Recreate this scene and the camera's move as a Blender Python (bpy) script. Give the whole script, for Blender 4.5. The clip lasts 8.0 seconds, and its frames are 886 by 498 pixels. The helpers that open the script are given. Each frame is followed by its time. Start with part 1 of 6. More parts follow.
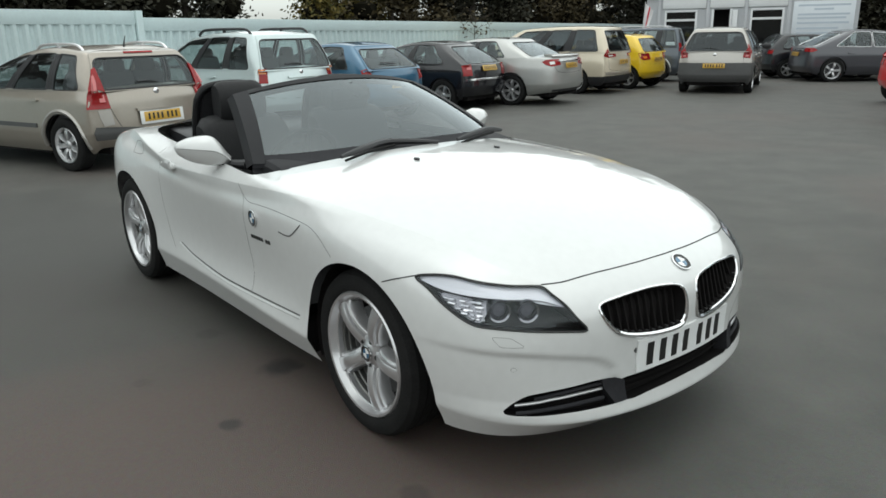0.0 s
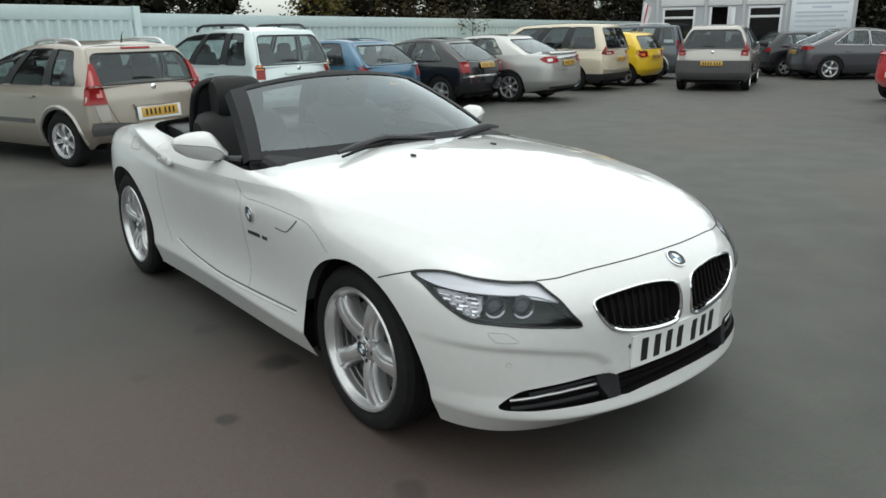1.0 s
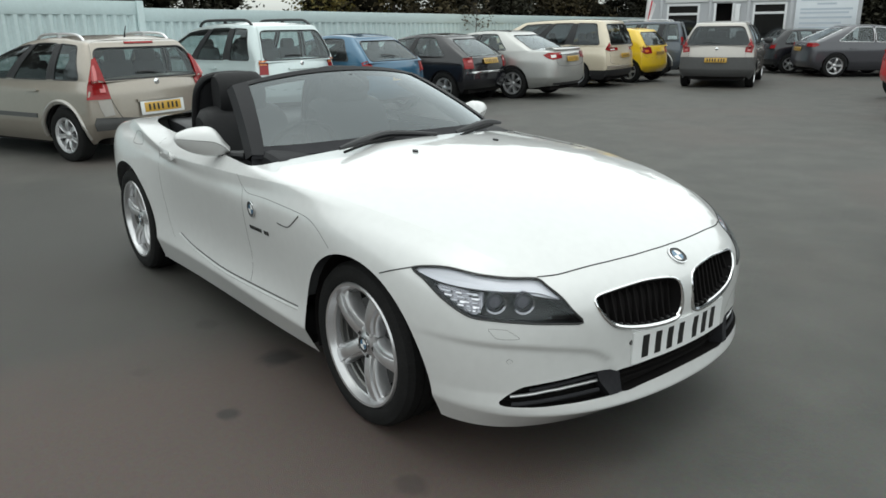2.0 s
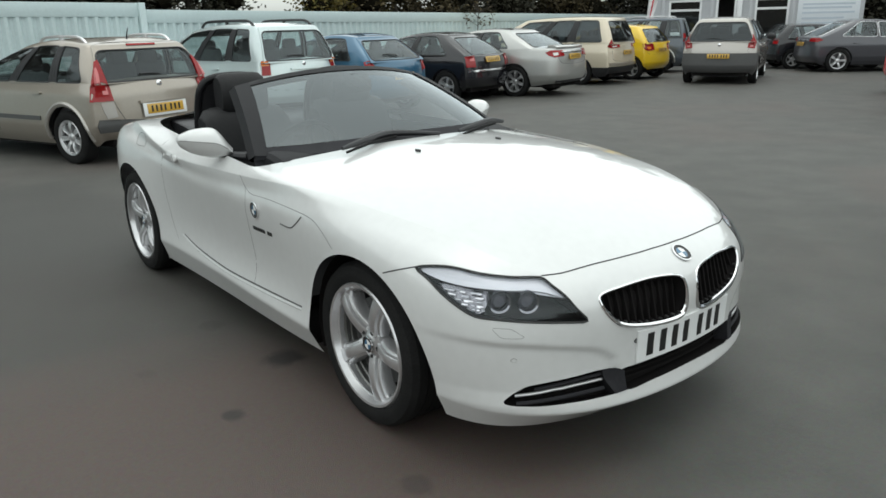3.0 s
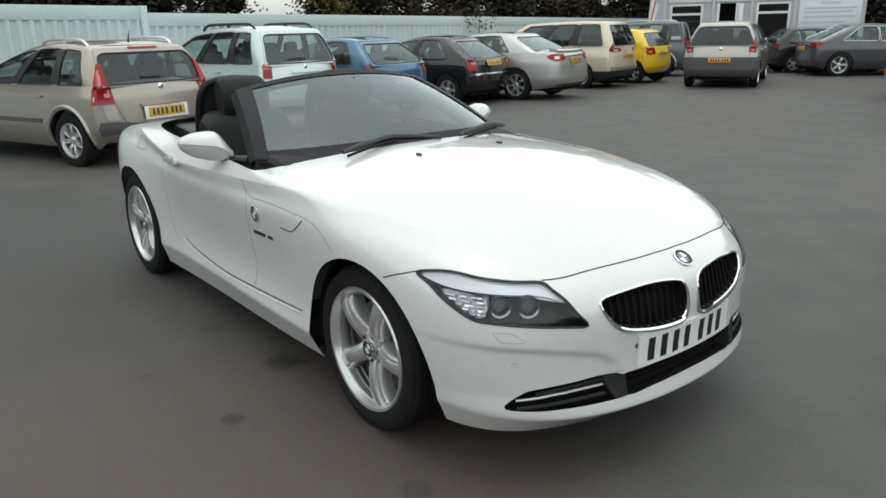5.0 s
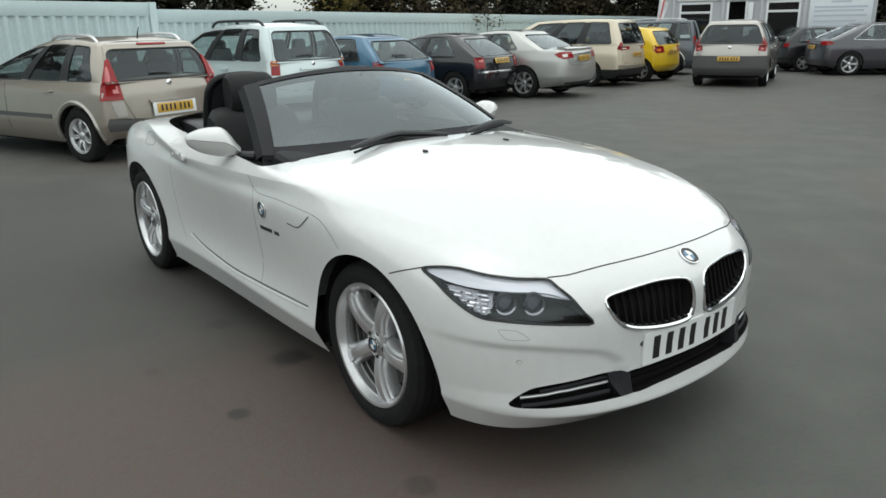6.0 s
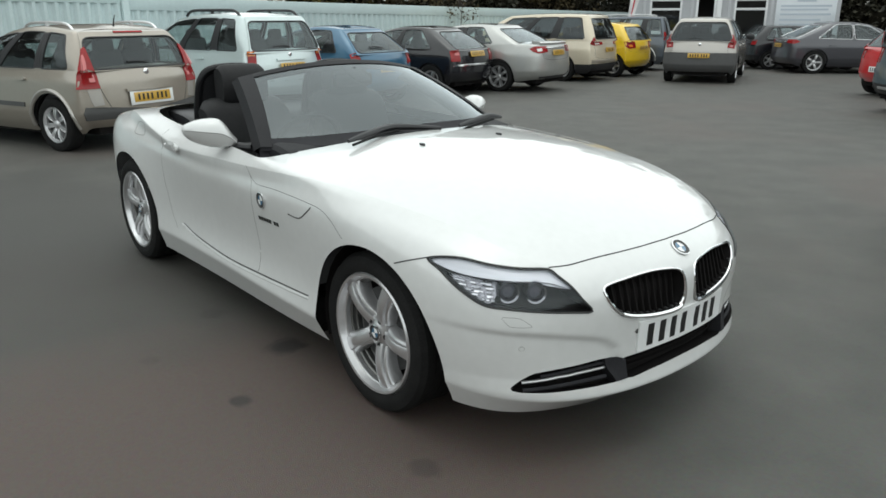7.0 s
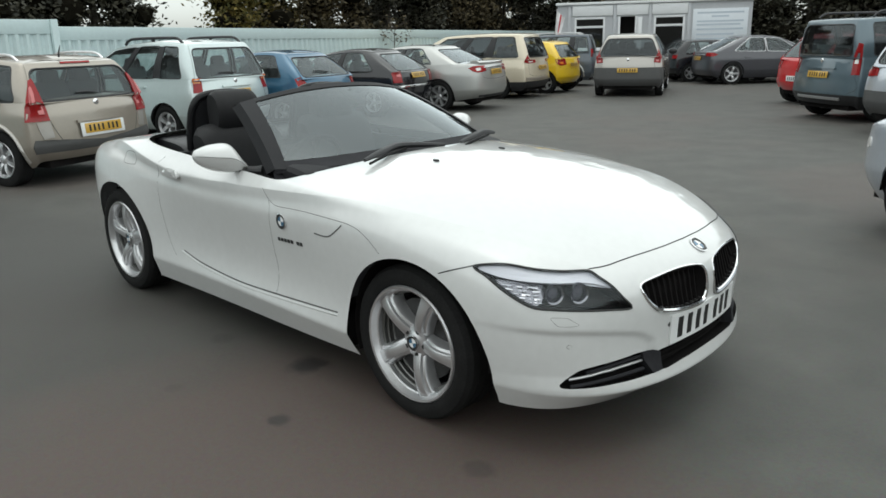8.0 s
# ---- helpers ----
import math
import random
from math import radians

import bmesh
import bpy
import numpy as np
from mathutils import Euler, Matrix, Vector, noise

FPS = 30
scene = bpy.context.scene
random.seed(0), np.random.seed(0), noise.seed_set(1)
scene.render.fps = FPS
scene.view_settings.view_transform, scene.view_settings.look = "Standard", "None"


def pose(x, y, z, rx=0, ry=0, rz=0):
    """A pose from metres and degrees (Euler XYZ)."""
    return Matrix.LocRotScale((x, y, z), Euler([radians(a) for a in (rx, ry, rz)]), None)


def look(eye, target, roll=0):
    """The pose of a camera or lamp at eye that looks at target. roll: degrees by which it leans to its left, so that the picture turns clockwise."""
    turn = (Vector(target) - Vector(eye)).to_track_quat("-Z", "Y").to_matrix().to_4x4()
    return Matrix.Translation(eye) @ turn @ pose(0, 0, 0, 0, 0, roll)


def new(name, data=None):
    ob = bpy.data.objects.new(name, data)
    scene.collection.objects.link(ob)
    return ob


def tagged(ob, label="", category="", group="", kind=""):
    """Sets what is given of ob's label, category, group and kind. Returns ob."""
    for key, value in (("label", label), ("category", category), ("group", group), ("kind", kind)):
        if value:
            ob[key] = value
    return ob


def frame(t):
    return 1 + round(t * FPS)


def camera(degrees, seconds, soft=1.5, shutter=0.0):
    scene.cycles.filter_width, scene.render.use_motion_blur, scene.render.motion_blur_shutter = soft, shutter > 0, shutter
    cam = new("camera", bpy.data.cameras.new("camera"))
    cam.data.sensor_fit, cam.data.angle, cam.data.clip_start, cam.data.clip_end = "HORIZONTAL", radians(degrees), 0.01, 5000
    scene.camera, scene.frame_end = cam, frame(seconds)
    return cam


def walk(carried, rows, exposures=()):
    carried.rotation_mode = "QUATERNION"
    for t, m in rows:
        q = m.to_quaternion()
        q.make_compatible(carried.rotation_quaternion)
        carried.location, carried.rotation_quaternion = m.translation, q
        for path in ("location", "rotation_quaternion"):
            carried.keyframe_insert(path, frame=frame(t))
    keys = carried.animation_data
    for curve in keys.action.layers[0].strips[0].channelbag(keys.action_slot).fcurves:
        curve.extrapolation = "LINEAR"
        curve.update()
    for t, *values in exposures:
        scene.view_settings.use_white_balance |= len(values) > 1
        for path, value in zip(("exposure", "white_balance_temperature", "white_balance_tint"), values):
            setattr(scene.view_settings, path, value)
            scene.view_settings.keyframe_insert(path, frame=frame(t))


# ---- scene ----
from mathutils.bvhtree import BVHTree
from mathutils.kdtree import KDTree

cam = camera(62.2, 8.0, soft=1.6)
PATH = [
    (0, (2.123, -2.191, 1.453), (0.642, -0.971, 0.888), -1.1),
    (0.5, (2.131, -2.193, 1.454), (0.66, -0.968, 0.875), -0.8),
    (1, (2.136, -2.194, 1.453), (0.661, -0.971, 0.88), -0.9),
    (1.5, (2.14, -2.192, 1.452), (0.665, -0.973, 0.872), -0.5),
    (3, (2.136, -2.187, 1.453), (0.653, -0.98, 0.867), -1.3),
    (3.5, (2.136, -2.184, 1.454), (0.66, -0.97, 0.865), -0.9),
    (4, (2.132, -2.181, 1.454), (0.659, -0.964, 0.863), -1.0),
    (4.5, (2.132, -2.183, 1.456), (0.653, -0.97, 0.873), -1.1),
    (6, (2.138, -2.182, 1.452), (0.641, -0.991, 0.869), -1.0),
    (6.5, (2.147, -2.195, 1.451), (0.666, -0.998, 0.841), -0.3),
    (7, (2.124, -2.323, 1.471), (0.686, -1.072, 0.868), -0.0),
    (7.3, (2.083, -2.462, 1.484), (0.66, -1.171, 0.927), -1.1),
    (7.5, (2.056, -2.554, 1.486), (0.649, -1.24, 0.946), -1.1),
    (7.8, (2.0, -2.625, 1.489), (0.644, -1.26, 0.941), 0.2),
    (8, (1.94, -2.682, 1.472), (0.618, -1.286, 0.919), -1.4),
]
walk(cam, [(t, look(eye, target, roll)) for t, eye, target, roll in PATH], [(0.0, 0.5, 6400, 1), (8.0, 0.5, 6400, 1)])

# ---- light ----
world = bpy.data.worlds.new("sky")
scene.world = world
world.use_nodes = True
wn, wl = world.node_tree.nodes, world.node_tree.links
wn.clear()
SUN_UP, SUN_TURN = radians(87), radians(335)
sky = wn.new("ShaderNodeTexSky")
sky.sky_type = "NISHITA"
sky.sun_disc = False
sky.sun_elevation, sky.sun_rotation = SUN_UP, SUN_TURN
sky.air_density, sky.dust_density, sky.ozone_density = 1.0, 1.5, 1.0
soften = wn.new("ShaderNodeHueSaturation")
soften.inputs["Saturation"].default_value = 0.16
back = wn.new("ShaderNodeBackground")
back.inputs["Strength"].default_value = 0.15
wout = wn.new("ShaderNodeOutputWorld")
wl.new(sky.outputs[0], soften.inputs["Color"])
wl.new(soften.outputs[0], back.inputs["Color"])
wl.new(back.outputs[0], wout.inputs[0])
sun = new("sun", bpy.data.lights.new("sun", "SUN"))
sun.data.energy, sun.data.angle, sun.data.color = 1.34, radians(158), (1.0, 0.98, 0.95)
sun_way = Vector((math.sin(SUN_TURN) * math.cos(SUN_UP), math.cos(SUN_TURN) * math.cos(SUN_UP), math.sin(SUN_UP)))
sun.matrix_world = look(sun_way * 40, (0, 0, 0))

# ---- materials ----


def links_of(m):
    return m.node_tree.nodes, m.node_tree.links


def material(name, colour, rough=0.5, metal=0.0, spec=0.5, coat=0.0, var=0.0, scale=8.0, bump=0.0, bump_scale=200.0):
    """A principled material with colour variation at two scales and a fine relief."""
    m = bpy.data.materials.new(name)
    m.use_nodes = True
    n, l = links_of(m)
    p = n["Principled BSDF"]
    p.inputs["Base Color"].default_value = (*colour, 1)
    p.inputs["Roughness"].default_value = rough
    p.inputs["Metallic"].default_value = metal
    p.inputs["Specular IOR Level"].default_value = spec
    p.inputs["Coat Weight"].default_value = coat
    p.inputs["Coat Roughness"].default_value = 0.03
    if var or bump:
        tc = n.new("ShaderNodeTexCoord")
    if var:
        a, b = n.new("ShaderNodeTexNoise"), n.new("ShaderNodeTexNoise")
        a.inputs["Scale"].default_value, b.inputs["Scale"].default_value = scale, scale * 9
        a.inputs["Detail"].default_value = b.inputs["Detail"].default_value = 4
        add = n.new("ShaderNodeMath")
        add.operation = "ADD"
        ramp = n.new("ShaderNodeMapRange")
        ramp.inputs[1].default_value, ramp.inputs[2].default_value = 0.6, 1.4
        ramp.inputs[3].default_value, ramp.inputs[4].default_value = 1 - var, 1 + var
        mul = n.new("ShaderNodeVectorMath")
        mul.operation = "SCALE"
        mul.inputs[0].default_value = colour
        for t in (a, b):
            l.new(tc.outputs["Object"], t.inputs["Vector"])
        l.new(a.outputs["Fac"], add.inputs[0])
        l.new(b.outputs["Fac"], add.inputs[1])
        l.new(add.outputs[0], ramp.inputs[0])
        l.new(ramp.outputs[0], mul.inputs["Scale"])
        l.new(mul.outputs[0], p.inputs["Base Color"])
    if bump:
        g, bm = n.new("ShaderNodeTexNoise"), n.new("ShaderNodeBump")
        g.inputs["Scale"].default_value, g.inputs["Detail"].default_value = bump_scale, 3
        bm.inputs["Strength"].default_value, bm.inputs["Distance"].default_value = bump, 0.01
        l.new(tc.outputs["Object"], g.inputs["Vector"])
        l.new(g.outputs["Fac"], bm.inputs["Height"])
        l.new(bm.outputs[0], p.inputs["Normal"])
    return m


def paint(name, colour, metal=0.3, rough=0.35):
    return material(name, colour, rough, metal, 0.5, 1.0, var=0.04, scale=3.0)


def glass(name, tint=(0.5, 0.55, 0.55), rough=0.0, clear=0.75, ior=1.8, haze=0.0):
    """Thin tinted glazing: gloss by Fresnel over a tinted see-through pane."""
    m = bpy.data.materials.new(name)
    m.use_nodes = True
    n, l = links_of(m)
    n.clear()
    out, mix, gl, tr, fr = (n.new("ShaderNode" + k) for k in ("OutputMaterial", "MixShader", "BsdfGlossy", "BsdfTransparent", "LayerWeight"))
    gl.inputs["Roughness"].default_value = 0.02 + rough
    gl.inputs["Color"].default_value = (0.90, 0.97, 1.0, 1)
    tr.inputs["Color"].default_value = (*[c * clear for c in tint], 1)
    fr.inputs["Blend"].default_value = 0.5
    least = ((ior - 1) / (ior + 1)) ** 2
    power, gloss = n.new("ShaderNodeMath"), n.new("ShaderNodeMath")
    power.operation, gloss.operation = "POWER", "MULTIPLY_ADD"
    power.inputs[1].default_value = 5.0
    gloss.inputs[1].default_value, gloss.inputs[2].default_value = 1 - least, least
    l.new(fr.outputs["Facing"], power.inputs[0])
    l.new(power.outputs[0], gloss.inputs[0])
    l.new(gloss.outputs[0], mix.inputs[0])
    l.new(tr.outputs[0], mix.inputs[1])
    l.new(gl.outputs[0], mix.inputs[2])
    # pale diffuse film painted over the pane to imitate hazy sky reflection
    if haze:
        film, over = n.new("ShaderNodeBsdfDiffuse"), n.new("ShaderNodeMixShader")
        film.inputs["Color"].default_value = (0.5, 0.5, 0.5, 1)
        over.inputs[0].default_value = haze
        l.new(mix.outputs[0], over.inputs[1])
        l.new(film.outputs[0], over.inputs[2])
        l.new(over.outputs[0], out.inputs[0])
    else:
        l.new(mix.outputs[0], out.inputs[0])
    return m


M = {}
M["white"] = paint("white_paint", (0.61, 0.615, 0.61), 0.0, 0.3)
M["gold"] = paint("beige_gold_paint", (0.33, 0.295, 0.25), 0.5, 0.35)
M["ice"] = paint("pale_ice_blue_paint", (0.56, 0.635, 0.635), 0.4, 0.35)
M["blue"] = paint("blue_paint", (0.025, 0.105, 0.19), 0.3, 0.35)
M["black"] = material("black_paint", (0.008, 0.008, 0.011), 0.25, 0.0, 0.3, 0.8, var=0.04, scale=3.0)
M["silver"] = paint("silver_paint", (0.43, 0.43, 0.415), 0.6, 0.35)
M["champagne"] = paint("champagne_paint", (0.60, 0.53, 0.41), 0.4, 0.35)
M["yellow"] = paint("yellow_paint", (0.75, 0.50, 0.01), 0.0, 0.35)
M["slate"] = paint("slate_blue_paint", (0.07, 0.085, 0.105), 0.4, 0.35)
M["graphite"] = paint("graphite_paint", (0.055, 0.055, 0.065), 0.4, 0.3)
M["greige"] = paint("warm_silver_paint", (0.42, 0.395, 0.365), 0.5, 0.35)
M["red"] = paint("red_paint", (0.50, 0.015, 0.02), 0.0, 0.3)
M["steel"] = paint("steel_blue_paint", (0.10, 0.14, 0.165), 0.4, 0.35)
M["pale"] = paint("pale_silver_paint", (0.50, 0.53, 0.58), 0.5, 0.3)
M["rubber"] = material("tyre_rubber", (0.015, 0.015, 0.015), 0.85, 0.0, 0.12, var=0.3, scale=12, bump=0.15)
M["trim"] = material("black_trim", (0.02, 0.02, 0.022), 0.5, var=0.2, scale=20, bump=0.05)
M["grey_trim"] = material("grey_bumper_plastic", (0.075, 0.075, 0.075), 0.6, var=0.1, scale=15, bump=0.1)
M["alloy"] = material("alloy_metal", (0.62, 0.62, 0.63), 0.3, 0.8, var=0.06, scale=20)
M["dark_metal"] = material("dark_metal", (0.05, 0.05, 0.05), 0.5, 0.6, var=0.3, scale=20)
M["chrome"] = material("chrome", (0.85, 0.85, 0.86), 0.06, 1.0)
M["glass"] = glass("window_glass", (0.80, 0.87, 0.86), 0.0, 0.95, 1.7, 0.015)
M["lining"] = material("grey_headlining_cloth", (0.16, 0.16, 0.155), 0.9, var=0.1, scale=20)
M["pink_lens"] = material("pale_red_lamp_lens", (0.55, 0.16, 0.16), 0.15, 0, 0.5, 0.3)
M["smoked"] = glass("lightly_smoked_glass", (0.60, 0.66, 0.65), 0.0, 0.85, 1.6, 0.01)
M["dark_glass"] = glass("privacy_glass", (0.40, 0.43, 0.45), 0.0, 0.7, 1.6, 0.015)
M["lens"] = glass("clear_lens", (0.95, 0.95, 0.97), 0.0, 0.97, 1.45)
M["screen"] = glass("windscreen_glass", (0.64, 0.70, 0.71), 0.0, 0.60, 2.0, 0.008)
M["red_lens"] = material("red_lamp_lens", (0.26, 0.006, 0.008), 0.15, 0, 0.4, 0.15, var=0.25, scale=30)
M["amber"] = material("amber_lamp_lens", (0.75, 0.2, 0.02), 0.15, 0, 0.6, 1.0)
M["white_lens"] = material("white_lamp_lens", (0.7, 0.68, 0.66), 0.15, 0.2, 0.6, 1.0)
M["plate_y"] = material("yellow_plate", (0.55, 0.33, 0.045), 0.3, 0, 0.5, 0.5)
M["plate_w"] = material("white_plate", (0.76, 0.77, 0.77), 0.35, 0, 0.5, 0.3)
M["ink"] = material("black_ink", (0.012, 0.012, 0.012), 0.4)
M["seat"] = material("black_seat_leather", (0.012, 0.012, 0.013), 0.6, 0.0, 0.25, var=0.25, scale=15, bump=0.15, bump_scale=120)
M["cloth"] = material("dark_grey_cloth", (0.09, 0.09, 0.095), 0.9, var=0.2, scale=20, bump=0.2)
M["void"] = material("dark_cavity", (0.013, 0.012, 0.012), 0.9, 0.0, 0.05)
M["matte_trim"] = material("matte_black_plastic", (0.022, 0.022, 0.025), 0.75, 0.0, 0.2, var=0.2, scale=20, bump=0.05)
M["roundel_blue"] = material("roundel_blue", (0.06, 0.15, 0.25), 0.2, 0, 0.5, 1.0)

# ---- building blocks ----


def finish(bm, smooth=True, angle=35):
    me = bpy.data.meshes.new("mesh")
    bmesh.ops.recalc_face_normals(bm, faces=bm.faces)
    if smooth:
        lim = radians(angle)
        for f in bm.faces:
            f.smooth = True
        for e in bm.edges:
            if len(e.link_faces) == 2 and e.calc_face_angle(0) > lim:
                e.smooth = False
    bm.to_mesh(me)
    bm.free()
    return me


def part(name, bm, mat, parent=None, label="", smooth=True, angle=35):
    """One mesh object from a bmesh or a mesh, under a thing or a part."""
    me = bm if isinstance(bm, bpy.types.Mesh) else finish(bm, smooth, angle)
    me.name = name
    if mat is not None and not me.materials:
        me.materials.append(mat)
    ob = new(name, me)
    if parent is not None:
        ob.parent = parent
    if label:
        ob["label"] = label
    return ob


def thing(name, label, category, group="", kind="", at=None):
    ob = new(name)
    tagged(ob, label, category, group, kind)
    if at is not None:
        ob.matrix_basis = at
    return ob


def box(bm, x0, x1, y0, y1, z0, z1, bevel=0.0, m=None, seg=2):
    made = bmesh.ops.create_cube(bm, size=1.0)["verts"]
    t = Matrix.Translation(((x0 + x1) / 2, (y0 + y1) / 2, (z0 + z1) / 2)) @ Matrix.Diagonal((x1 - x0, y1 - y0, z1 - z0, 1))
    bmesh.ops.transform(bm, matrix=t, verts=made)
    if bevel:
        es = list({e for v in made for e in v.link_edges})
        r = bmesh.ops.bevel(bm, geom=es, offset=bevel, segments=seg, profile=0.5, affect="EDGES")
        made = list({v for v in r["verts"]} | {v for v in made if v.is_valid})
    if m is not None:
        bmesh.ops.transform(bm, matrix=m, verts=made)
    return made


def cyl(bm, r0, r1, depth, m, n=16):
    made = bmesh.ops.create_cone(bm, cap_ends=True, segments=n, radius1=r0, radius2=r1, depth=depth)["verts"]
    bmesh.ops.transform(bm, matrix=m, verts=made)
    return made


def lathe(bm, profile, n=48, axis="Y", m=None):
    """Turn a profile of (radius, along) about an axis through the origin."""
    rows = []
    for k in range(n):
        a = 2 * math.pi * k / n
        rows.append([bm.verts.new((r * math.cos(a), s, r * math.sin(a)) if axis == "Y" else (r * math.cos(a), r * math.sin(a), s)) for r, s in profile])
    for k in range(n):
        p, q = rows[k], rows[(k + 1) % n]
        for i in range(len(profile) - 1):
            bm.faces.new((p[i], p[i + 1], q[i + 1], q[i]))
    if m is not None:
        bmesh.ops.transform(bm, matrix=m, verts=[v for row in rows for v in row])
    return rows


def knots(pts, t):
    """Smooth interpolation through (t, value) pairs."""
    if t <= pts[0][0]:
        return pts[0][1]
    for i in range(len(pts) - 1):
        (a, p), (b, q) = pts[i], pts[i + 1]
        if t <= b:
            before = pts[max(i - 1, 0)]
            after = pts[min(i + 2, len(pts) - 1)]
            u, w = (t - a) / (b - a), b - a
            m0 = (q - before[1]) / (b - before[0]) * w
            m1 = (after[1] - p) / (after[0] - a) * w
            return (2 * u**3 - 3 * u**2 + 1) * p + (u**3 - 2 * u**2 + u) * m0 + (3 * u**2 - 2 * u**3) * q + (u**3 - u**2) * m1
    return pts[-1][1]


def rounded(points, steps=4, closed=True):
    """A Catmull-Rom curve through 2D or 3D points."""
    out, n = [], len(points)
    for i in range(n if closed else n - 1):
        ids = [(i - 1), i, (i + 1), (i + 2)]
        p = [Vector(points[k % n] if closed else points[min(max(k, 0), n - 1)]) for k in ids]
        for s in range(steps):
            u = s / steps
            out.append(0.5 * (2 * p[1] + (p[2] - p[0]) * u + (2 * p[0] - 5 * p[1] + 4 * p[2] - p[3]) * u * u + (3 * p[1] - p[0] - 3 * p[2] + p[3]) * u**3))
    if not closed:
        out.append(Vector(points[-1]))
    return out


def tube(bm, pts, r, n=8, flat=1.0):
    """A tube along a path."""
    pts = [Vector(p) for p in pts]
    rings = []
    for i, p in enumerate(pts):
        d = (pts[min(i + 1, len(pts) - 1)] - pts[max(i - 1, 0)]).normalized()
        side = d.cross(Vector((0, 0, 1)))
        side = side.normalized() if side.length > 1e-4 else Vector((1, 0, 0))
        up = side.cross(d).normalized()
        rr = r(i / (len(pts) - 1)) if callable(r) else r
        rings.append([bm.verts.new(p + side * math.cos(2 * math.pi * k / n) * rr + up * math.sin(2 * math.pi * k / n) * rr * flat) for k in range(n)])
    for a, b in zip(rings, rings[1:]):
        for k in range(n):
            bm.faces.new((a[k], a[(k + 1) % n], b[(k + 1) % n], b[k]))
    bm.faces.new(rings[0])
    bm.faces.new(rings[-1])


def subdivided(verts, faces, creases, levels):
    """The smooth surface of a cage: vertices and faces as plain lists."""
    me = bpy.data.meshes.new("cage")
    me.from_pydata(verts, [], faces)
    me.update()
    att = me.attributes.new("crease_edge", "FLOAT", "EDGE")
    for e in me.edges:
        att.data[e.index].value = creases.get(frozenset(e.vertices), 0.0)
    ob = new("cage", me)
    mod = ob.modifiers.new("smooth", "SUBSURF")
    mod.levels = mod.render_levels = levels
    dg = bpy.context.evaluated_depsgraph_get()
    fine = bpy.data.meshes.new_from_object(ob.evaluated_get(dg))
    vs = [tuple(v.co) for v in fine.vertices]
    fs = [tuple(p.vertices) for p in fine.polygons]
    bpy.data.objects.remove(ob)
    bpy.data.meshes.remove(me)
    bpy.data.meshes.remove(fine)
    return vs, fs


def hull(lines, inner, open_rows=(), crease=None, levels=3):
    """A car body's skin from half lines that run from the front's middle round one side to the rear's middle (lowest line
    first). The first and last four stations are the front and rear; inner(row, col, side point) fills the top."""
    n, verts, faces, creases, ids = len(lines[0]), [], [], {}, {}

    def vert(key, p, s):
        if abs(p[1]) < 1e-6:
            s = 0
        if (key, s) not in ids:
            ids[(key, s)] = len(verts)
            verts.append((p[0], p[1] * (s or 1), p[2]))
        return ids[(key, s)]

    rows = n - 6
    top = lines[-1]

    def cap(i, j, s):
        if i == 0:
            k = j
        elif i == rows - 1:
            k = n - 1 - j
        elif j == 3:
            k = 3 + i
        else:
            return vert(("in", i, j), inner(i, j, top[3 + i]), s)
        return vert((len(lines) - 1, k), top[k], s)

    for s in (1, -1):
        for k in range(len(lines) - 1):
            for i in range(n - 1):
                q = [vert((k, i), lines[k][i], s), vert((k, i + 1), lines[k][i + 1], s), vert((k + 1, i + 1), lines[k + 1][i + 1], s), vert((k + 1, i), lines[k + 1][i], s)]
                faces.append(q if s > 0 else q[::-1])
                if crease:
                    creases[frozenset(q[2:])] = crease(k + 1, i)
        for i in range(rows - 1):
            if i in open_rows:
                continue
            for j in range(3):
                q = [cap(i, j, s), cap(i, j + 1, s), cap(i + 1, j + 1, s), cap(i + 1, j, s)]
                faces.append(q if s > 0 else q[::-1])
    return subdivided(verts, faces, creases, levels)


def arch_radius(dx, dz, r, flare):
    """An arch's radius; its forward leg opens out below the hub."""
    return r + flare * max(0.0, 0.16 - dz) ** 1.4 * (1 if dx > 0 else 0)


def cut_arches(vs, fs, arches, ymin, flare=0.0, skin=None):
    """Open round wheel arches (x, z, radius) in a skin and draw their edges onto the circle."""
    vs, keep, touched = [list(v) for v in vs], [], set()
    for f in fs:
        c = [sum(vs[i][k] for i in f) / len(f) for k in range(3)]
        gone = any(abs(c[1]) > ymin and math.hypot(c[0] - x, c[2] - z) < arch_radius(c[0] - x, c[2] - z, r, flare) for x, z, r in arches)
        if gone:
            touched.update(f)
        else:
            keep.append(f)
    used = {i for f in keep for i in f}
    for i in touched & used:
        v = vs[i]
        x, z, r = min(arches, key=lambda a: math.hypot(v[0] - a[0], v[2] - a[1]))
        d = math.hypot(v[0] - x, v[2] - z)
        r = arch_radius(v[0] - x, v[2] - z, r, flare)
        if abs(v[1]) > ymin and d > 0.3 * r:
            v[0], v[2] = x + (v[0] - x) * r / d, z + (v[2] - z) * r / d
            if skin:
                s = 1 if v[1] > 0 else -1
                hit, _, _, _ = skin.tree.ray_cast(Vector((v[0], s * 3, v[2])), Vector((0, -s, 0)))
                if hit is not None and abs(hit.y - v[1]) < 0.15:
                    v[1] = hit.y
    return [tuple(v) for v in vs], keep


def skin_mesh(vs, fs):
    used = sorted({i for f in fs for i in f})
    to = {i: k for k, i in enumerate(used)}
    me = bpy.data.meshes.new("skin")
    me.from_pydata([vs[i] for i in used], [], [[to[i] for i in f] for f in fs])
    me.polygons.foreach_set("use_smooth", [True] * len(me.polygons))
    me.update()
    return me


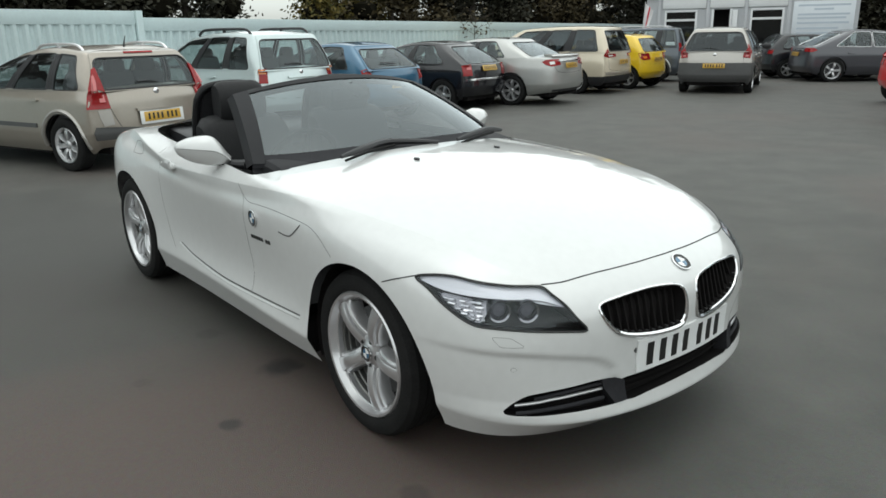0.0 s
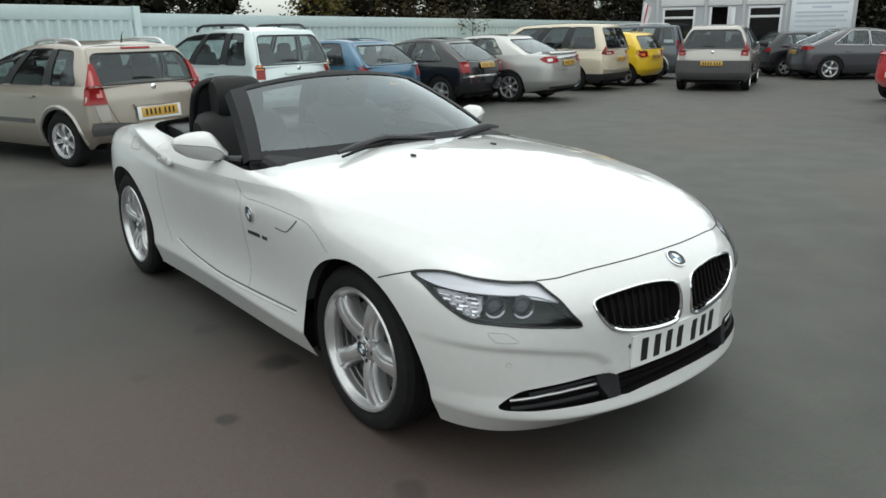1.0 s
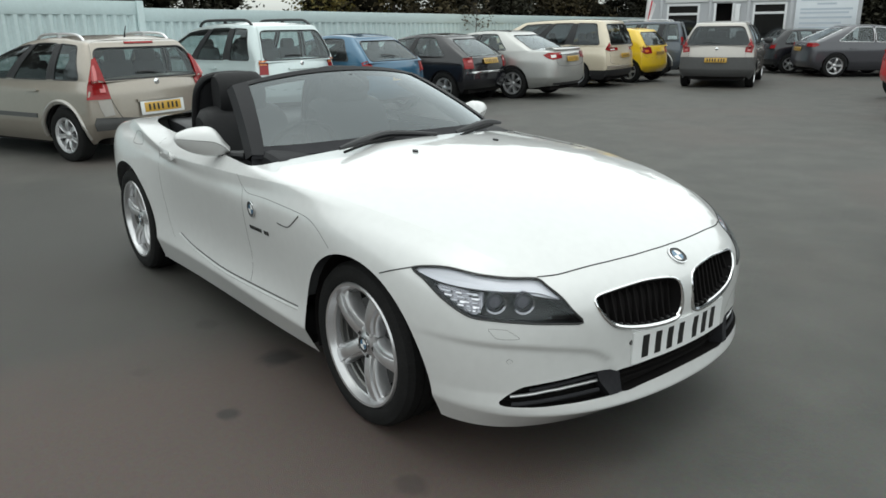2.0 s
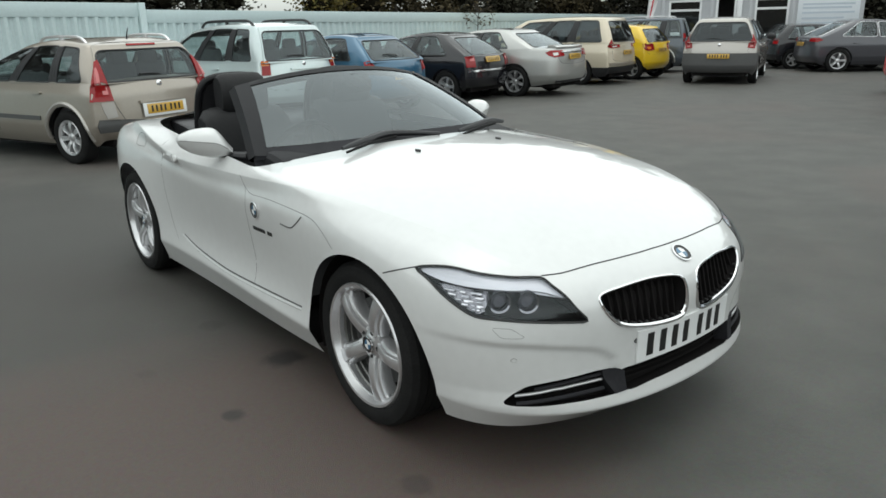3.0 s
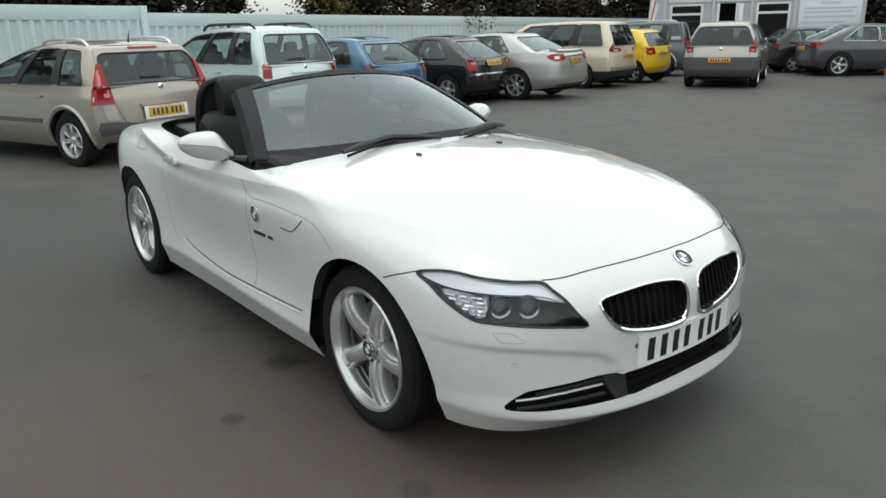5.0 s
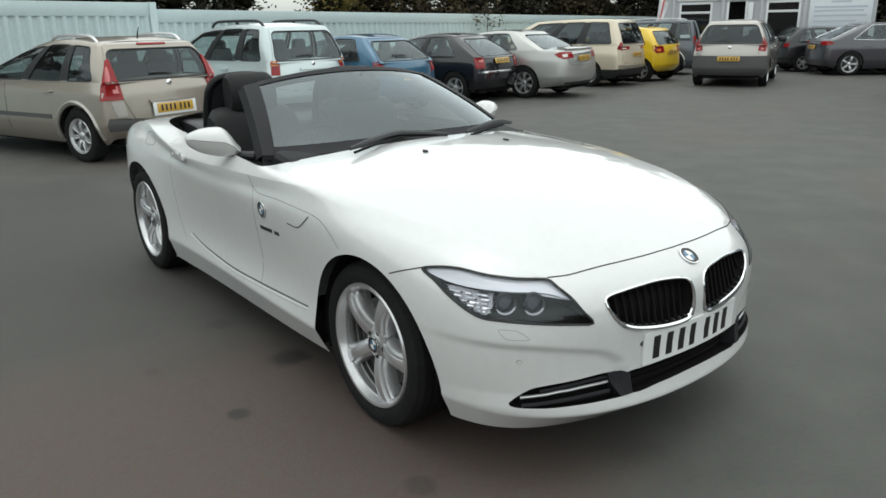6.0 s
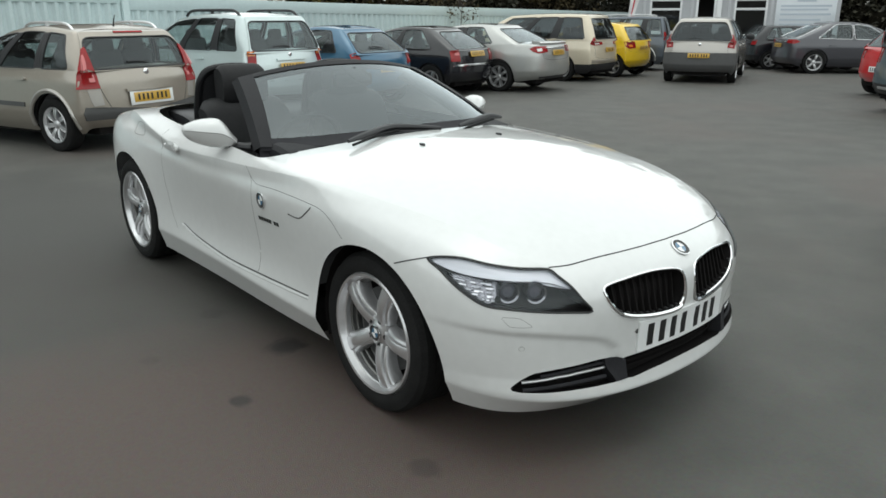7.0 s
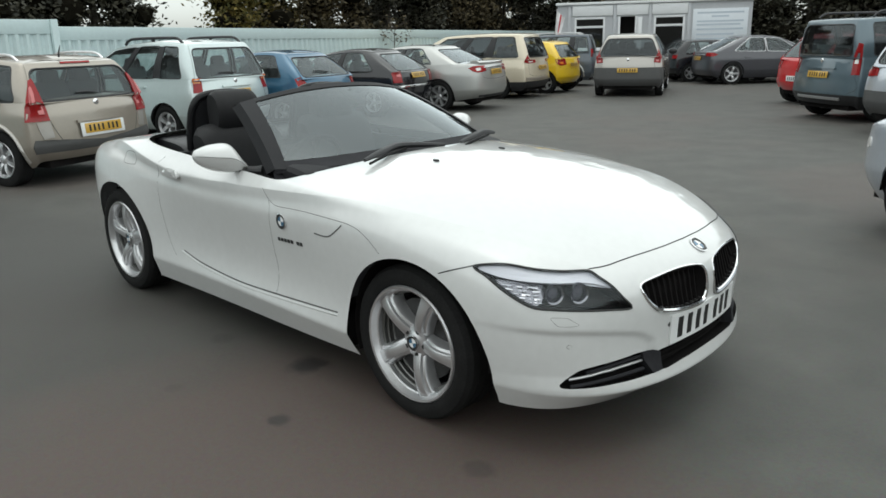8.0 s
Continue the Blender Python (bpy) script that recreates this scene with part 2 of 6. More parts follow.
class Skin:
    """A body's surface to lay parts on."""

    def __init__(self, vs, fs):
        self.tree = BVHTree.FromPolygons([Vector(v) for v in vs], fs)

    def ray(self, origin, way):
        p, nrm, _, _ = self.tree.ray_cast(Vector(origin), Vector(way).normalized())
        if p is None:
            p, nrm, _, _ = self.tree.find_nearest(Vector(origin) + Vector(way).normalized() * 1.0)
        if nrm.dot(Vector(way)) > 0:
            nrm = -nrm
        return p, nrm

    def near(self, p):
        q, nrm, _, _ = self.tree.find_nearest(Vector(p))
        return q, nrm

    def patch(self, outline, at, proud=0.004, sink=0.01, rings=3, steps=3, smooth=True):
        """A piece that follows the surface inside an outline of 2D points; at(u, v) gives an origin and a way."""
        edge = rounded(outline, steps) if smooth else [Vector(p) for p in densify(outline, steps)]
        mid = sum(edge, Vector((0, 0))) / len(edge)
        bm = bmesh.new()
        loops = []
        for k in range(rings):
            f = 1 - k / rings
            loop = []
            for p in edge:
                q = mid + (p - mid) * f
                hit, nrm = self.ray(*at(q.x, q.y))
                loop.append(bm.verts.new(hit + nrm * proud))
            loops.append(loop)
        hit, nrm = self.ray(*at(mid.x, mid.y))
        c = bm.verts.new(hit + nrm * proud)
        n = len(edge)
        for a, b in zip(loops, loops[1:]):
            for i in range(n):
                bm.faces.new((a[i], a[(i + 1) % n], b[(i + 1) % n], b[i]))
        for i in range(n):
            bm.faces.new((loops[-1][i], loops[-1][(i + 1) % n], c))
        low = []
        for i, p in enumerate(edge):
            hit, nrm = self.ray(*at(p.x, p.y))
            low.append(bm.verts.new(hit - nrm * sink))
        for i in range(n):
            bm.faces.new((loops[0][i], low[i], low[(i + 1) % n], loops[0][(i + 1) % n]))
        return bm

    def line(self, pts, at, r=0.003, proud=0.0, steps=6, closed=False, n=6):
        bm = bmesh.new()
        path = []
        for p in rounded(pts, steps, closed):
            hit, nrm = self.ray(*at(*p))
            path.append(hit + nrm * proud)
        if closed:
            path.append(path[0])
        tube(bm, path, r, n)
        return bm


def densify(points, steps):
    out = []
    for a, b in zip(points, points[1:] + points[:1]):
        for k in range(steps):
            out.append(tuple(a[i] + (b[i] - a[i]) * k / steps for i in range(2)))
    return out


def from_front(y, z):
    return (3, y, z), (-1, 0, 0)


def from_rear(y, z):
    return (-8, y, z), (1, 0, 0)


def side_ray(s):
    return lambda x, z: ((x, 3 * s, z), (0, -s, 0))


def from_above(x, y):
    return (x, y, 4), (0, 0, -1)


# ---- ground ----


def gz(x, y):
    """The yard falls very gently away from the roadster towards the office."""
    return -0.009 * max(0.0, -0.55 * x + 0.83 * y - 1.5)


def place_on(x, y, yaw):
    return pose(x, y, gz(x, y), 0, 0, yaw)


def asphalt_material():
    m = bpy.data.materials.new("worn_asphalt")
    m.use_nodes = True
    n, l = links_of(m)
    p = n["Principled BSDF"]
    tc = n.new("ShaderNodeTexCoord")
    big, mid, fine, stones = (n.new("ShaderNodeTexNoise") for _ in range(4))
    for t, s, d in ((big, 0.35, 3), (mid, 2.2, 5), (fine, 60, 4), (stones, 260, 2)):
        t.inputs["Scale"].default_value, t.inputs["Detail"].default_value = s, d
        l.new(tc.outputs["Object"], t.inputs["Vector"])
    base = n.new("ShaderNodeValToRGB")
    base.color_ramp.elements[0].position, base.color_ramp.elements[0].color = 0.35, (0.072, 0.071, 0.064, 1)
    base.color_ramp.elements[1].position, base.color_ramp.elements[1].color = 0.68, (0.100, 0.098, 0.088, 1)
    l.new(mid.outputs["Fac"], base.inputs[0])
    warm = n.new("ShaderNodeMix")
    warm.data_type = "RGBA"
    warm.inputs[7].default_value = (0.104, 0.084, 0.074, 1)
    ramp = n.new("ShaderNodeMapRange")
    ramp.inputs[1].default_value, ramp.inputs[2].default_value, ramp.inputs[4].default_value = 0.50, 0.66, 0.6
    l.new(big.outputs["Fac"], ramp.inputs[0])
    l.new(ramp.outputs[0], warm.inputs[0])
    l.new(base.outputs[0], warm.inputs[6])
    grain = n.new("ShaderNodeMix")
    grain.data_type, grain.blend_type = "RGBA", "MULTIPLY"
    grain.inputs[0].default_value = 0.5
    ground_tone = warm.outputs[2]
    edge = n.new("ShaderNodeTexNoise")
    edge.inputs["Scale"].default_value, edge.inputs["Detail"].default_value = 1.3, 6
    l.new(tc.outputs["Object"], edge.inputs["Vector"])
    # broad soft-edged patches: two darker ones on the left, three redder ones
    for x, y, r, much, tone in ((-4.2, -2.4, 2.6, 0.8, (0.056, 0.054, 0.049, 1)), (-1.6, -2.3, 1.9, 0.6, (0.062, 0.055, 0.049, 1)), (0.30, -1.75, 1.6, 0.85, (0.099, 0.072, 0.062, 1)), (0.4, 5.6, 1.3, 0.4, (0.110, 0.084, 0.074, 1)), (2.6, 1.5, 1.0, 0.3, (0.110, 0.084, 0.074, 1))):
        far = n.new("ShaderNodeVectorMath")
        far.operation = "DISTANCE"
        far.inputs[1].default_value = (x, y, 0)
        l.new(tc.outputs["Object"], far.inputs[0])
        sway = n.new("ShaderNodeMath")
        sway.operation = "MULTIPLY_ADD"
        sway.inputs[1].default_value = 1.4
        l.new(edge.outputs["Fac"], sway.inputs[0])
        l.new(far.outputs["Value"], sway.inputs[2])
        fade = n.new("ShaderNodeMapRange")
        fade.inputs[1].default_value, fade.inputs[2].default_value = r * 0.75 + 0.7, r * 1.1 + 0.7
        fade.inputs[3].default_value, fade.inputs[4].default_value = much, 0.0
        l.new(sway.outputs[0], fade.inputs[0])
        ground_patch = n.new("ShaderNodeMix")
        ground_patch.data_type = "RGBA"
        ground_patch.inputs[7].default_value = tone
        l.new(fade.outputs[0], ground_patch.inputs[0])
        l.new(ground_tone, ground_patch.inputs[6])
        ground_tone = ground_patch.outputs[2]
    l.new(ground_tone, grain.inputs[6])
    l.new(fine.outputs["Color"], grain.inputs[7])
    colour = grain.outputs[2]
    wob = n.new("ShaderNodeTexNoise")
    wob.inputs["Scale"].default_value, wob.inputs["Detail"].default_value = 9.0, 4
    l.new(tc.outputs["Object"], wob.inputs["Vector"])
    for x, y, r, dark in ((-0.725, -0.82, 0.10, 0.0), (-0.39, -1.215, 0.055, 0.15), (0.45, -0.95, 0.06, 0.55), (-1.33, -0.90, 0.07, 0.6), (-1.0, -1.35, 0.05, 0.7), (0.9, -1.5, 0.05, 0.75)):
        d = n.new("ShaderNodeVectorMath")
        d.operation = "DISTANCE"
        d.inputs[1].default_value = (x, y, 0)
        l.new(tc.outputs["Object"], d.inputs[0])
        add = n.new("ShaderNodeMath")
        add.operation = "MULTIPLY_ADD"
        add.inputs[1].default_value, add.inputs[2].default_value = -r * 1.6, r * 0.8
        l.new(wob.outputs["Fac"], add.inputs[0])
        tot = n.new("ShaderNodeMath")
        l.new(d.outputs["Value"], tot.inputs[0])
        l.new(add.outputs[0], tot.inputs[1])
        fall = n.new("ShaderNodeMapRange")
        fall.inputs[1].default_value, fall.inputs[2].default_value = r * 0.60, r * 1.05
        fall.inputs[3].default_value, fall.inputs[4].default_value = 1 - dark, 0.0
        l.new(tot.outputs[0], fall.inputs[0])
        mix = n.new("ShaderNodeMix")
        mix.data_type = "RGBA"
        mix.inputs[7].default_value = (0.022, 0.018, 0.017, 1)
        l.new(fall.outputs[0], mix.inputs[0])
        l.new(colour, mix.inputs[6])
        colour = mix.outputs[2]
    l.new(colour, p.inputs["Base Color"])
    p.inputs["Roughness"].default_value = 0.66
    p.inputs["Specular IOR Level"].default_value = 0.5
    b = n.new("ShaderNodeBump")
    b.inputs["Strength"].default_value, b.inputs["Distance"].default_value = 0.5, 0.006
    l.new(stones.outputs["Fac"], b.inputs["Height"])
    l.new(b.outputs[0], p.inputs["Normal"])
    return m


M["asphalt"] = asphalt_material()


def build_ground():
    bm = bmesh.new()
    line = [-2500, -600, -150, -60, -30, -22, -18, -15, -12, -10, -8, -6, -4, -2, 0, 2, 4, 6, 8, 10, 12, 15, 18, 22, 26, 30, 40, 60, 150, 600, 2500]
    grid = [[bm.verts.new((x, y, gz(max(-40, x), min(40, y)))) for y in line] for x in line]
    for i in range(len(line) - 1):
        for j in range(len(line) - 1):
            bm.faces.new((grid[i][j], grid[i + 1][j], grid[i + 1][j + 1], grid[i][j + 1]))
    ob = part("ground", bm, M["asphalt"])
    tagged(ob, "worn grey-brown asphalt of the car yard", "ground", kind="structure")


build_ground()

# ---- wheels ----
WHEELS = {}
# alloy barrels coloured darker than the rims, painting in the shade behind the spokes
M["barrel_star"] = material("shaded_brushed_barrel", (0.16, 0.16, 0.155), 0.4, 0.7, var=0.15, scale=20)
M["barrel"] = material("shaded_wheel_barrel", (0.10, 0.10, 0.10), 0.6, 0.4, var=0.2, scale=20)


def wheel_meshes(key, r, w, rim_r, spokes, style):
    """A rim with spokes and its tyre, outer face towards +y."""
    if key in WHEELS:
        return WHEELS[key]
    h = w / 2
    ty = bmesh.new()
    prof = [(rim_r - 0.006, h - 0.022), (rim_r + 0.004, h - 0.006), (rim_r + 0.02, h + 0.001), (r - 0.035, h), (r - 0.014, h - 0.008), (r - 0.003, h - 0.026)]
    for g in range(4):
        y = (h - 0.03) * (1 - 2 * (g + 0.5) / 4)
        prof += [(r, y + 0.02), (r, y - 0.016), (r - 0.008, y - 0.017), (r - 0.008, y - 0.021)]
    prof += [(r - 0.003, -h + 0.026), (r - 0.035, -h), (rim_r, -h + 0.01)]
    lathe(ty, prof, 56)
    tyre = finish(ty, True, 30)
    tyre.materials.append(M["rubber"])
    rb = bmesh.new()
    lathe(rb, [(rim_r + 0.002, h - 0.012), (rim_r - 0.004, h - 0.002), (rim_r - 0.013, h - 0.004), (rim_r - 0.018, h - 0.02), (rim_r - 0.022, h - 0.030), (rim_r - 0.028, h - 0.033), (rim_r - 0.029, h - 0.05), (rim_r - 0.035, -h + 0.02), (rim_r, -h + 0.01)], 56)
    lathe(rb, [(0.001, h - 0.028), (0.03, h - 0.029), (0.036, h - 0.034), (0.062, h - 0.04), (0.068, h - 0.06), (0.07, h - 0.12)], 40)
    sb = bmesh.new()
    rows = []
    for i in range(11):
        f = i / 10
        rad = 0.045 + (rim_r - 0.058) * f
        if style == "star":
            half = 0.040 - 0.006 * math.sin(math.pi * min(1, 1.15 * f)) + 0.004 * f**2 + 0.012 * max(0, f - 0.85) * 6.6
        else:
            half = 0.022 + 0.010 * f
        crown = h - 0.036 + 0.016 * math.sin(math.pi * min(1, f * 1.05)) + 0.012 * f
        row = []
        face = ((-1.0, -0.075), (-0.97, -0.026), (-0.86, -0.018), (-0.62, -0.014), (-0.55, -0.002), (-0.46, 0.0), (0.0, 0.0015), (0.46, 0.0), (0.55, -0.002), (0.62, -0.014), (0.86, -0.018), (0.97, -0.026), (1.0, -0.075))
        for u, d in face if style == "star" else ((-1.0, -0.06), (-1.0, -0.012), (-0.92, -0.001), (-0.70, 0.0), (-0.58, -0.006), (0.0, -0.008), (0.58, -0.006), (0.70, 0.0), (0.92, -0.001), (1.0, -0.012), (1.0, -0.06)):
            row.append(sb.verts.new((rad, crown + d, half * u)))
        rows.append(row)
    for p, q in zip(rows, rows[1:]):
        for i in range(len(p) - 1):
            sb.faces.new((p[i], q[i], q[i + 1], p[i + 1]))
    sb.faces.new(rows[-1])
    spoke = finish(sb, True, 28)
    spoke.materials.append(M["alloy"])
    rim = finish(rb, True, 40)
    rim.materials.append(M["alloy"])
    lathe_in = bmesh.new()
    lathe(lathe_in, [(rim_r - 0.031, h - 0.052), (rim_r - 0.036, h - 0.058), (rim_r - 0.036, h - 0.075), (rim_r - 0.041, h - 0.079), (rim_r - 0.041, h - 0.10), (rim_r - 0.046, h - 0.104), (rim_r - 0.046, -h + 0.04)], 56)
    barrel = finish(lathe_in)
    barrel.materials.append(M["barrel_star"] if style == "star" else M["barrel"])
    db = bmesh.new()
    lathe(db, [(0.001, h - 0.085), (rim_r * 0.70, h - 0.085), (rim_r * 0.71, h - 0.10), (0.001, h - 0.10)], 40)
    disc = finish(db)
    disc.materials.append(M["dark_metal"])
    bb = bmesh.new()
    lathe(bb, [(0.001, -h + 0.05), (rim_r - 0.04, -h + 0.05), (rim_r - 0.04, -h + 0.04), (0.001, -h + 0.04)], 32)
    shield = finish(bb)
    shield.materials.append(M["void"])
    WHEELS[key] = (rim, tyre, disc, shield, spoke, barrel)
    return WHEELS[key]


def add_wheel(car, key, x, y, r, w, rim_r, spokes=5, style="star", turn=0.0, spin=0.0):
    rim, tyre, disc, shield, spoke, barrel = wheel_meshes(key, r, w, rim_r, spokes, style)
    ob = part("wheel", rim, None, car)
    ob.matrix_basis = pose(x, y, r, 0, spin, (0 if y > 0 else 180) + turn)
    part("tyre", tyre, None, ob)
    part("barrel", barrel, None, ob)
    part("brake_disc", disc, None, ob)
    part("back_plate", shield, None, ob)
    for k in range(spokes):
        part("spoke", spoke, None, ob).matrix_basis = pose(0, 0, 0, 0, 90 + 360 * k / spokes, 0)
    return ob


def wheel_well(car, x, y, z, r, depth, end=0.94):
    """The dark liner behind an arch."""
    bm = bmesh.new()
    s = 1 if y > 0 else -1
    rows = []
    for k in range(17):
        a = math.pi * end * k / 16
        p = (x + r * math.cos(a), z + r * math.sin(a))
        rows.append([bm.verts.new((p[0], y, p[1])), bm.verts.new((p[0], y - s * depth, p[1])), bm.verts.new((x, y - s * depth, z))])
    for p, q in zip(rows, rows[1:]):
        bm.faces.new((p[0], p[1], q[1], q[0]))
        bm.faces.new((p[1], p[2], q[2]))
    bmesh.ops.remove_doubles(bm, verts=bm.verts, dist=1e-5)
    return part("wheel_arch_liner", bm, M["void"], car)


# ---- the roadster ----
FRONT_Z, WB, R_ARCH = 0.317, 2.496, 0.368


def roadster_lines():
    """Half lines of the body, front middle to rear middle: plan, then heights and insets for each line."""
    plan = [(0.86, 0), (0.842, 0.258), (0.775, 0.516), (0.64, 0.742), (0.37, 0.835), (0.0, 0.859), (-0.38, 0.863), (-0.8, 0.858), (-1.35, 0.843), (-1.95, 0.841), (-2.33, 0.874), (-2.85, 0.862), (-3.16, 0.66), (-3.27, 0.376), (-3.3, 0)]
    z = [
        [0.19, 0.19, 0.185, 0.18, 0.18, 0.19, 0.185, 0.175, 0.165, 0.155, 0.16, 0.19, 0.22, 0.22, 0.22],
        [0.245, 0.245, 0.25, 0.26, 0.28, 0.29, 0.29, 0.29, 0.285, 0.28, 0.28, 0.30, 0.33, 0.33, 0.33],
        [0.34, 0.34, 0.35, 0.36, 0.40, 0.42, 0.42, 0.41, 0.41, 0.41, 0.42, 0.44, 0.46, 0.46, 0.46],
        [0.46, 0.46, 0.47, 0.49, 0.56, 0.60, 0.60, 0.60, 0.61, 0.62, 0.64, 0.64, 0.62, 0.62, 0.62],
        [0.62, 0.62, 0.61, 0.62, 0.69, 0.745, 0.765, 0.775, 0.79, 0.825, 0.888, 0.85, 0.80, 0.79, 0.78],
        [0.705, 0.70, 0.69, 0.705, 0.775, 0.83, 0.855, 0.875, 0.89, 0.91, 0.948, 0.91, 0.865, 0.865, 0.865],
    ]
    inset = [
        [0.06, 0.06, 0.07, 0.08, 0.08, 0.07, 0.06, 0.06, 0.06, 0.06, 0.07, 0.08, 0.10, 0.10, 0.10],
        [-0.015, -0.015, -0.01, 0.03, 0.035, 0.02, 0.015, 0.015, 0.02, 0.025, 0.02, 0.03, 0.04, 0.04, 0.04],
        [0.010, 0.010, 0.008, 0.014, 0.014, 0.015, 0.042, 0.058, 0.063, 0.055, 0.012, 0.02, 0.02, 0.02, 0.02],
        [0.005, 0.005, 0.01, 0.01, 0.005, 0.004, 0.026, 0.036, 0.038, 0.034, 0.004, 0.0, 0.0, 0.0, 0.0],
        [-0.012, -0.008, 0.012, 0.04, 0.02, 0.006, 0.012, 0.010, 0.004, 0.012, 0.062, 0.02, 0.02, 0.02, 0.02],
        [0.095, 0.095, 0.11, 0.145, 0.085, 0.058, 0.055, 0.062, 0.09, 0.11, 0.145, 0.12, 0.09, 0.08, 0.07],
    ]
    lines = []
    for zs, ins in zip(z, inset):
        row = []
        for i, (x, y) in enumerate(plan):
            a, b = Vector(plan[max(i - 1, 0)]), Vector(plan[min(i + 1, len(plan) - 1)])
            if i == 0:
                a = Vector((b.x, -b.y))
            if i == len(plan) - 1:
                b = Vector((a.x, -a.y))
            d = (b - a).normalized()
            inward = Vector((d.y, -d.x))
            if inward.dot(Vector((-1.2 - x, -y))) < 0:
                inward = -inward
            q = Vector((x, y)) + inward * ins[i]
            row.append((q.x, q.y if y else 0.0, zs[i]))
        lines.append(row)
    return lines


ROWS_X = {1: 0.43, 2: 0.08, 3: -0.28, 4: -0.62, 7: -2.32, 8: -2.86}
CROWN = {1: 0.055, 2: 0.075, 3: 0.085, 4: 0.07, 7: 0.03, 8: 0.02}


def roadster_top(i, j, side):
    f = j / 3
    x = ROWS_X.get(i, side[0])
    return (x + (side[0] - x) * f**2.2, side[1] * (0, 0.36, 0.70)[j], side[2] + CROWN.get(i, 0.0) * (1 - (0, 0.36, 0.70)[j] ** 2.4))


def crease_of(k, i):
    if k == 4 and 7 <= i <= 10:
        return 0.25
    if k == 5 and 5 <= i <= 7:
        return 0.5
    if k == 1:
        return 0.8
    return 0.0


SHOULDER = [(-2.62, 0.735, 0.905), (-2.42, 0.765, 0.905), (-2.066, 0.808, 0.861), (-1.753, 0.832, 0.828), (-1.461, 0.824, 0.818), (-1.259, 0.817, 0.821), (-0.877, 0.816, 0.833), (-0.464, 0.806, 0.851), (-0.139, 0.757, 0.845), (0.154, 0.703, 0.815), (0.422, 0.627, 0.762), (0.532, 0.580, 0.727), (0.615, 0.532, 0.696)]


def swage(d, above):
    """The height and slope of the swage's section at a distance from its edge."""
    w, rise = (0.10, 0.009) if above else (0.05, 0.009)
    f = max(0.0, 1 - d / w)
    height, slope = rise * f * f, -2 * rise / w * f
    if not above:
        dip = 0.008 * math.exp(-((d - 0.055) / 0.035) ** 2)
        height, slope = height - dip, slope + dip * 2 * (d - 0.055) / 0.035**2
    return height, slope


def shape_shoulder(vs, fs):
    """The sharp swage from each haunch along the door and over the bonnet to the lamp, with a shallow hollow under it.
    Gives the finer skin and the shading normals along the swage."""
    line = rounded(SHOULDER, 16, False)
    tree = KDTree(len(line))
    for i, p in enumerate(line):
        tree.insert(p, i)
    tree.balance()
    bm = bmesh.new()
    vert = [bm.verts.new(v) for v in vs]
    for f in fs:
        bm.faces.new([vert[i] for i in f])
    bm.normal_update()
    keep = bm.verts.layers.float_vector.new("way")
    for v in bm.verts:
        v[keep] = v.normal

    def off(p):
        return tree.find(Vector((p.x, abs(p.y), p.z)))[2]
    for reach in (0.075, 0.035):
        near = [f for f in bm.faces if f.calc_center_median().z > 0.55 and off(f.calc_center_median()) < reach]
        bmesh.ops.subdivide_edges(bm, edges=list({e for f in near for e in f.edges}), cuts=1, use_grid_fill=True)
    bm.verts.index_update()
    n, shading, moved = len(line), {}, []
    for v in bm.verts:
        s = 1 if v.co.y > 0 else -1
        p = Vector((v.co.x, abs(v.co.y), v.co.z))
        _, k, far = tree.find(p)
        if far > 0.16 or p.z < 0.55:
            continue
        best, where = None, 0.0
        for i in {max(k - 1, 0), min(k, n - 2)}:
            t = max(0.0, min(1.0, (p - line[i]).dot(line[i + 1] - line[i]) / (line[i + 1] - line[i]).length_squared))
            q = p - line[i].lerp(line[i + 1], t)
            if best is None or q.length < best.length:
                best, where = q, (i + t) / (n - 1)
        way = Vector(v[keep]).normalized()
        away = Vector((best.x, best.y * s, best.z))
        away -= way * away.dot(way)
        d = away.length
        height, slope = swage(d, best.z - best.y > 0)
        much = min(1.0, where / 0.05) * (1 + 1.0 * max(0.0, 1 - where / 0.32)) * (1 - 0.72 * max(0.0, min(1.0, (where - 0.5) / 0.15))) * max(0.0, min(1.0, (0.16 - far) / 0.05))
        shading[v.index] = tuple((way - away.normalized() * slope * much).normalized() if d > 0.0015 else way)
        moved.append((v, way * height * much))
    for v, by in moved:
        v.co += by
    out = [tuple(v.co) for v in bm.verts], [tuple(v.index for v in f.verts) for f in bm.faces], shading
    bm.free()
    return out


def inside(p, poly):
    hit = False
    for (x0, y0), (x1, y1) in zip(poly, poly[1:] + poly[:1]):
        if (y0 > p[1]) != (y1 > p[1]) and p[0] < (x1 - x0) * (p[1] - y0) / (y1 - y0) + x0:
            hit = not hit
    return hit


def nearest_on(p, poly):
    best = None
    for a, b in zip(poly, poly[1:] + poly[:1]):
        a, b, q = Vector(a), Vector(b), Vector(p)
        t = max(0, min(1, (q - a).dot(b - a) / max(1e-9, (b - a).length_squared)))
        c = a + (b - a) * t
        if best is None or (c - q).length < (best - q).length:
            best = c
    return best


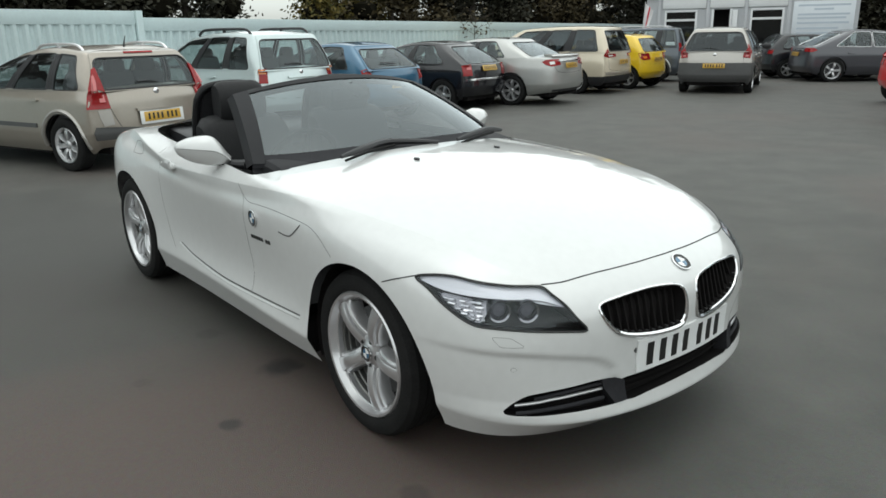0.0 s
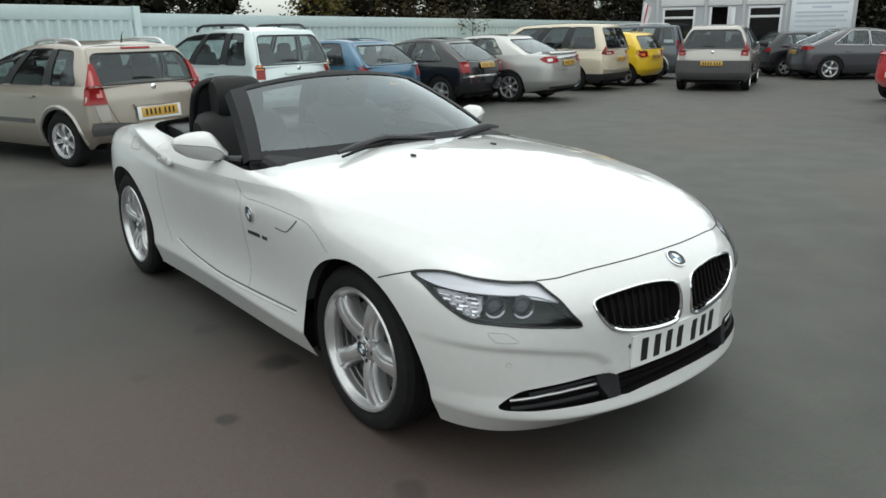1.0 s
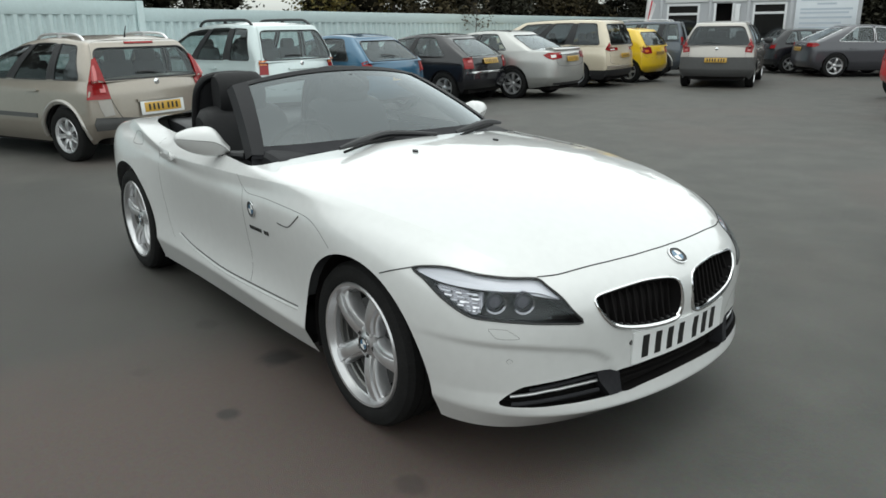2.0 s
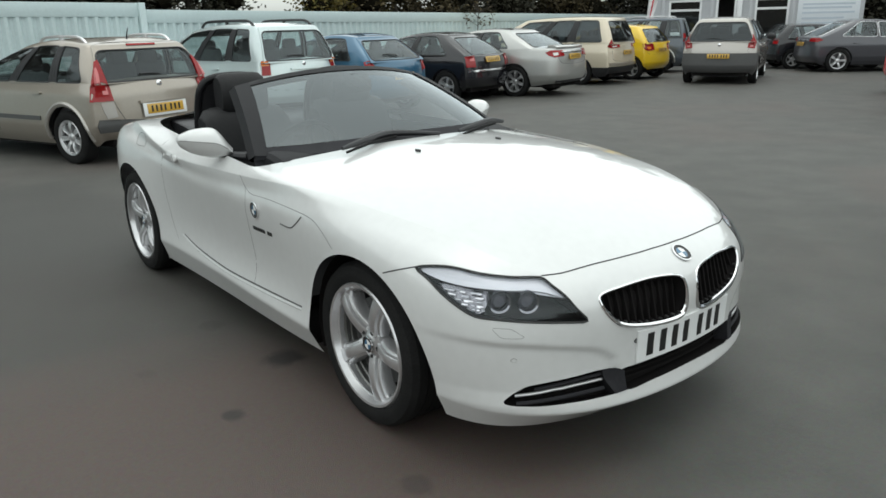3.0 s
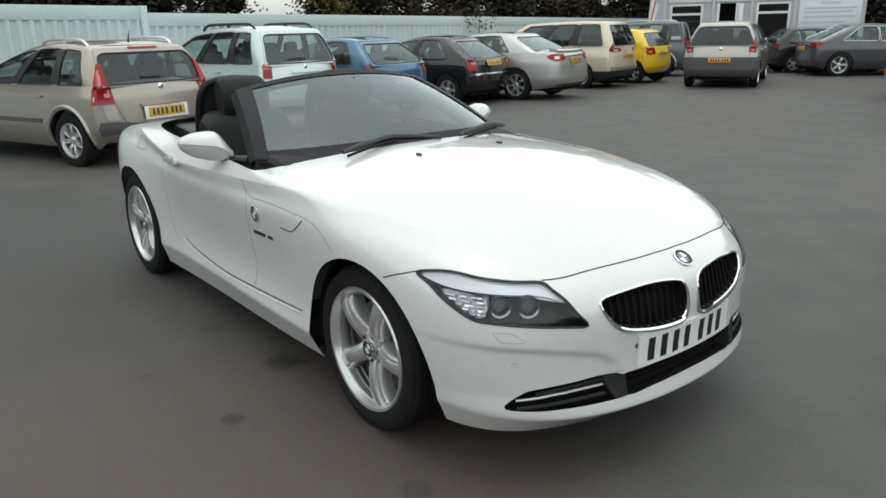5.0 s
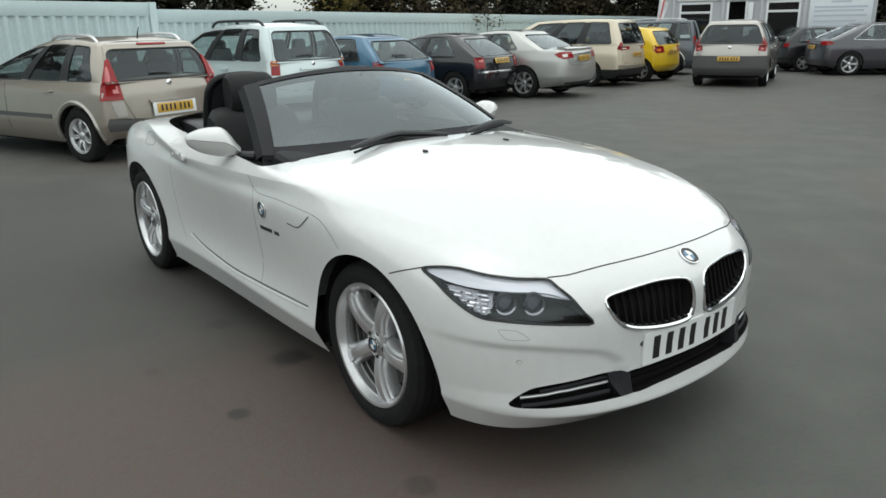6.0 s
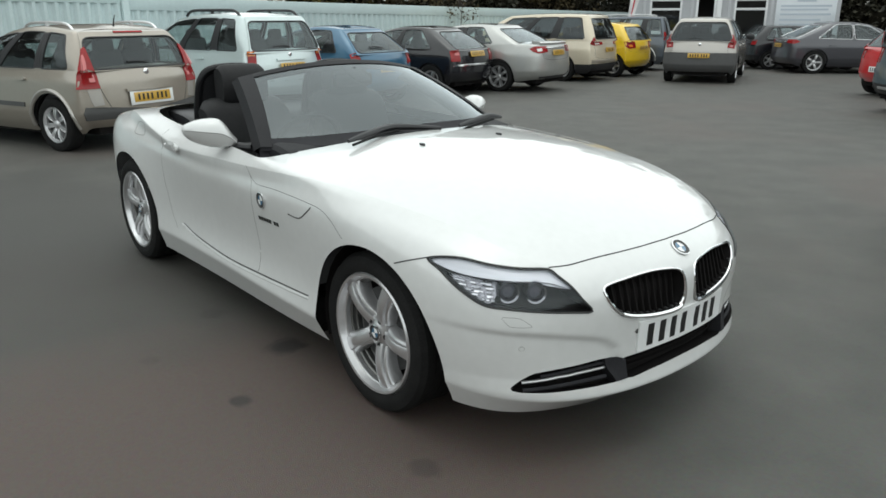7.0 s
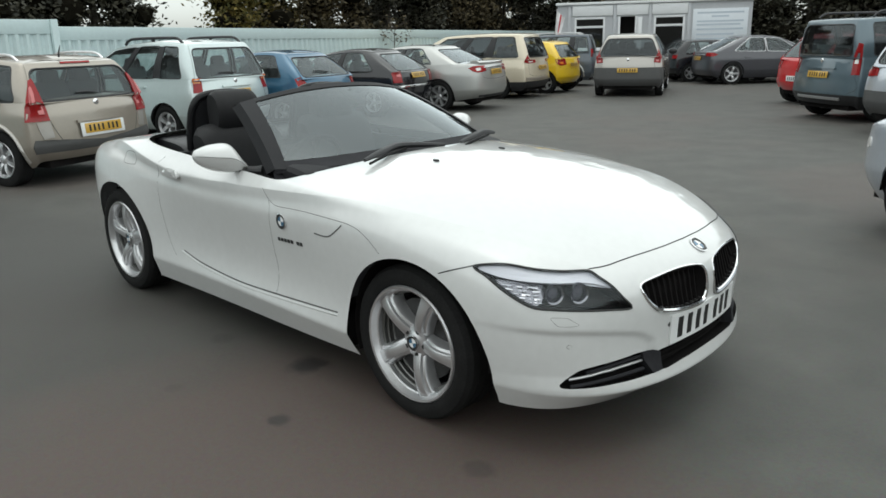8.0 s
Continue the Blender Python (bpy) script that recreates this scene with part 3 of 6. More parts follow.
def cut_outline(vs, fs, skin, outline, flat, at, steps=4):
    """Open a hole of a given outline in the skin; flat(v) gives the outline's own coordinates, or None away from it."""
    poly = [tuple(p) for p in rounded(outline, steps)]
    keep, touched = [], set()
    vs = [tuple(v) for v in vs]
    for f in fs:
        c = tuple(sum(vs[i][k] for i in f) / len(f) for k in range(3))
        q = flat(c)
        if q is not None and inside(q, poly):
            touched.update(f)
        else:
            keep.append(f)
    used = {i for f in keep for i in f}
    for i in touched & used:
        q = flat(vs[i])
        if q is not None:
            p = nearest_on(q, poly)
            hit, _ = skin.ray(*at(p.x, p.y))
            if (hit - Vector(vs[i])).length < 0.06:
                vs[i] = tuple(hit)
    return vs, keep


def corner_ray(s):
    """Rays onto a front corner from outside, at 45 degrees; u runs towards the nose."""
    def at(u, z):
        e, n = Vector((0.7071, -s * 0.7071, 0)), Vector((0.7071, s * 0.7071, 0))
        return e * u + n * 3 + Vector((0, 0, z)), -n
    return at


HEADLAMP = [(-0.313, 0.701), (-0.266, 0.713), (-0.192, 0.714), (-0.101, 0.699), (-0.004, 0.688), (0.084, 0.684), (0.119, 0.665), (0.163, 0.636), (0.198, 0.599), (0.234, 0.556), (0.163, 0.56), (0.041, 0.57), (-0.045, 0.577), (-0.115, 0.583), (-0.169, 0.606), (-0.225, 0.64), (-0.269, 0.674)]
KIDNEY = [(0.385, 0.625), (0.31, 0.638), (0.19, 0.645), (0.085, 0.637), (0.04, 0.62), (0.03, 0.58), (0.033, 0.52), (0.065, 0.492), (0.18, 0.495), (0.305, 0.517), (0.36, 0.55), (0.39, 0.595)]
INTAKE = [(0.676, 0.294), (0.628, 0.345), (0.585, 0.358), (0.487, 0.368), (0.372, 0.372), (0.355, 0.333), (0.335, 0.290), (0.396, 0.286), (0.511, 0.286), (0.612, 0.285)]
MOUTH = [(-0.33, 0.358), (-0.22, 0.366), (0.0, 0.372), (0.22, 0.366), (0.33, 0.358), (0.305, 0.290), (0.18, 0.293), (0.0, 0.297), (-0.18, 0.293), (-0.305, 0.290)]


def bonnet_front(y):
    return knots([(0.0, 0.733), (0.15, 0.726), (0.323, 0.697), (0.52, 0.637), (0.66, 0.50), (0.782, 0.345), (0.831, 0.214), (0.9, 0.1)], abs(y))


def side_line(x):
    return knots([(-0.9, 0.77), (-0.79, 0.767), (-0.575, 0.774), (-0.382, 0.771), (-0.247, 0.765), (-0.162, 0.733), (-0.081, 0.676), (0.0, 0.6)], x)


def panel_of(c):
    x, y, z = c
    if x > -0.93 and x < bonnet_front(y) and z > (side_line(x) if x < 0 else 0.6):
        return "bonnet"
    if x > 0:
        return "front_bumper"
    if abs(y) > 0.55 and z < 0.325 and -2.2 < x < -0.3:
        return "sill"
    if abs(y) > 0.5 and -0.85 < x:
        return "front_wing"
    if abs(y) > 0.5 and -1.97 < x <= -0.85:
        return "door"
    if x < -2.3 and abs(y) < 0.62 and z > 0.85:
        return "boot_lid"
    if x < -3.0 and z < 0.7:
        return "rear_bumper"
    return "rear_quarter"


def split_skin(car, vs, fs, mat, shading):
    """One mesh for each body panel, with the shading of the whole skin."""
    whole = skin_mesh(vs, fs)
    used = sorted({i for f in fs for i in f})
    normal = {i: shading.get(i, tuple(v.normal)) for i, v in zip(used, whole.vertices)}
    groups = {}
    for f in fs:
        c = [sum(vs[i][k] for i in f) / len(f) for k in range(3)]
        name = panel_of(c)
        if name in ("sill", "front_wing", "door", "rear_quarter"):
            name = (name, 1 if c[1] > 0 else -1)
        groups.setdefault(name, []).append(f)
    out = {}
    for name, faces in groups.items():
        me = skin_mesh(vs, faces)
        ids = sorted({i for f in faces for i in f})
        me.normals_split_custom_set_from_vertices([normal[i] for i in ids])
        out[name] = part(name[0] if isinstance(name, tuple) else name, me, mat, car)
    bpy.data.meshes.remove(whole)
    return out


def shape_nose(vs):
    """The shallow recess round each lower intake and a ledge above the sill."""
    out = []
    for x, y, z in vs:
        a = abs(y)
        if x > 0.35 and a > 0.33 and z < 0.53 and z > 0.28:
            top = knots([(0.33, 0.36), (0.345, 0.41), (0.37, 0.435), (0.42, 0.461), (0.596, 0.495), (0.713, 0.507), (0.80, 0.515)], a)
            f = max(0.0, min(1.0, (top - z) / 0.018)) * min(1.0, (z - 0.28) / 0.05) * min(1.0, (x - 0.35) / 0.25)
            d = Vector((-0.75, -0.66 * (1 if y > 0 else -1), 0)) if a > 0.55 else Vector((-1, 0, 0))
            x, y = x + d.x * 0.010 * f, y + d.y * 0.010 * f
        out.append((x, y, z))
    return out


def roundel(parent, m, r=0.041):
    """A round badge: a dark ring, a chrome rim and four quarters in blue and white."""
    bm = bmesh.new()
    lathe(bm, [(r * 0.62, 0.002), (r * 0.64, 0.0035), (r * 0.92, 0.0035), (r * 0.93, 0.0)], 32, "Z", m)
    ring = part("badge", bm, M["ink"], parent, "round badge with a dark ring")
    bm = bmesh.new()
    lathe(bm, [(r * 0.92, 0.0), (r * 0.92, 0.005), (r, 0.004), (r, 0.0)], 32, "Z", m)
    part("badge_rim", bm, M["chrome"], ring)
    for k in range(4):
        bm = bmesh.new()
        c = bm.verts.new((0, 0, 0.0035))
        arc = [bm.verts.new((r * 0.62 * math.cos(a), r * 0.62 * math.sin(a), 0.003)) for a in [math.pi / 2 * (k + i / 6) for i in range(7)]]
        for p, q in zip(arc, arc[1:]):
            bm.faces.new((c, p, q))
        bmesh.ops.transform(bm, matrix=m, verts=bm.verts)
        part("badge_quarter", bm, M["roundel_blue"] if k % 2 else M["plate_w"], ring)
    return ring


def on_skin(skin, origin, way, roll=0.0, proud=0.001):
    """A pose on the surface whose z points away from it and whose y points up."""
    p, n = skin.ray(origin, way)
    x = Vector((0, 0, 1)).cross(n).normalized()
    y = n.cross(x)
    m = Matrix((x, y, n)).transposed().to_4x4()
    return Matrix.Translation(p + n * proud) @ m @ pose(0, 0, 0, 0, 0, roll)


def ring_mesh(loop_pts, size, flat=1.0):
    bm = bmesh.new()
    n, k = len(loop_pts), 8
    rings = []
    mid = sum((Vector(p) for p in loop_pts), Vector()) / n
    for i in range(n):
        p = Vector(loop_pts[i])
        d = (Vector(loop_pts[(i + 1) % n]) - Vector(loop_pts[i - 1])).normalized()
        out = (p - mid) - d * (p - mid).dot(d)
        out.normalize()
        up = d.cross(out)
        r = size(i) if callable(size) else size
        rings.append([bm.verts.new(p + out * math.cos(2 * math.pi * j / k) * r + up * math.sin(2 * math.pi * j / k) * r * flat) for j in range(k)])
    for i in range(n):
        a, b = rings[i], rings[(i + 1) % n]
        for j in range(k):
            bm.faces.new((a[j], a[(j + 1) % k], b[(j + 1) % k], b[j]))
    return bm


M["projector"] = material("dark_projector_glass", (0.10, 0.10, 0.12), 0.06, 0.0, 0.7)
M["chrome_dull"] = material("lamp_reflector", (0.55, 0.56, 0.58), 0.2, 1.0, var=0.1, scale=40)
M["lamp_ring"] = material("dark_chrome_lamp_ring", (0.30, 0.30, 0.32), 0.15, 1.0)
M["brow"] = material("silver_lamp_brow", (0.58, 0.59, 0.62), 0.25, 0.2, 0.5, 1.0)
M["black_gloss"] = material("black_gloss_frame", (0.008, 0.008, 0.009), 0.35, 0, 0.22, 0.0)
M["interior"] = material("black_interior_plastic", (0.016, 0.016, 0.018), 0.65, 0.0, 0.25, var=0.2, scale=10, bump=0.08)
M["mirror"] = material("mirror", (0.9, 0.9, 0.9), 0.02, 1.0)
M["pillar"] = material("satin_black_screen_frame", (0.014, 0.014, 0.016), 0.6, 0, 0.2, var=0.15, scale=20)
M["gap"] = material("dark_panel_gap", (0.03, 0.03, 0.03), 0.8)


def headlamp(car, skin, s):
    at = corner_ray(s)
    body = part("headlamp", skin.patch(HEADLAMP, at, -0.07, 0.002, 4, 3), M["black_gloss"], car, "clear-lensed headlamp with twin projectors")

    def inset(p, d):
        hit, n = skin.ray(*at(*p))
        return hit - n * d
    brow = [(-0.30, 0.700), (-0.262, 0.709), (-0.19, 0.710), (-0.10, 0.695), (-0.004, 0.684), (0.08, 0.680), (0.118, 0.661), (0.160, 0.632), (0.105, 0.648), (0.05, 0.655), (-0.02, 0.658), (-0.11, 0.664), (-0.19, 0.672), (-0.25, 0.683)]
    part("brow", skin.patch(brow, at, -0.012, 0.004, 3, 3), M["brow"], body)
    refl = [(-0.245, 0.668), (-0.19, 0.668), (-0.12, 0.66), (-0.075, 0.655), (-0.08, 0.62), (-0.105, 0.59), (-0.15, 0.606), (-0.20, 0.636)]
    part("reflector", skin.patch(refl, at, -0.035, 0.012, 3, 3), M["lamp_ring"], body)
    for k in range(5):
        z = 0.600 + 0.013 * k
        u0 = -0.13 - 0.10 * (k / 4) ** 0.7
        for j in range(3):
            ua = u0 + (-0.085 - u0) * (j + 0.12 * ((k + j) % 3)) / 3
            ub = u0 + (-0.085 - u0) * (j + 0.62 + 0.12 * ((2 * k + j) % 3)) / 3
            bm = bmesh.new()
            tube(bm, [inset((u, z + 0.03 * (-0.1 - u)), 0.027 - 0.004 * ((k + 2 * j) % 3)) for u in (ua, (ua + ub) / 2, ub)], 0.0042, 6)
            part("reflector_rib", bm, M["chrome"] if (k + j) % 2 else M["chrome_dull"], body)
    for u, z, r in ((-0.03, 0.618, 0.036), (0.058, 0.616, 0.036)):
        hit, n = skin.ray(*at(u, z))
        out = Vector((0.86, s * 0.45, 0.05)).normalized()
        m = Matrix.Translation(hit - out * 0.052) @ out.to_track_quat("Z", "Y").to_matrix().to_4x4()
        bm = bmesh.new()
        lathe(bm, [(r * 0.80, 0.0), (r * 0.84, 0.018), (r, 0.022), (r * 1.06, 0.012), (r * 1.06, -0.02)], 28, "Z", m)
        ring = part("lamp_ring", bm, M["lamp_ring"], body)
        bm = bmesh.new()
        lathe(bm, [(0.0005, 0.012), (r * 0.5, 0.008), (r * 0.8, -0.006)], 24, "Z", m)
        part("projector_lens", bm, M["projector"], ring)
    part("lamp_cover", skin.patch(HEADLAMP, at, 0.0015, 0.006, 4, 3), M["lens"], body)
    edge = []
    for p in rounded(HEADLAMP, 3):
        hit, n = skin.ray(*at(p.x, p.y))
        edge.append(hit)
    part("lamp_seal", ring_mesh(edge, 0.0035), M["gap"], body)


def kidney(car, skin, s):
    outline = [(s * y, z) for y, z in KIDNEY]
    back = part("grille", skin.patch(outline, from_front, -0.05, 0.002, 3, 3), M["void"], car, "kidney grille with black slats and a chrome surround")
    edge = []
    for p in rounded(outline, 4):
        hit, n = skin.ray(*from_front(p.x, p.y))
        edge.append(hit + n * 0.001)
    low, high = min(p.z for p in edge), max(p.z for p in edge)
    part("surround", ring_mesh(edge, lambda i: 0.0042 + 0.0068 * ((high - edge[i].z) / (high - low)) ** 2, 0.8), M["chrome"], back)
    for k in range(11):
        y = s * (0.055 + 0.031 * k)
        zs = [z for z in [0.495 + 0.005 * i for i in range(32)] if inside((y, z), [tuple(p) for p in rounded(outline, 4)])]
        if len(zs) < 4:
            continue
        bm = bmesh.new()
        hi, _ = skin.ray(*from_front(y, zs[-1]))
        lo, _ = skin.ray(*from_front(y, zs[0]))
        pts = [(hi.x - 0.030, y, hi.z), (lo.x - 0.022, y, lo.z), (lo.x - 0.048, y, lo.z), (hi.x - 0.048, y, hi.z)]
        for w in (-0.0035, 0.0035):
            bm.faces.new([bm.verts.new((px, py + w, pz)) for px, py, pz in pts])
        bm.verts.ensure_lookup_table()
        for i in range(4):
            j = (i + 1) % 4
            bm.faces.new((bm.verts[i], bm.verts[j], bm.verts[4 + j], bm.verts[4 + i]))
        part("slat", bm, M["void"], back, smooth=False)
        bm = bmesh.new()
        box(bm, lo.x - 0.016, lo.x - 0.003, y - 0.0045, y + 0.0045, lo.z - 0.001, lo.z + 0.010, 0.002)
        part("slat_tip", bm, M["dark_metal"], back)


def lower_intakes(car, skin):
    for s in (1, -1):
        outline = [(s * y, z) for y, z in INTAKE]
        back = part("side_intake", skin.patch(outline, from_front, -0.055, 0.002, 3, 3), M["void"], car, "slim lower air intake with a silver blade")
        for z0, r, mat in ((0.337, 0.0055, M["alloy"]), (0.310, 0.007, M["matte_trim"]), (0.354, 0.006, M["matte_trim"])):
            pts = []
            for k in range(9):
                y = 0.375 + (0.272 if z0 < 0.35 else 0.22) * k / 8
                z = z0 - 0.02 * (k / 8) ** 2
                hit, n = skin.ray(*from_front(s * y, z))
                pts.append(hit - n * 0.012)
            bm = bmesh.new()
            tube(bm, pts, r, 8)
            part("blade", bm, mat, back)
        cheek = [(s * y, z) for y, z in ((0.385, 0.374), (0.335, 0.371), (0.306, 0.360), (0.300, 0.290), (0.345, 0.286), (0.375, 0.340))]
        part("intake_cheek", skin.patch(cheek, from_front, 0.003, 0.05, 2, 4, False), M["matte_trim"], car)
    mouth = part("centre_intake", skin.patch(MOUTH, from_front, -0.06, 0.002, 3, 3), M["void"], car, "dark central lower air intake")
    for k in range(3):
        z = 0.318 + 0.016 * k
        pts = []
        for i in range(13):
            y = -0.29 + 0.58 * i / 12
            hit, n = skin.ray(*from_front(y, z))
            pts.append(hit - n * 0.03)
        bm = bmesh.new()
        tube(bm, pts, 0.003, 6)
        part("mesh_bar", bm, M["void"], mouth)


def number_plate(car, m, mat, chars=7, w=0.52, h=0.111):
    """A flat plate; its characters are plain bars. m: the plate's middle, z out of it, x along it."""
    bm = bmesh.new()
    box(bm, -w / 2, w / 2, -h / 2, h / 2, 0, 0.006, 0.003, m)
    plate = part("number_plate", bm, mat, car)
    pitch = 0.061 * w / 0.52
    x = -(chars - 1) / 2 * pitch - 0.011
    for k in range(chars):
        bm = bmesh.new()
        off = 0.022 if k >= chars // 2 + 1 else 0.0
        box(bm, x + k * pitch + off - 0.014, x + k * pitch + off + 0.014, -0.036 * h / 0.111, 0.036 * h / 0.111, 0.0062, 0.0072, 0, m)
        part("character_bar", bm, M["ink"], plate)
    return plate


def front_plate(car, skin, z=0.430, w=0.52, h=0.112):
    """A plate bent to the nose; its characters are plain bars."""
    def panel(y0, y1, z0, z1, proud):
        return skin.patch([(y0, z0), (y1, z0), (y1, z1), (y0, z1)], from_front, proud, 0.012, 2, 12 if y1 - y0 > 0.2 else 2, False)
    plate = part("number_plate", panel(-w / 2, w / 2, z - h / 2, z + h / 2, 0.008), M["plate_w"], car)
    y = -0.217
    for k in range(7):
        part("character_bar", panel(y, y + 0.027, z - 0.040, z + 0.040, 0.0095), M["ink"], plate)
        y += 0.060 if k != 3 else 0.085


def screen_curve(v):
    """The windscreen's base (v = -1 to 1 across) and head."""
    base = Vector((-0.685 - 0.235 * abs(v) ** 3.2, 0.735 * v, 0.918 - 0.018 * v * v))
    head = Vector((-1.365 - 0.075 * abs(v) ** 2.4, 0.575 * v, 1.240 - 0.070 * abs(v) ** 2.2))
    return base, head


def windscreen(car):
    n, k = 24, 10

    def at(v, u, out=0.0):
        b, h = screen_curve(v)
        p = b.lerp(h, u)
        bow = 0.035 * 4 * u * (1 - u)
        return p + Vector((0.55, 0, 0.83)) * (bow * 0.5 + out)
    bm = bmesh.new()
    grid = [[bm.verts.new(at(-0.965 + 1.93 * i / n, 0.02 + 0.955 * j / k)) for j in range(k + 1)] for i in range(n + 1)]
    for i in range(n):
        for j in range(k):
            bm.faces.new((grid[i][j], grid[i + 1][j], grid[i + 1][j + 1], grid[i][j + 1]))
    for s in (1, -1):
        fb = bmesh.new()
        rows = []
        for j in range(k + 1):
            u = j / k * 1.0
            p = at(s * 1.0, u, 0.008)
            q = at(s * (0.945 - 0.07 * u), u, 0.006)
            inner = Vector((-0.05, -s * 0.012, -0.045))
            rows.append([fb.verts.new(v) for v in (q, p, p + Vector((-0.075, 0, -0.03)), p + inner + Vector((-0.05, -s * 0.05, -0.02)), q + inner)])
        for a, b in zip(rows, rows[1:]):
            for i in range(5):
                fb.faces.new((a[i], a[(i + 1) % 5], b[(i + 1) % 5], b[i]))
        part("screen_pillar", fb, M["pillar"], car, "black windscreen pillar")
    hb = bmesh.new()
    rows = []
    for i in range(n + 1):
        v = -1 + 2 * i / n
        p, q = at(v, 1.0, 0.006), at(v, 0.945, 0.004)
        rows.append([hb.verts.new(x) for x in (q, p, p + Vector((-0.045, 0, -0.012)), p + Vector((-0.05, 0, -0.045)), q + Vector((-0.02, 0, -0.035)))])
    for a, b in zip(rows, rows[1:]):
        for i in range(5):
            hb.faces.new((a[i], a[(i + 1) % 5], b[(i + 1) % 5], b[i]))
    part("header_rail", hb, M["pillar"], car)
    cb = bmesh.new()
    rows = []
    for i in range(n + 1):
        v = -1 + 2 * i / n
        b, h = screen_curve(v)
        rows.append([cb.verts.new(x) for x in (b + Vector((0.03 * (1 - v * v), 0, -0.014)), b + Vector((0.02 * (1 - v * v), 0, 0.002)), at(v, 0.0, 0.003), at(v, 0.10, 0.002), at(v, 0.10, -0.01), b + Vector((0.0, 0, -0.05)))])
    for a, b in zip(rows, rows[1:]):
        for i in range(5):
            cb.faces.new((a[i], a[i + 1], b[i + 1], b[i]))
    part("cowl", cb, M["matte_trim"], car)
    glass_ob = part("windscreen", bm, M["screen"], car, "raked clear windscreen")
    glass_ob.visible_shadow = False
    # interior mirror
    mb = bmesh.new()
    box(mb, -0.02, 0.02, -0.12, 0.12, -0.034, 0.034, 0.012, Matrix.Translation((-1.30, 0.03, 1.145)))
    tube(mb, [(-1.295, 0.03, 1.165), (-1.29, 0.03, 1.21)], 0.012, 8)
    part("interior_mirror", mb, M["interior"], car)
    sb = bmesh.new()
    tube(sb, [at(0.05, u, -0.022) for u in (0.97, 0.90, 0.82, 0.75, 0.71)], lambda f: 0.034 + 0.016 * math.sin(math.pi * f), 10, 0.35)
    part("sensor_housing", sb, M["interior"], car)
    # wipers
    for path in ([(-0.575, -0.49), (-0.64, -0.32), (-0.72, -0.13), (-0.625, 0.085)], [(-0.62, 0.20), (-0.66, 0.36), (-0.72, 0.50), (-0.73, 0.60)]):
        wb = bmesh.new()
        pts = [(x + 0.01, y, 0.966 - 0.016 * (1 - math.sin(math.pi * min(1, i / 3)))) for i, (x, y) in enumerate(path)]
        tube(wb, rounded(pts, 5, False), lambda f: 0.008 + 0.010 * math.sin(math.pi * f), 8)
        arm = part("wiper", wb, M["trim"], car, "black wiper arm and blade")
        bb = bmesh.new()
        low = [(x + 0.035, y, z - 0.012) for x, y, z in pts[:3]]
        tube(bb, rounded(low, 5, False), 0.006, 6)
        part("wiper_blade", bb, M["rubber"], arm)


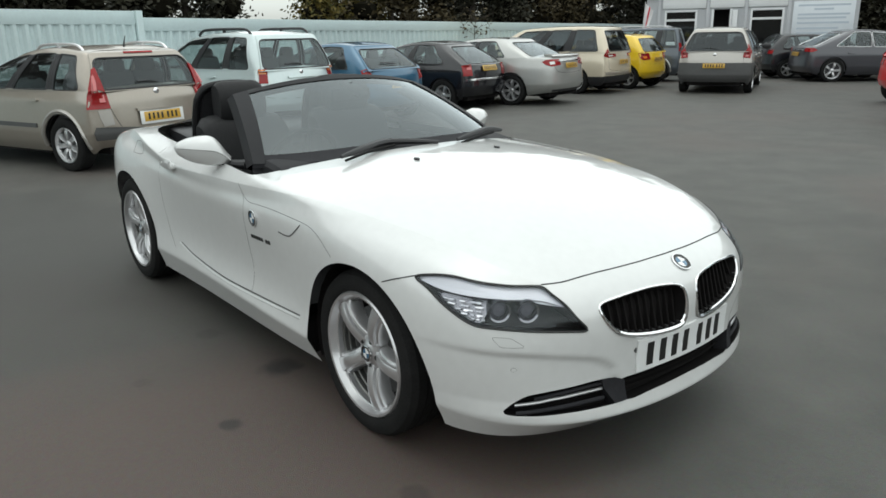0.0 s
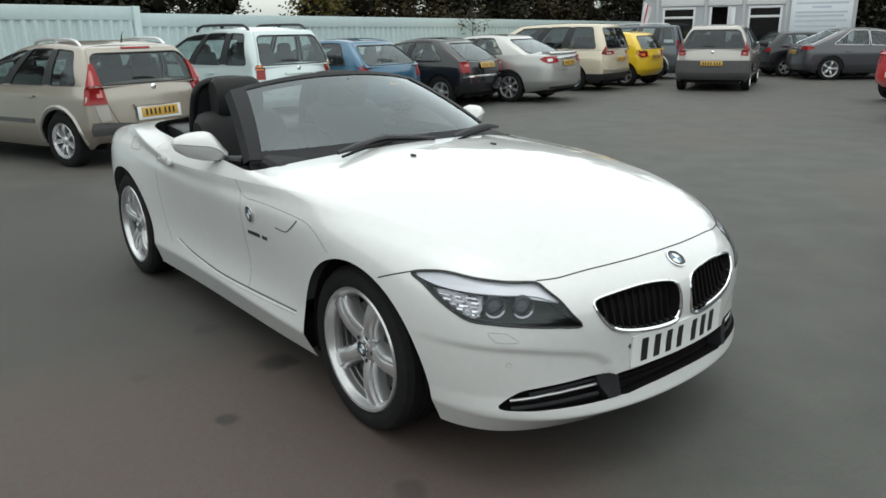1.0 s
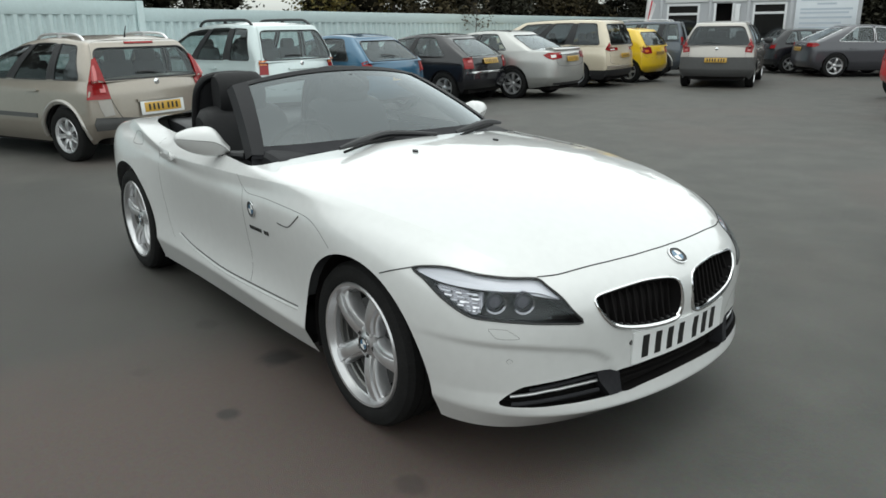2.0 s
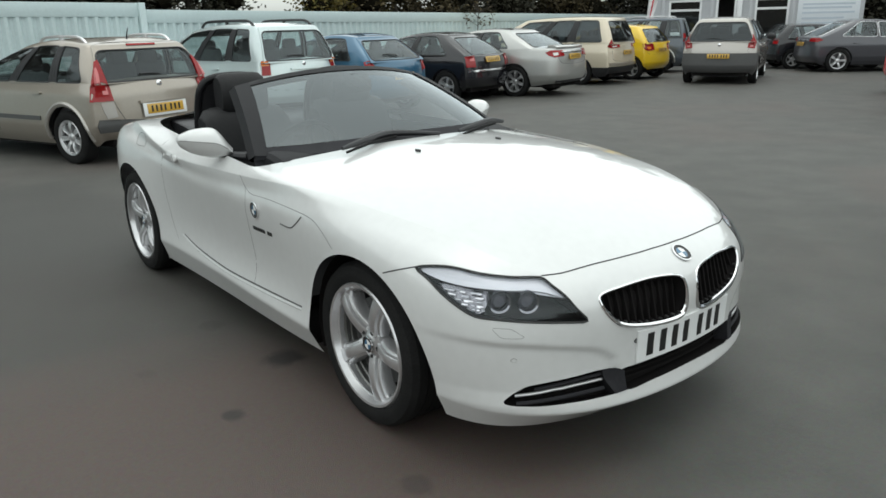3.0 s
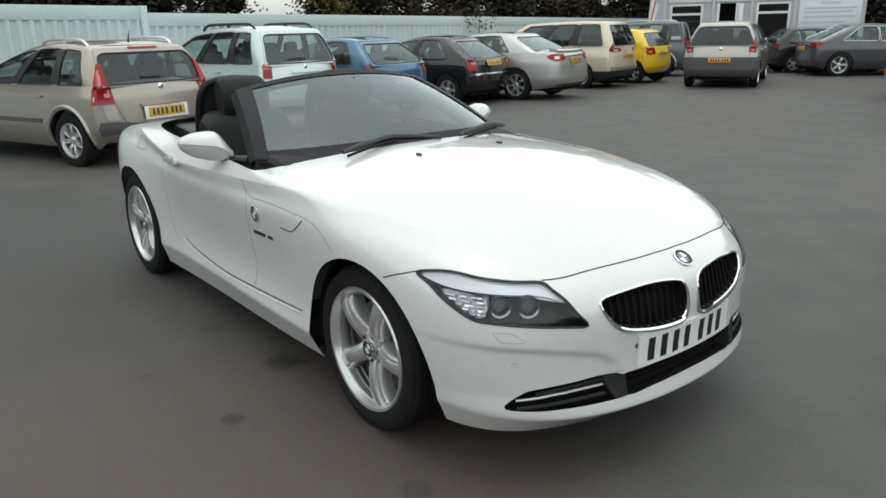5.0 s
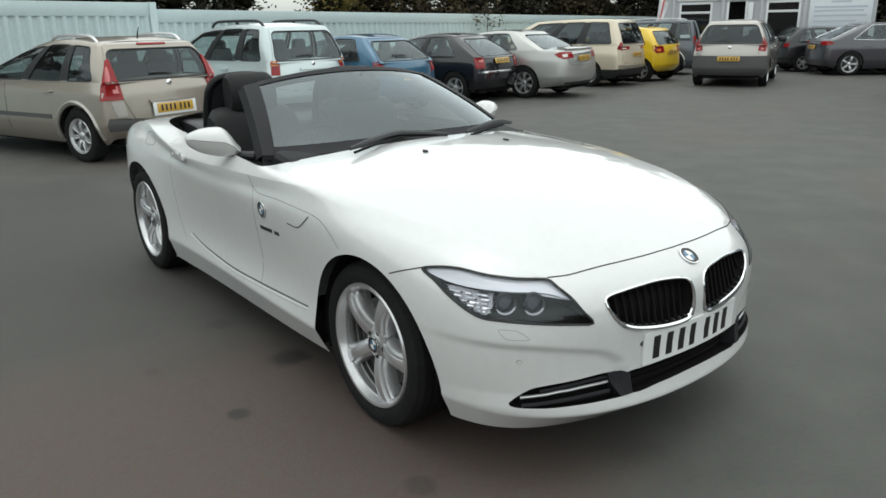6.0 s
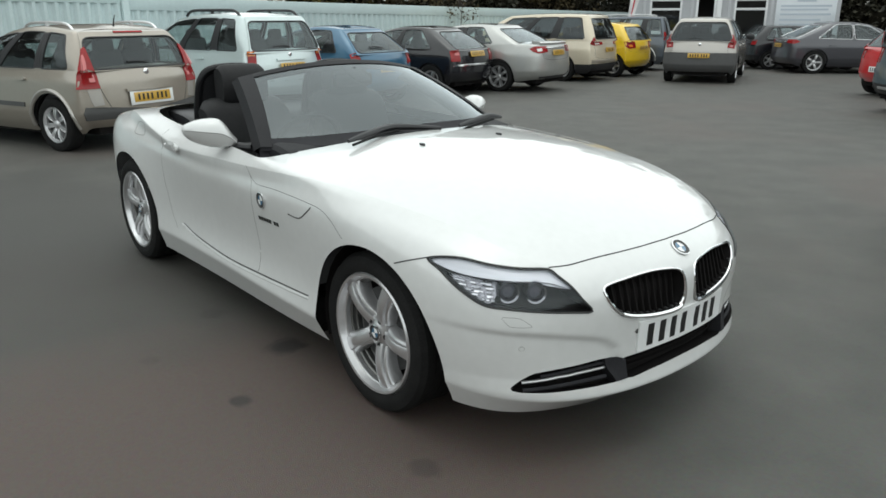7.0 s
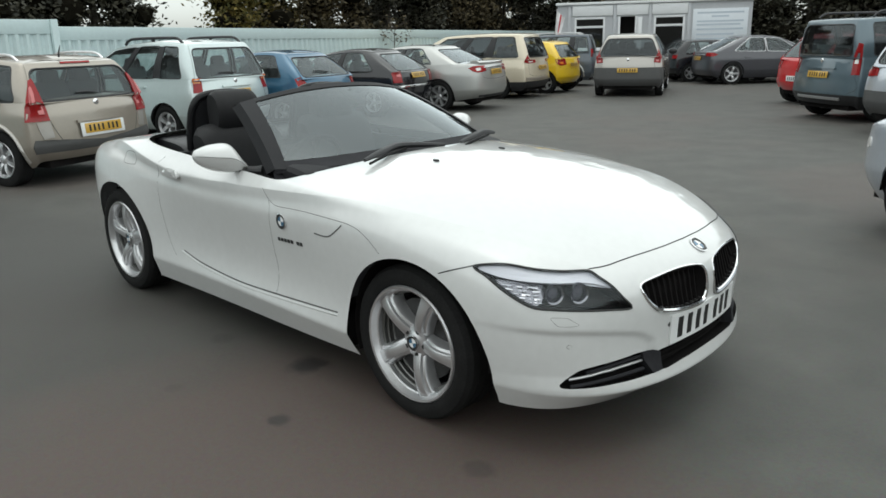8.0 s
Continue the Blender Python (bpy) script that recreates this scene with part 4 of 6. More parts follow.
def door_mirror(car, s):
    tip, root = Vector((-1.265, s * 0.955, 0.965)), Vector((-1.155, s * 0.735, 0.925))
    axis = tip - root
    length = axis.length
    half = length / 2
    axis.normalize()
    ahead = Vector((axis.y * s, -axis.x * s, 0))
    outline = [(0.0, 0.006, -0.008, 0.0), (0.03, 0.022, -0.026, 0.002), (0.10, 0.034, -0.042, 0.006), (0.25, 0.053, -0.060, 0.011), (0.45, 0.068, -0.069, 0.014), (0.62, 0.074, -0.069, 0.016), (0.72, 0.068, -0.065, 0.016), (0.82, 0.044, -0.058, 0.010), (0.92, 0.006, -0.047, -0.004), (1.0, -0.018, -0.033, -0.022)]
    bm = bmesh.new()
    rows = []
    for k in range(29):
        a = 0.5 - 0.5 * math.cos(math.pi * k / 28)
        top, low, fold = (knots([(o[0], o[i]) for o in outline], a) for i in (1, 2, 3))
        deep = math.sqrt(max(0.05, 1 - (abs(a - 0.55) / 0.56) ** 2.2))
        section = [(-0.040, low * 0.75), (-0.01, low * 0.97), (0.030, low * 0.86 + fold * 0.14), (0.058, low * 0.45 + fold * 0.55), (0.068, fold - 0.004), (0.069, fold), (0.062, fold * 0.65 + top * 0.35), (0.044, fold * 0.25 + top * 0.75), (0.018, top * 0.96), (-0.012, top), (-0.040, top * 0.86)]
        base = tip - axis * (length * a)
        rows.append([bm.verts.new(base + ahead * (f * deep) + Vector((0, 0, z))) for f, z in section])
    for p, q in zip(rows, rows[1:]):
        for i in range(11):
            bm.faces.new((p[i], p[(i + 1) % 11], q[(i + 1) % 11], q[i]))
    bm.faces.new(rows[0])
    bm.faces.new(rows[-1])
    hous = part("door_mirror", bm, M["white"], car, "white door mirror housing", angle=32)
    gb = bmesh.new()
    tube(gb, [tip - axis * (length * a) + ahead * (0.0685 * math.sqrt(max(0.05, 1 - (abs(a - 0.55) / 0.56) ** 2.2))) + Vector((0, 0, knots([(o[0], o[3]) for o in outline], a) - 0.002)) for a in [0.06 + 0.88 * k / 16 for k in range(17)]], 0.0012, 6)
    part("mirror_seam", gb, M["grey_trim"], hous)
    fb = bmesh.new()
    tube(fb, [root + axis * 0.04 + Vector((0, 0, -0.045)), root + Vector((0.02, -s * 0.03, -0.05)), root + Vector((0.05, -s * 0.055, -0.05))], lambda f: 0.020 + 0.012 * f, 10, 0.8)
    part("mirror_foot", fb, M["trim"], hous)
    mb = bmesh.new()
    back = Vector((-axis.y * s, axis.x * s, 0))
    for k in range(24):
        a = 2 * math.pi * k / 24
        mb.verts.new((tip + root) / 2 + axis * (math.cos(a) * half * 0.8) + Vector((0, 0, math.sin(a) * 0.045)) + back * 0.043)
    mb.faces.new(mb.verts)
    part("mirror_glass", mb, M["mirror"], hous)


def rounded_slab(bm, profile, y0, y1, inset=0.04):
    """A cushion: a side profile of (x, z) drawn out in y, with softened sides."""
    prof = rounded(profile, 4)
    mid = sum(prof, Vector((0, 0))) / len(prof)
    loops = []
    for y, f in ((y0, 0.80), (y0 + inset * 0.4, 0.95), (y0 + inset, 1.0), (y1 - inset, 1.0), (y1 - inset * 0.4, 0.95), (y1, 0.80)):
        loops.append([bm.verts.new((mid.x + (p.x - mid.x) * f, y, mid.y + (p.y - mid.y) * f)) for p in prof])
    n = len(prof)
    for a, b in zip(loops, loops[1:]):
        for i in range(n):
            bm.faces.new((a[i], a[(i + 1) % n], b[(i + 1) % n], b[i]))
    bm.faces.new(loops[0])
    bm.faces.new(loops[-1])


def cockpit(car):
    bm = bmesh.new()
    box(bm, -2.02, -0.72, -0.70, 0.70, 0.22, 0.26)
    for s in (1, -1):
        box(bm, -2.02, -0.92, s * 0.735 - 0.02, s * 0.735 + 0.02, 0.24, 0.85, 0.01)
    box(bm, -2.04, -2.0, -0.72, 0.72, 0.24, 0.88, 0.01)
    part("cockpit_tub", bm, M["interior"], car)
    bm = bmesh.new()
    rounded_slab(bm, [(-0.70, 0.86), (-0.80, 0.915), (-0.95, 0.92), (-1.05, 0.88), (-1.08, 0.78), (-0.95, 0.62), (-0.72, 0.60)], -0.70, 0.70)
    part("dashboard", bm, M["interior"], car)
    bm = bmesh.new()
    rounded_slab(bm, [(-1.0, 0.62), (-1.1, 0.70), (-1.5, 0.64), (-1.95, 0.66), (-1.98, 0.45), (-1.0, 0.45)], -0.11, 0.11)
    part("centre_tunnel", bm, M["interior"], car)
    wm = Matrix.Translation((-1.17, -0.35, 0.835)) @ Matrix.Rotation(radians(-65), 4, "Y")
    bm = bmesh.new()
    pts = [wm @ Vector((0.185 * math.cos(a), 0.185 * math.sin(a), 0)) for a in [2 * math.pi * k / 40 for k in range(40)]]
    rim = part("steering_wheel", ring_mesh(pts, 0.014), M["seat"], car)
    bm = bmesh.new()
    lathe(bm, [(0.001, 0.02), (0.05, 0.018), (0.07, 0.0), (0.06, -0.03)], 24, "Z", wm)
    for a in (0, 2.6, 3.7):
        tube(bm, [wm @ Vector((0.05 * math.cos(a), 0.05 * math.sin(a), 0)), wm @ Vector((0.18 * math.cos(a), 0.18 * math.sin(a), 0))], 0.014, 8)
    part("wheel_hub", bm, M["interior"], rim)
    for y in (-0.35, 0.35):
        bm = bmesh.new()
        rounded_slab(bm, [(-1.25, 0.50), (-1.28, 0.56), (-1.5, 0.56), (-1.78, 0.52), (-1.80, 0.40), (-1.3, 0.40)], y - 0.26, y + 0.26)
        seat = part("seat", bm, M["seat"], car, "black leather bucket seat")
        bm = bmesh.new()
        rounded_slab(bm, [(-1.68, 0.50), (-1.70, 0.70), (-1.78, 0.95), (-1.84, 1.02), (-1.94, 1.02), (-1.94, 0.90), (-1.86, 0.60), (-1.82, 0.48)], y - 0.25, y + 0.25, 0.08)
        part("backrest", bm, M["seat"], seat)
        bm = bmesh.new()
        rounded_slab(bm, [(-1.83, 0.99), (-1.80, 1.08), (-1.82, 1.17), (-1.88, 1.215), (-1.94, 1.19), (-1.95, 1.08), (-1.93, 0.99)], y - 0.135, y + 0.135, 0.05)
        part("headrest", bm, M["seat"], seat)
        bm = bmesh.new()
        hoop = rounded([(-2.03, y - 0.215, 0.86), (-2.02, y - 0.205, 1.02), (-2.0, y - 0.18, 1.14), (-1.99, y - 0.10, 1.19), (-1.99, y + 0.10, 1.19), (-2.0, y + 0.18, 1.14), (-2.02, y + 0.205, 1.02), (-2.03, y + 0.215, 0.86)], 4, False)
        tube(bm, hoop, 0.022, 10)
        hp = part("roll_hoop", bm, M["black_gloss"], car, "black roll hoop behind a seat")
        bm = bmesh.new()
        c = bm.verts.new((-2.01, y, 1.0))
        vs2 = [bm.verts.new(p) for p in hoop]
        for a, b in zip(vs2, vs2[1:]):
            bm.faces.new((c, a, b))
        part("hoop_panel", bm, M["interior"], hp)
    bm = bmesh.new()
    rounded_slab(bm, [(-2.0, 0.84), (-2.04, 0.90), (-2.2, 0.925), (-2.40, 0.932), (-2.40, 0.89), (-2.02, 0.80)], -0.60, 0.60, 0.03)
    part("rear_shelf", bm, M["trim"], car, "dark rear shelf behind the seats")


def build_roadster():
    car = thing("roadster", "white two-seat roadster with its roof down, parked on asphalt", "car", at=pose(0, -0.045, 0, 0, 0, -0.7))
    vs, fs = hull(roadster_lines(), roadster_top, (4, 5, 6), crease_of, 4)
    vs, fs, shading = shape_shoulder(shape_nose(vs), fs)
    skin = Skin(vs, fs)
    arches = [(0.045, FRONT_Z, R_ARCH - 0.004), (-WB, FRONT_Z, R_ARCH)]
    cvs, cfs = cut_arches(vs, fs, arches, 0.55, 0.16, skin)
    for s in (1, -1):
        cvs, cfs = cut_outline(cvs, cfs, skin, HEADLAMP, lambda v, s=s: (0.7071 * (v[0] - abs(v[1])), v[2]) if v[1] * s > 0.2 and v[0] > 0.2 and v[2] > 0.5 else None, corner_ray(s), 3)
        for shape in (KIDNEY, INTAKE):
            cvs, cfs = cut_outline(cvs, cfs, skin, [(s * y, z) for y, z in shape], lambda v: (v[1], v[2]) if v[0] > 0.5 else None, from_front)
    cvs, cfs = cut_outline(cvs, cfs, skin, MOUTH, lambda v: (v[1], v[2]) if v[0] > 0.5 else None, from_front)
    panels = split_skin(car, cvs, cfs, M["white"], shading)
    for s in (1, -1):
        for x, y, spin in ((0.012, 0.69, -13), (-WB, 0.718, 36)):
            w = add_wheel(car, "roadster", x, s * y, 0.317, 0.225, 0.240, 5, "star", 0, spin * s)
            roundel(w, pose(0, 0.086, 0, -90, 0, 0), 0.032)
            wheel_well(car, x + (0.033 if x > -1 else 0), s * (y + (0.10 if x > -1 else 0.02)), FRONT_Z, R_ARCH + 0.003, 0.34, 1.1 if x > -1 else 0.94)
            for k in range(5):
                bm = bmesh.new()
                a = 2 * math.pi * (k + 0.5) / 5 + math.pi / 2
                cyl(bm, 0.011, 0.010, 0.03, pose(0.052 * math.cos(a), 0.066, 0.052 * math.sin(a), -90), 6)
                part("wheel_bolt", bm, M["dark_metal"], w)
        headlamp(car, skin, s)
        kidney(car, skin, s)
        door_mirror(car, s)
        side = side_ray(s)
        for name, pts in (("bonnet_gap", [(-0.87, 0.80), (-0.80, 0.770), (-0.68, 0.772), (-0.575, 0.774), (-0.382, 0.771), (-0.247, 0.763), (-0.162, 0.733), (-0.085, 0.682)]),
                          ("door_gap", [(-0.90, 0.835), (-0.845, 0.765), (-0.852, 0.67), (-0.856, 0.561), (-0.845, 0.452), (-0.852, 0.368), (-0.864, 0.335)]),
                          ("door_gap", [(-1.92, 0.88), (-1.95, 0.80), (-1.965, 0.60), (-1.93, 0.42), (-1.86, 0.335)])):
            part(name, skin.line(pts, side, 0.0014, -0.0007), M["gap"], car)
        part("bonnet_gap", skin.line([(0.214, 0.661), (0.273, 0.683), (0.345, 0.706)], side, 0.0026, -0.0006), M["gap"], car)
        part("sill_ledge", skin.line([(-1.80, 0.368), (-1.62, 0.335), (-1.40, 0.318), (-1.151, 0.313), (-0.818, 0.327), (-0.532, 0.343), (-0.385, 0.353)], side, 0.008, -0.004), M["white"], car)
        # grey tube in place of the shaded band under the door's overhang
        part("sill_shade_strip", skin.line([(-1.78, 0.376), (-1.62, 0.346), (-1.40, 0.330), (-1.151, 0.325), (-0.818, 0.339), (-0.532, 0.355), (-0.385, 0.364)], side, 0.0065, -0.0045), M["grey_trim"], car)
        vent = [(-0.60, 0.765), (-0.45, 0.764), (-0.31, 0.756), (-0.345, 0.728), (-0.40, 0.702), (-0.45, 0.695), (-0.50, 0.700), (-0.46, 0.735)]
        gill = part("side_gill", skin.patch(vent, side, 0.0, 0.004, 2, 3), M["white"], car)
        part("gill_edge", skin.line([(-0.50, 0.694), (-0.44, 0.692), (-0.395, 0.700), (-0.345, 0.732), (-0.315, 0.757)], side, 0.003, 0.0), M["grey_trim"], gill)
        hb = skin.patch([(-1.865, 0.800), (-1.85, 0.820), (-1.78, 0.827), (-1.70, 0.822), (-1.685, 0.806), (-1.70, 0.795), (-1.78, 0.792), (-1.85, 0.793)], side, 0.022, 0.012, 3, 3)
        part("door_handle", hb, M["white"], car)
        roundel(car, on_skin(skin, *side(-0.745, 0.707), proud=0.002), 0.036)
        for k in range(7):
            bm = bmesh.new()
            x = -0.79 + 0.026 * k + (0.02 if k > 4 else 0)
            box(bm, -0.009, 0.009, -0.008, 0.008, 0, 0.002, 0, on_skin(skin, *side(x, 0.617 + 0.001 * k)))
            part("script_bar", bm, M["dark_metal"], car)
        part("park_sensor", skin.patch([(s * 0.650 + dx, 0.443 + dz) for dx, dz in ((0.007, 0), (0, 0.007), (-0.007, 0), (0, -0.007))], from_front, 0.002, 0.004, 1, 4), M["white"], car)
        part("sensor_ring", skin.line([(s * 0.650 + dx, 0.443 + dz) for dx, dz in ((0.007, 0), (0, 0.007), (-0.007, 0), (0, -0.007))], from_front, 0.0011, 0.0003, 6, True), M["grey_trim"], car)
        part("park_sensor", skin.patch([(s * 0.262 + dx, 0.452 + dz) for dx, dz in ((0.009, 0), (0, 0.009), (-0.009, 0), (0, -0.009))], from_front, 0.002, 0.004, 1, 4), M["grey_trim"], car)
        at = corner_ray(s)
        part("washer_flap", skin.line([(-0.060, 0.549), (-0.035, 0.551), (-0.005, 0.549), (0.004, 0.545), (0.034, 0.526), (0.032, 0.520), (0.0, 0.519), (-0.030, 0.521), (-0.040, 0.526)], at, 0.0007, -0.0003, 5, True), M["grey_trim"], car)
        jb = skin.patch([(-0.385, s * 0.235), (-0.365, s * 0.245), (-0.345, s * 0.235), (-0.365, s * 0.225)], from_above, 0.008, 0.004, 2, 3)
        part("washer_jet", jb, M["trim"], car)
    part("fuel_flap", skin.line([(-2.36, 0.875), (-2.24, 0.878), (-2.235, 0.825), (-2.25, 0.812), (-2.34, 0.812), (-2.365, 0.825)], side_ray(-1), 0.0014, -0.0004, 5, True), M["gap"], car)
    gap = [(bonnet_front(y), y) for y in [-0.515 + 1.03 * k / 16 for k in range(17)]]
    part("bonnet_gap", skin.line(gap, from_above, 0.0028, -0.0006, 3), M["gap"], car)
    lower_intakes(car, skin)
    roundel(car, on_skin(skin, *from_front(0.03, 0.678), proud=0.002), 0.036)
    front_plate(car, skin)
    windscreen(car)
    cockpit(car)
    bm = bmesh.new()
    box(bm, -3.05, 0.55, -0.52, 0.52, 0.165, 0.20)
    box(bm, -2.05, -0.42, -0.76, 0.76, 0.168, 0.205)
    part("underbody", bm, M["void"], car)
    return car, skin


car_z, skin_z = build_roadster()

# ---- the parked cars ----


def glasshouse(base, roof, h, belt, deck, H, tuck, arch, rear_op):
    """The upper body between belt and roof as stations round one half: a foot, a head and rear, side or front (-1, 0, 1)."""
    (b0, b1), (r0, r1) = base, roof
    yb, yt = 0.915 * h, tuck * h
    st = []

    def zb(x):
        return belt + (deck - belt) * max(0.0, min(1.0, (b1 - x) / (b1 - b0))) ** 2 - 0.015

    def zt(x):
        return H - 0.045 - arch * ((x - (0.62 * r0 + 0.38 * r1)) / (0.62 * (r1 - r0))) ** 2
    for f in (0.0, 0.25, 0.5, 0.72, rear_op - 0.05, rear_op):
        st.append((Vector((b0 - 0.06 * (1 - f * f), yb * f, zb(b0))), Vector((r0 - 0.05 * (1 - f * f), yt * f, zt(r0))), -1))
    st.append((Vector((b0 + 0.03, yb * 0.935, zb(b0))), Vector((r0 + 0.02, yt * 0.95, zt(r0))), -1))
    x0, x1, q0, q1 = b0 + 0.10, b1 - 0.10, r0 + 0.07, r1 - 0.08

    def side_at(u):
        bulge = 0.03 * 4 * u * (1 - u)
        xb, xt = x0 + (x1 - x0) * u, q0 + (q1 - q0) * u
        return Vector((xb, yb + bulge - 0.025 * yb * (1 - min(1, u / 0.1)), zb(xb))), Vector((xt, yt + bulge - 0.005 * yt * (1 - min(1, u / 0.1)), zt(xt)))
    for k in range(11):
        st.append((*side_at(k / 10), 0))
    st.append((Vector((b1 - 0.03, yb * 0.97, zb(b1))), Vector((r1 - 0.02, yt * 0.965, zt(r1))), 1))
    for f in (0.93, 0.7, 0.35, 0.0):
        st.append((Vector((b1 + 0.14 * (1 - f * f), yb * f, zb(b1))), Vector((r1 + 0.07 * (1 - f * f), yt * f, zt(r1))), 1))

    def side_shape(u0, u1, v0, v1, r):
        """A side window's outline in x and z."""
        pts = []
        for u, v in [(u0 + (u1 - u0) * k / 4, v0) for k in range(5)] + [(u1 - (u1 - u0) * k / 4, v1) for k in range(5)]:
            p, q = side_at(u)
            w = p.lerp(q, v)
            pts.append((w.x, w.z))
        return filleted(pts, r)

    def end_shape(base_f, v0, v1, r, i):
        """The rear window's or windscreen's outline in y and z."""
        foot, head = st[i][0], st[i][1]
        low, high = foot.lerp(head, v0), foot.lerp(head, v1)
        f0, f1 = yb * base_f, yt * base_f
        y0, y1 = f0 + (f1 - f0) * v0, f0 + (f1 - f0) * v1
        return filleted([(-y0, low.z), (-y0 / 2, low.z), (y0 / 2, low.z), (y0, low.z), (y1, high.z), (y1 / 2, high.z), (-y1 / 2, high.z), (-y1, high.z)], r)
    return st, side_shape, end_shape


def filleted(pts, r, steps=4):
    """A closed outline with its sharp corners rounded to about r."""
    out, n = [], len(pts)
    for i in range(n):
        a, p, b = Vector(pts[i - 1]), Vector(pts[i]), Vector(pts[(i + 1) % n])
        da, db = (a - p), (b - p)
        if da.angle(db) > radians(150):
            out.append(tuple(p))
            continue
        a, b = p + da.normalized() * min(r, da.length * 0.48), p + db.normalized() * min(r, db.length * 0.48)
        for k in range(steps + 1):
            t = k / steps
            out.append(tuple(a * (1 - t) ** 2 + p * (2 * t * (1 - t)) + b * t * t))
    fine = []
    for a, b in zip(out, out[1:] + out[:1]):
        parts = max(1, math.ceil(math.dist(a, b) / 0.06))
        fine += [(a[0] + (b[0] - a[0]) * k / parts, a[1] + (b[1] - a[1]) * k / parts) for k in range(parts)]
    return fine


def from_ahead(y, z):
    return (8, y, z), (-1, 0, 0)


def parked_car(name, label, col, at, L, W, H, wb, roh, belt=0.95, base=(None, None), roof=(None, None), nose=0.72, deck=None, ops=((0.0, 0.20), (0.24, 0.55), (0.58, 0.93)), tuck=0.72, arch=0.05, wheel_r=0.31, rim=0.205, glass_low=0.10, lower=None, tint="glass", spokes=5, corner=0.16, rear_op=0.86, seal="trim"):
    """A parked car, x forward from its rear axle. base and roof give where the glasshouse starts and ends (rear, front)."""
    car = thing(name, label, "car", "parked cars", at=at)
    h, ro, fo = W / 2, -roh, L - roh
    mid = wb / 2
    deck = deck if deck is not None else belt
    sill_x = mid + (ro - mid) * (1 - 0.11 / L) + 0.05 * (deck - 0.55)
    if base[0] - sill_x < 0.14:
        base = (sill_x + 0.066, base[1])
    plan = [(fo, 0), (fo - 0.03, 0.5 * h), (fo - 0.13, 0.82 * h), (fo - 0.42, 0.97 * h), (wb, h), (base[1], h), (mid, h), (0.35, h), (min(base[0] + 0.25, 0.2), 0.995 * h), (min(base[0], 0.0), 0.975 * h), (ro + corner, 0.925 * h), (ro + 0.075, 0.765 * h), (ro + 0.018, 0.42 * h), (ro, 0)]

    def top_z(x):
        if x > base[1]:
            f = (x - base[1]) / (fo - base[1])
            return belt - (belt - nose) * (0.15 * f + 0.85 * f**2.2)
        if x < base[0]:
            return deck
        return belt + (deck - belt) * max(0, min(1, (base[1] - x) / (base[1] - base[0]))) ** 2
    lines = []
    for z, ins in ((0.215, 0.10), (0.32, 0.03), (0.45, 0.0), (0.62, 0.004), (0.80, 0.014), (None, 0.055)):
        row = []
        for i, (x, y) in enumerate(plan):
            zz = top_z(x) if z is None else min(z, top_z(x) - 0.05 * (1 - z))
            tail = 0.05 * max(0, (z or belt) - 0.55) if i > 9 else 0.0
            zz += 0.25 * max(0.0, 0.50 - zz) if i > 9 else 0.0
            row.append((mid + (x - mid) * (1 - ins / (L / 2)) + tail, y * (1 - ins / h), zz))
        lines.append(row)

    def inner(i, j, side):
        f = (0, 0.4, 0.75)[j]
        return (side[0], side[1] * f, side[2] + 0.04 * (1 - f * f))
    n_rows = len(plan) - 6
    opened = [i for i in range(n_rows - 1) if 2 <= i <= 5]
    vs, fs = hull(lines, inner, opened, lambda k, i: 0.35 if k in (4, 5) else (0.5 if k == 2 else 0.0), 3)
    # upper body
    st, side_shape, end_shape = glasshouse(base, roof, h, belt, deck, H, tuck, arch, rear_op)
    levels = [0.0, glass_low, 0.35, 0.6, 0.80, 0.91, 1.0]
    gvs, gfs = [], []
    for s in (1, -1):
        cols = []
        for p, q, end in st:
            out = Vector((0, s, 0)) if end == 0 else Vector((end * 0.8, 0.3 * s * min(1.0, p.y / (0.4 * h)), 0))
            col_pts = []
            for v in levels:
                w = p.lerp(q, v)
                col_pts.append(Vector((w.x, w.y * s, w.z)) + out * (0.035 * 4 * v * (1 - v)))
            top = Vector((q.x, q.y * s, q.z))
            cx = (roof[0] + roof[1]) / 2
            for k, up in ((0.06, 0.020), (0.3, 0.038), (0.65, 0.044), (1.0, 0.045)):
                col_pts.append(Vector((top.x + (cx - top.x) * k * 0.35, top.y * (1 - k), top.z + up)))
            cols.append(rounded(col_pts, 3, False))
        cols = list(zip(*[rounded(list(line), 4, False) for line in zip(*cols)]))
        start, per = len(gvs), len(cols[0])
        gvs += [tuple(p) for c in cols for p in c]
        for i in range(len(cols) - 1):
            for j in range(per - 1):
                f = (start + i * per + j, start + (i + 1) * per + j, start + (i + 1) * per + j + 1, start + i * per + j + 1)
                gfs.append(f if s > 0 else f[::-1])
    skin = Skin(list(vs) + gvs, list(fs) + [tuple(i + len(vs) for i in f) for f in gfs])
    upper = Skin(gvs, gfs)
    cvs, cfs = cut_arches(vs, fs, [(0, wheel_r, wheel_r + 0.055), (wb, wheel_r, wheel_r + 0.055)], h - 0.3)
    if lower:
        low = [f for f in cfs if sum(cvs[i][2] for i in f) / len(f) < lower[0] and (lower[2] is None or sum(cvs[i][0] for i in f) / len(f) < lower[2])]
        gone = set(low)
        part("body", skin_mesh(cvs, [f for f in cfs if f not in gone]), col, car)
        part("bumper", skin_mesh(cvs, low), lower[1], car)
    else:
        part("body", skin_mesh(cvs, cfs), col, car)
    # windows: openings in the upper body, each with its pane and seal
    openings = []
